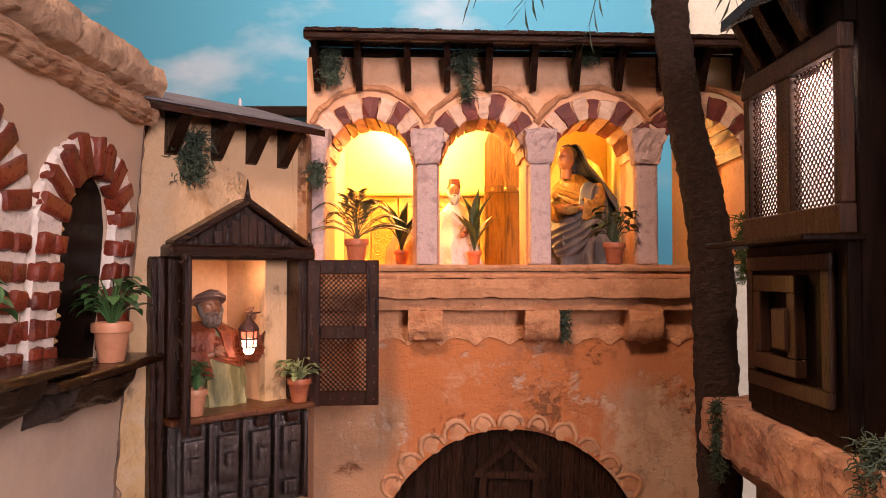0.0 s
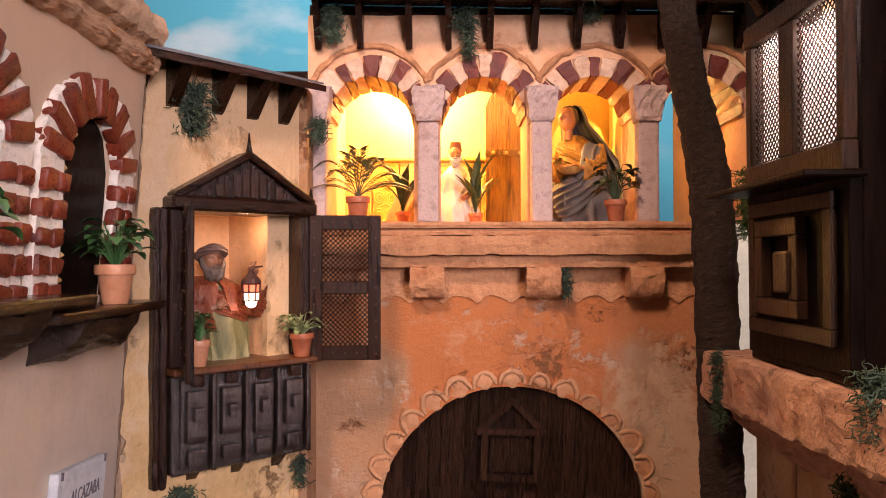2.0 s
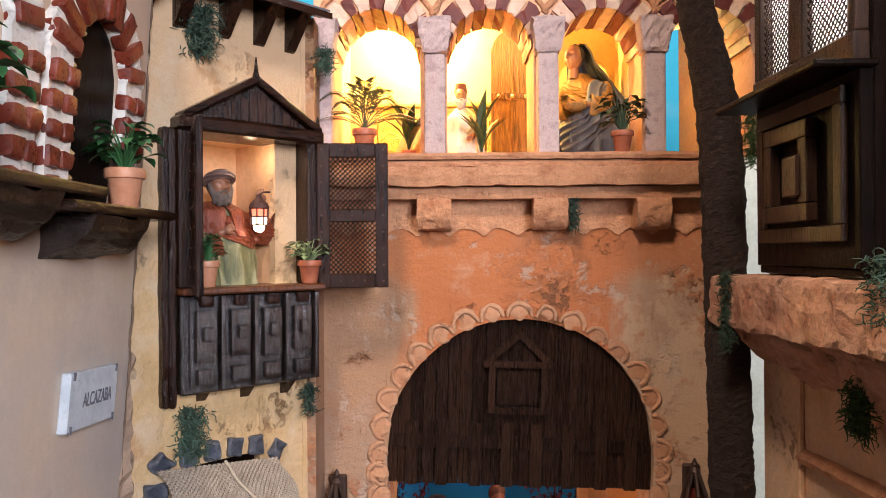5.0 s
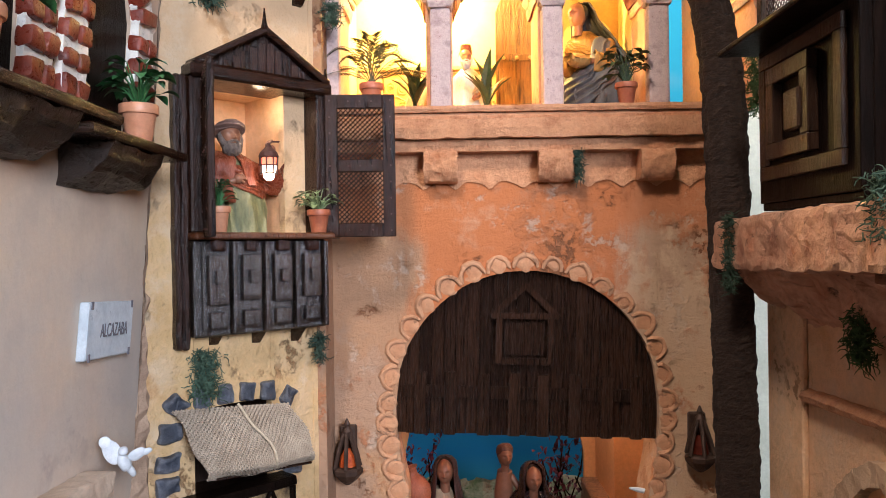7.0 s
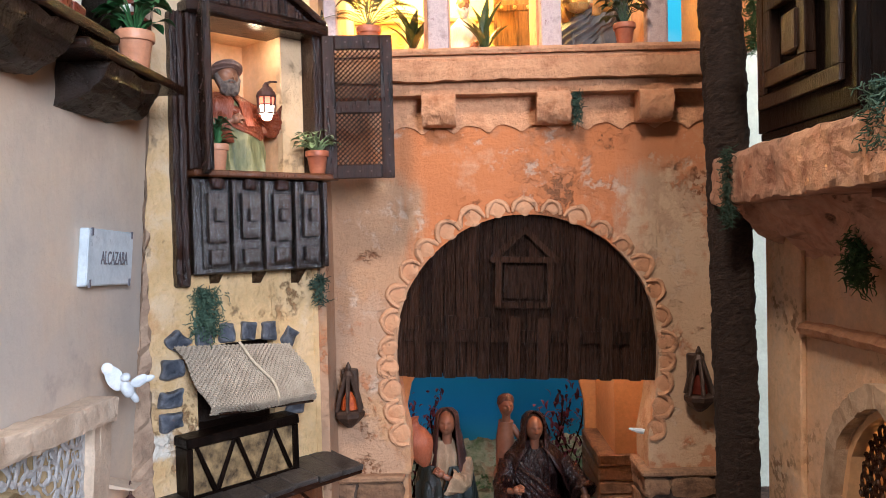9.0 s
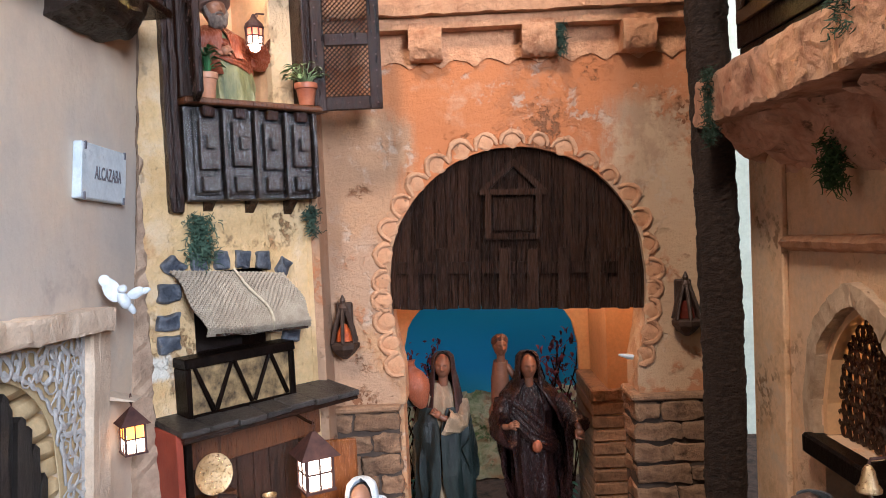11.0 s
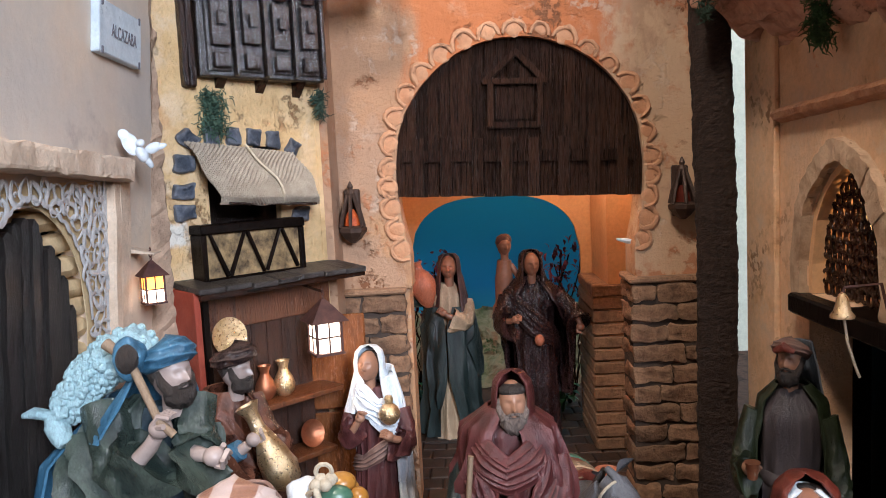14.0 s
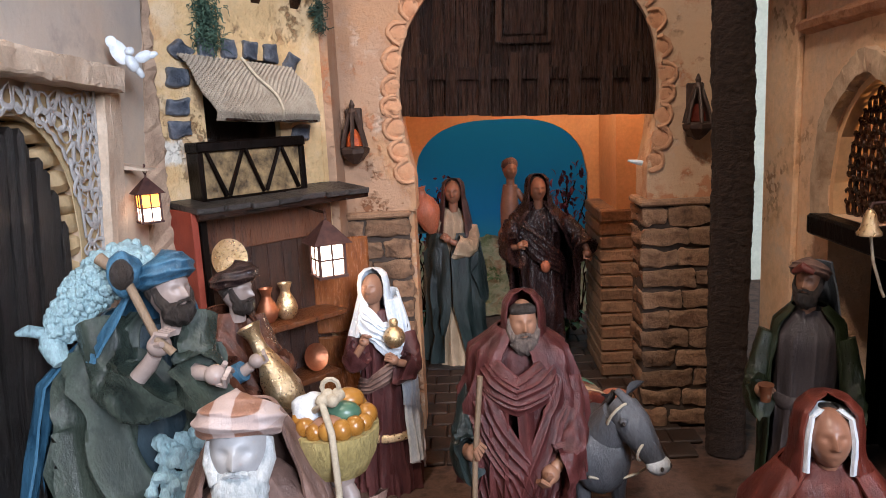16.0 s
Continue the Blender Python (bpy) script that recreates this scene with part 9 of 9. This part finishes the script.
def red_hooded_woman():
    f = Figure((0.266, 0.49, ground_height(0.27, 0.49)), -14)
    f.robe(REDC, [(0, 0.060, 0.052, 0, 0), (0.07, 0.054, 0.048, 0, 0), (0.12, 0.048, 0.038, 0, 0), (0.158, 0.036, 0.028, 0, 0), (0.172, 0.016, 0.014, 0, 0)], 11, 0.16, 3)
    f.head(SKIND, (0, -0.012, 0.190), 0.0195, 4, -12, None, 0, HAIR)
    f.drape(WHITEC, [(0.2125, 0.010, 0.010, 0, -0.006), (0.208, 0.0185, 0.018, 0, -0.008), (0.190, 0.0212, 0.0205, 0, -0.010), (0.165, 0.022, 0.020, 0, -0.010)], [60, 92, 96, 92], 5, 0.06, 1, 40, 0.003)
    f.hood(REDC, (0, -0.006, 0.191), 0.0215, 0.125, seed=3)
    f.drape(REDC, [(0.165, 0.034, 0.028, 0, 0), (0.13, 0.060, 0.046, 0, 0), (0.05, 0.070, 0.060, 0, 0), (0.0, 0.074, 0.064, 0, 0)], [60, 80, 90, 90], 9, 0.22, 8)
    f.finish("red_hooded_woman_statue", "painted woman figure in red hood with a white inner veil")


def jar_bearer():
    f = Figure((-0.034, 1.385, 0.0), -4, 1.065)
    f.robe(CREAM, [(0, 0.036, 0.030, 0, -0.010), (0.10, 0.030, 0.026, 0, -0.006), (0.20, 0.028, 0.022, 0, 0), (0.27, 0.034, 0.022, 0, 0), (0.292, 0.016, 0.014, 0, 0)], 12, 0.16, 2)
    f.drape(TEAL, [(0.250, 0.042, 0.028, 0, 0.002), (0.215, 0.052, 0.042, 0, 0), (0.12, 0.054, 0.048, 0, -0.002), (0.01, 0.056, 0.048, 0, 0.000)], [30, 2, 4, 54], 11, 0.30, 5)
    f.drape(TEAL, [(0.236, 0.040, 0.036, 0.010, 0), (0.18, 0.046, 0.044, 0.014, 0), (0.12, 0.044, 0.042, 0.016, 0)], [200, 60, 110], 8, 0.2, 9)
    f.head(SKIND, (0.006, -0.010, 0.322), 0.0185, 0, 0, None, 0, HAIR)
    f.hood(HAIRBROWN, (0.007, -0.006, 0.322), 0.0180, 0.235, seed=6)
    f.arm(TEAL, SKIND, [(-0.036, 0.0, 0.262), (-0.066, -0.010, 0.262), (-0.066, -0.016, 0.300), (-0.062, -0.018, 0.316)], 0.012, 0.0080)
    f.arm(CREAM, SKIND, [(0.036, 0.0, 0.256), (0.040, -0.026, 0.220), (0.006, -0.040, 0.236), (-0.006, -0.040, 0.244)], 0.0115, 0.0080)
    J = Matrix.Translation((-0.040, -0.024, 0.288)) @ Matrix.Rotation(radians(-14), 4, "Y")
    f.add(CLAY, lathe, [(0.006, -0.038), (0.014, -0.028), (0.0235, -0.004), (0.0245, 0.008), (0.018, 0.024), (0.009, 0.034), (0.008, 0.042), (0.012, 0.048), (0.008, 0.048)], (0, 0, 0), 22, J)
    f.add(HAIR, box, (-0.05, -0.05, 0.0), (0.05, 0.045, 0.006), bevel=0.002)
    f.finish("jar_bearer_statue", "painted woman figure in dark teal mantle bearing a red clay jar")


def dark_robed_figure():
    f = Figure((0.126, 1.315, 0.0), 4, 1.035)
    f.robe(BLACKC, [(0.01, 0.034, 0.030, 0.012, 0), (0.11, 0.038, 0.032, 0.006, 0), (0.21, 0.038, 0.028, 0, 0), (0.285, 0.044, 0.028, 0, 0), (0.312, 0.018, 0.016, 0, 0)], 12, 0.18, 2)
    f.drape(BLACKC, [(0.318, 0.022, 0.022, 0, 0.002), (0.292, 0.050, 0.034, 0, 0), (0.23, 0.066, 0.042, 0.004, 0), (0.15, 0.060, 0.044, 0.010, 0.004), (0.09, 0.052, 0.040, 0.018, 0.006)], [40, 60, 110, 140, 160], 10, 0.24, 4)
    f.head(SKIND, (0.0, -0.014, 0.338), 0.0180, 4, 0, None, 0, HAIR)
    f.hood(BLACKC, (0.0, -0.009, 0.339), 0.0185, 0.262, seed=1)
    f.arm(BLACKC, SKIND, [(-0.044, -0.004, 0.278), (-0.060, -0.030, 0.240), (-0.044, -0.050, 0.244), (-0.036, -0.056, 0.248)], 0.015, 0.0080)
    f.arm(BLACKC, SKIND, [(0.048, -0.004, 0.278), (0.072, -0.020, 0.250), (0.080, -0.034, 0.232), (0.080, -0.038, 0.222)], 0.014, 0.0085)
    f.swathe(BLACKC, [(0.10, 0.042, 0.036, 0.006, 0), (0.21, 0.044, 0.036, 0, 0), (0.29, 0.044, 0.032, 0, 0)], [(185, 0.285), (235, 0.262), (280, 0.225), (340, 0.20)], 0.036, 5, 1.05, 2)
    f.add(CLAY, blob, (0.006, -0.040, 0.205), (0.009, 0.008, 0.011), 12)
    f.add(SKIND, tube, [(0.022, -0.004, 0.06), (0.026, -0.008, 0.026), (0.036, -0.030, 0.012)], [0.010, 0.008, 0.006], 10)
    f.add(SKIND, tube, [(0.000, 0.0, 0.06), (0.002, -0.002, 0.016), (0.006, -0.024, 0.008)], [0.010, 0.008, 0.006], 10)
    # small child carried at the shoulder
    f.add(SKIND, tube, [(-0.046, 0.020, 0.270), (-0.046, 0.018, 0.310), (-0.044, 0.016, 0.345)], [0.017, 0.0165, 0.013], 16)
    f.add(SKIND, tube, [(-0.048, 0.010, 0.276), (-0.062, -0.012, 0.262), (-0.064, -0.012, 0.236)], [0.011, 0.010, 0.007], 10)
    f.add(SKIND, tube, [(-0.034, 0.014, 0.336), (-0.022, 0.006, 0.318), (-0.014, 0.002, 0.304)], [0.006, 0.0055, 0.005], 8)
    f.head(SKIND, (-0.044, 0.010, 0.372), 0.0155, 8, 0, None, 0, HAIRBROWN)
    f.add(HAIRBROWN, blob, (-0.044, 0.013, 0.381), (0.0150, 0.0150, 0.0125), 16, 0.15, 150)
    f.finish("dark_robed_statue", "painted figure in dark hooded robe with a child at its shoulder")


def loggia_lady():
    f = Figure((0.212, 1.182, 0.952), -24, 1.03)
    f.robe(MIDBLUE, [(0, 0.054, 0.042, 0.010, -0.004), (0.035, 0.052, 0.044, 0.008, -0.006), (0.066, 0.042, 0.040, 0.004, -0.006), (0.082, 0.030, 0.026, 0.000, 0)], 11, 0.26, 2)
    body = [(0.070, 0.030, 0.026, 0.000, 0), (0.095, 0.029, 0.024, -0.002, 0), (0.122, 0.029, 0.020, -0.004, 0), (0.138, 0.013, 0.012, -0.008, 0)]
    f.robe(GILT, body, 9, 0.14, 6)
    f.swathe(GILT, body, [(165, 0.126), (225, 0.112), (280, 0.098), (350, 0.088)], 0.022, 4, 1.06, 4)
    f.head(SKIND, (-0.014, -0.014, 0.162), 0.0165, -18, -10, None, 0, HAIR)
    f.drape(MIDBLUE, [(0.186, 0.004, 0.004, -0.010, 0.000), (0.184, 0.013, 0.013, -0.010, 0.001), (0.174, 0.0195, 0.0195, -0.010, 0.002), (0.155, 0.022, 0.021, -0.006, 0.004), (0.125, 0.034, 0.027, 0.006, 0.006), (0.080, 0.048, 0.036, 0.020, 0.008), (0.0, 0.062, 0.046, 0.032, 0.008)],
            [110, 140, 150, 150, 160, 170, 180], 10, 0.24, 3, 72)
    f.swathe(MIDBLUE, [(0.0, 0.056, 0.046, 0.010, -0.004), (0.066, 0.044, 0.042, 0.004, -0.006), (0.12, 0.032, 0.026, 0.0, 0)], [(352, 0.115), (320, 0.080), (285, 0.055), (230, 0.030)], 0.045, 5, 1.06, 8)
    f.arm(GILT, SKIND, [(-0.030, 0, 0.116), (-0.038, -0.024, 0.084), (-0.014, -0.042, 0.086), (-0.004, -0.044, 0.084)], 0.0105, 0.0070)
    f.arm(GILT, SKIND, [(0.028, 0, 0.116), (0.036, -0.024, 0.084), (0.012, -0.044, 0.082), (0.002, -0.048, 0.080)], 0.0105, 0.0070)
    f.add(WICKER, lathe, [(0.008, 0.0), (0.015, 0.004), (0.018, 0.010), (0.015, 0.010), (0.010, 0.006)], (-0.002, -0.050, 0.074), 18)
    f.finish("seated_lady_statue", "painted seated lady figure in slate-blue mantle and golden bodice")


def loggia_man():
    f = Figure((0.020, 1.255, 0.952), -16)
    f.robe(WHITEC, [(0, 0.040, 0.034, 0.006, -0.006), (0.03, 0.036, 0.032, 0.004, -0.004), (0.06, 0.028, 0.024, 0, 0), (0.088, 0.026, 0.020, 0, 0), (0.104, 0.011, 0.010, 0, 0)], 9, 0.18, 2)
    f.head(SKIN, (0, -0.008, 0.122), 0.0125, 24, 0, WHITEB, 0.1, HAIR)
    f.add(REDC, lathe, [(0.0105, 0.0), (0.0108, 0.004), (0.0088, 0.016), (0.001, 0.0165)], (0, -0.004, 0.1275), 16)
    f.arm(WHITEC, SKIN, [(0.022, 0, 0.086), (0.030, -0.018, 0.060), (0.026, -0.030, 0.052), (0.024, -0.034, 0.050)], 0.009, 0.006)
    f.finish("seated_man_statue", "painted seated man figure in pale robe and red fez")
    f = Figure((-0.056, 1.262, 0.952), 10)
    f.robe(CREAM, [(0, 0.040, 0.034, 0, 0), (0.03, 0.036, 0.032, 0, 0), (0.06, 0.028, 0.024, 0.004, 0), (0.082, 0.012, 0.012, 0.006, 0)], 9, 0.18, 6)
    f.finish("draped_cushion", "pale draped cloth heap inside the loggia", "cushion")


def niche_man():
    at = YW @ Vector((0.104, 0.034, 0.7755))
    f = Figure(at, 42, 1.0)
    f.robe(GREENW, [(0, 0.036, 0.026, 0.010, 0), (0.05, 0.035, 0.024, 0.006, 0), (0.085, 0.034, 0.020, 0, 0), (0.100, 0.015, 0.013, -0.006, 0)], 10, 0.20, 2)
    f.swathe(CLAYC, [(0.04, 0.036, 0.026, 0.004, 0), (0.085, 0.034, 0.022, 0, 0), (0.10, 0.016, 0.014, -0.006, 0)], [(170, 0.094), (235, 0.082), (290, 0.066), (345, 0.056)], 0.026, 5, 1.1, 2)
    f.drape(CLAYC, [(0.104, 0.018, 0.016, -0.006, 0.002), (0.092, 0.036, 0.026, -0.004, -0.002), (0.062, 0.042, 0.030, -0.002, -0.002)], [4, 10, 30], 7, 0.14, 3)
    H = f.head(SKIND, (-0.008, -0.012, 0.122), 0.0165, -4, -6, GREYB, 0.04, HAIR)
    f.turban(PINKT, H, 0.0175, 0.75)
    f.arm(CLAYC, SKIND, [(0.034, 0, 0.088), (0.052, -0.008, 0.060), (0.047, -0.016, 0.096), (0.042, -0.022, 0.112)], 0.0125, 0.0075)
    f.arm(CLAYC, SKIND, [(-0.032, 0, 0.086), (-0.036, -0.016, 0.060), (-0.014, -0.028, 0.066), (-0.004, -0.030, 0.070)], 0.0110, 0.0065)
    f.finish("niche_man_statue", "painted bearded man figure in green and red robe inside the niche")
    # his hand lantern
    lt = Vector((-0.2335, 0.907, 0.8445))
    p = thing("hand_lantern", lt, "small round dark lantern with red and white glowing panes", "lantern")
    for k in range(8):
        a = 2 * math.pi * k / 8
        bm = B()
        tube(bm, [lt + Vector((0.0098 * math.cos(a), 0.0098 * math.sin(a), 0.006)), lt + Vector((0.0112 * math.cos(a), 0.0112 * math.sin(a), 0.026))], 0.0010, 5)
        part("rib", bm, IRON, p)
        for z0, z1, m in ((0.006, 0.0155, LITPANE), (0.017, 0.0255, REDPANEB)):
            bm = B()
            b = 2 * math.pi * (k + 0.5) / 8
            v = [bm.verts.new(lt + Vector((q * math.cos(c), q * math.sin(c), z))) for q, c, z in ((0.0088, b - 0.30, z0), (0.0088, b + 0.30, z0), (0.0098, b + 0.30, z1), (0.0098, b - 0.30, z1))]
            bm.faces.new(v)
            bmesh.ops.solidify(bm, geom=bm.faces[:], thickness=0.0005)
            part("pane", bm, m, p)
    for z in (0.006, 0.016, 0.026):
        bm = B()
        r = 0.0102 + 0.001 * (z / 0.026)
        tube(bm, [lt + Vector((r * math.cos(a), r * math.sin(a), z)) for a in (6.283 * k / 16 for k in range(17))], 0.0009, 5, caps=False)
        part("hoop", bm, IRON, p)
    bm = B()
    lathe(bm, [(0.0125, 0.027), (0.0105, 0.032), (0.0045, 0.038), (0.0015, 0.044)], lt, 14)
    part("lid", bm, IRON, p)
    bm = B()
    blob(bm, lt + Vector((0, 0, 0.003)), (0.0068, 0.0068, 0.0058), 14)
    part("bulb", bm, BULB, p, "glowing bulb")
    bm = B()
    tube(bm, [lt + Vector((0, 0, 0.042)), lt + Vector((0.003, 0.006, 0.046)), lt + Vector((0.010, 0.014, 0.047))], 0.0012, 6)
    part("handle", bm, IRON, p)
    lamp("hand_lantern_lamp", "POINT", Matrix.Translation(lt + Vector((0.004, -0.004, -0.008))), 0.035, (1.0, 0.70, 0.42), 0.006)


def donkey():
    f = Figure((0.128, 0.760, ground_height(0.130, 0.74)), 14, 1.0)
    f.add(DONKEY, blob, (-0.004, -0.048, 0.108), (0.034, 0.026, 0.042), 20)
    f.add(DONKEY, tube, [(0, 0.090, 0.105), (0, 0.070, 0.118), (0, 0.02, 0.118), (0, -0.03, 0.122), (0, -0.052, 0.124)], [0.020, 0.036, 0.040, 0.036, 0.024], 20)
    f.add(DONKEY, tube, [(0, -0.034, 0.122), (0.003, -0.052, 0.146), (0.009, -0.064, 0.166)], [0.030, 0.024, 0.019], 16)
    f.add(DONKEY, tube, [(0.006, -0.060, 0.180), (0.012, -0.068, 0.173), (0.020, -0.077, 0.157), (0.029, -0.085, 0.139), (0.036, -0.091, 0.125), (0.040, -0.095, 0.117)], [0.010, 0.0190, 0.0200, 0.0160, 0.0125, 0.0110], 24)
    f.add(DONKEY, blob, (0.013, -0.064, 0.152), (0.0140, 0.0170, 0.0190), 18)
    f.add(DONKEYP, blob, (0.040, -0.096, 0.116), (0.0140, 0.0125, 0.0115), 18)
    for sx in (-1, 1):
        f.add(HAIR, blob, (0.044 + 0.0065 * sx, -0.1065 + 0.003 * sx, 0.117), (0.0022, 0.0016, 0.0028), 8)
        f.add(DONKEY, blob, (0.018 + 0.0140 * sx, -0.080 + 0.007 * sx, 0.167), (0.0050, 0.0050, 0.0045), 10)
    f.add(DONKEY, tube, [(0.008, -0.062, 0.193), (0.014, -0.078, 0.184), (0.019, -0.088, 0.172)], [0.004, 0.0065, 0.002], 8)
    for sx, tip in ((-1, (-0.004, -0.066, 0.192)), (1, (0.042, -0.060, 0.199))):
        f.add(DONKEY, leaf_ear, (0.009 + 0.012 * sx, -0.058, 0.184), tip)
    for x in (-0.022, 0.022):
        f.add(DONKEY, tube, [(x, -0.034, 0.110), (x, -0.034, 0.055), (x, -0.036, 0.030), (x, -0.034, 0.0)], [0.015, 0.0085, 0.0075, 0.009], 12)
        f.add(DONKEY, tube, [(x, 0.072, 0.110), (x, 0.080, 0.060), (x, 0.074, 0.030), (x, 0.078, 0.0)], [0.017, 0.009, 0.0075, 0.009], 12)
    for sx in (-1, 1):
        f.add(HAIR, blob, (0.019 + 0.0172 * sx, -0.083 + 0.0085 * sx, 0.166), (0.0022, 0.0030, 0.0028), 8)
    f.add(HAIR, tube, [(0.001, -0.032, 0.152), (0.003, -0.048, 0.172), (0.007, -0.056, 0.190)], [0.005, 0.006, 0.003], 8)
    f.add(ROPE, tube, [(0.032 + 0.0165 * math.cos(a), -0.087 + 0.009 * math.cos(a) - 0.006 * math.sin(a), 0.132 + 0.0150 * math.sin(a)) for a in (6.283 * k / 16 for k in range(17))], 0.0017, 6)
    f.add(ROPE, tube, [(0.012 + 0.0205 * math.cos(a), -0.066 + 0.008 * math.cos(a) - 0.014 * math.sin(a), 0.163 + 0.022 * math.sin(a)) for a in (6.283 * k / 16 for k in range(17))], 0.0017, 6)
    f.add(ROPE, tube, [(0.046, -0.086, 0.132), (0.046, -0.076, 0.108), (0.030, -0.066, 0.092), (0.0, -0.066, 0.088), (-0.03, -0.070, 0.100)], 0.0016, 6)
    # blanket and load
    f.add(REDC, tube, [(0, 0.070, 0.122), (0, -0.006, 0.124)], [0.0445, 0.0435], 20)
    f.add(MELON, tube, [(0, 0.060, 0.1225), (0, 0.050, 0.1225)], 0.0460, 20)
    f.add(CREAM, tube, [(0, 0.030, 0.123), (0, 0.012, 0.123)], 0.0452, 20)
    f.add(STICK, blob, (0.0, 0.022, 0.158), (0.026, 0.028, 0.010), 16, 0.3, 120)
    for x in (-0.044, 0.046):
        f.add(CLAY, lathe, [(0.010, -0.026), (0.019, -0.018), (0.0205, 0.004), (0.013, 0.016), (0.015, 0.022), (0.009, 0.022)], (x, 0.024, 0.132), 16)
    bmesh.ops.scale(f.bm, vec=(0.96, 0.96, 0.96), verts=f.bm.verts[:])
    f.finish("donkey_statue", "painted grey donkey figure loaded with blanket and clay jars")


def leaf_ear(bm, base, tip):
    k = len(bm.faces)
    leaf_blade(bm, base, tip, 0.013, Vector((0, 1, 0.2)), 0.10, 0.25)
    bm.faces.ensure_lookup_table()
    bmesh.ops.solidify(bm, geom=bm.faces[k:], thickness=0.0016)


GILT = cloth("golden_bodice_cloth", (0.10, 0.045, 0.010), (0.34, 0.19, 0.045), 0.5, 60)
HAIRBROWN = cloth("dark_brown_veil", (0.030, 0.012, 0.010), (0.07, 0.028, 0.022), 0.55, 24)
GREENW = cloth("green_cream_robe", (0.035, 0.060, 0.022), (0.26, 0.24, 0.11), 0.5, 26)
CLAYC = cloth("brick_red_robe", (0.13, 0.026, 0.012), (0.23, 0.058, 0.026), 0.45, 26)
REDPANEB = surface("coral_lantern_pane", [(0.9, 0.3, 0.2), (1.0, 0.4, 0.3)], 60, 0.5, 0.0, emit=(1.0, 0.22, 0.10), strength=1.2)
BULB = surface("lit_bulb", [(1.0, 0.92, 0.8), (1.0, 0.95, 0.85)], 60, 0.5, 0.0, emit=(1.0, 0.86, 0.66), strength=14.0)
for make in (shepherd, potter, veiled_woman, robed_traveller, fruit_seller, green_coat_man, red_hooded_woman, jar_bearer, dark_robed_figure, loggia_lady, loggia_man, niche_man, donkey):
    make()
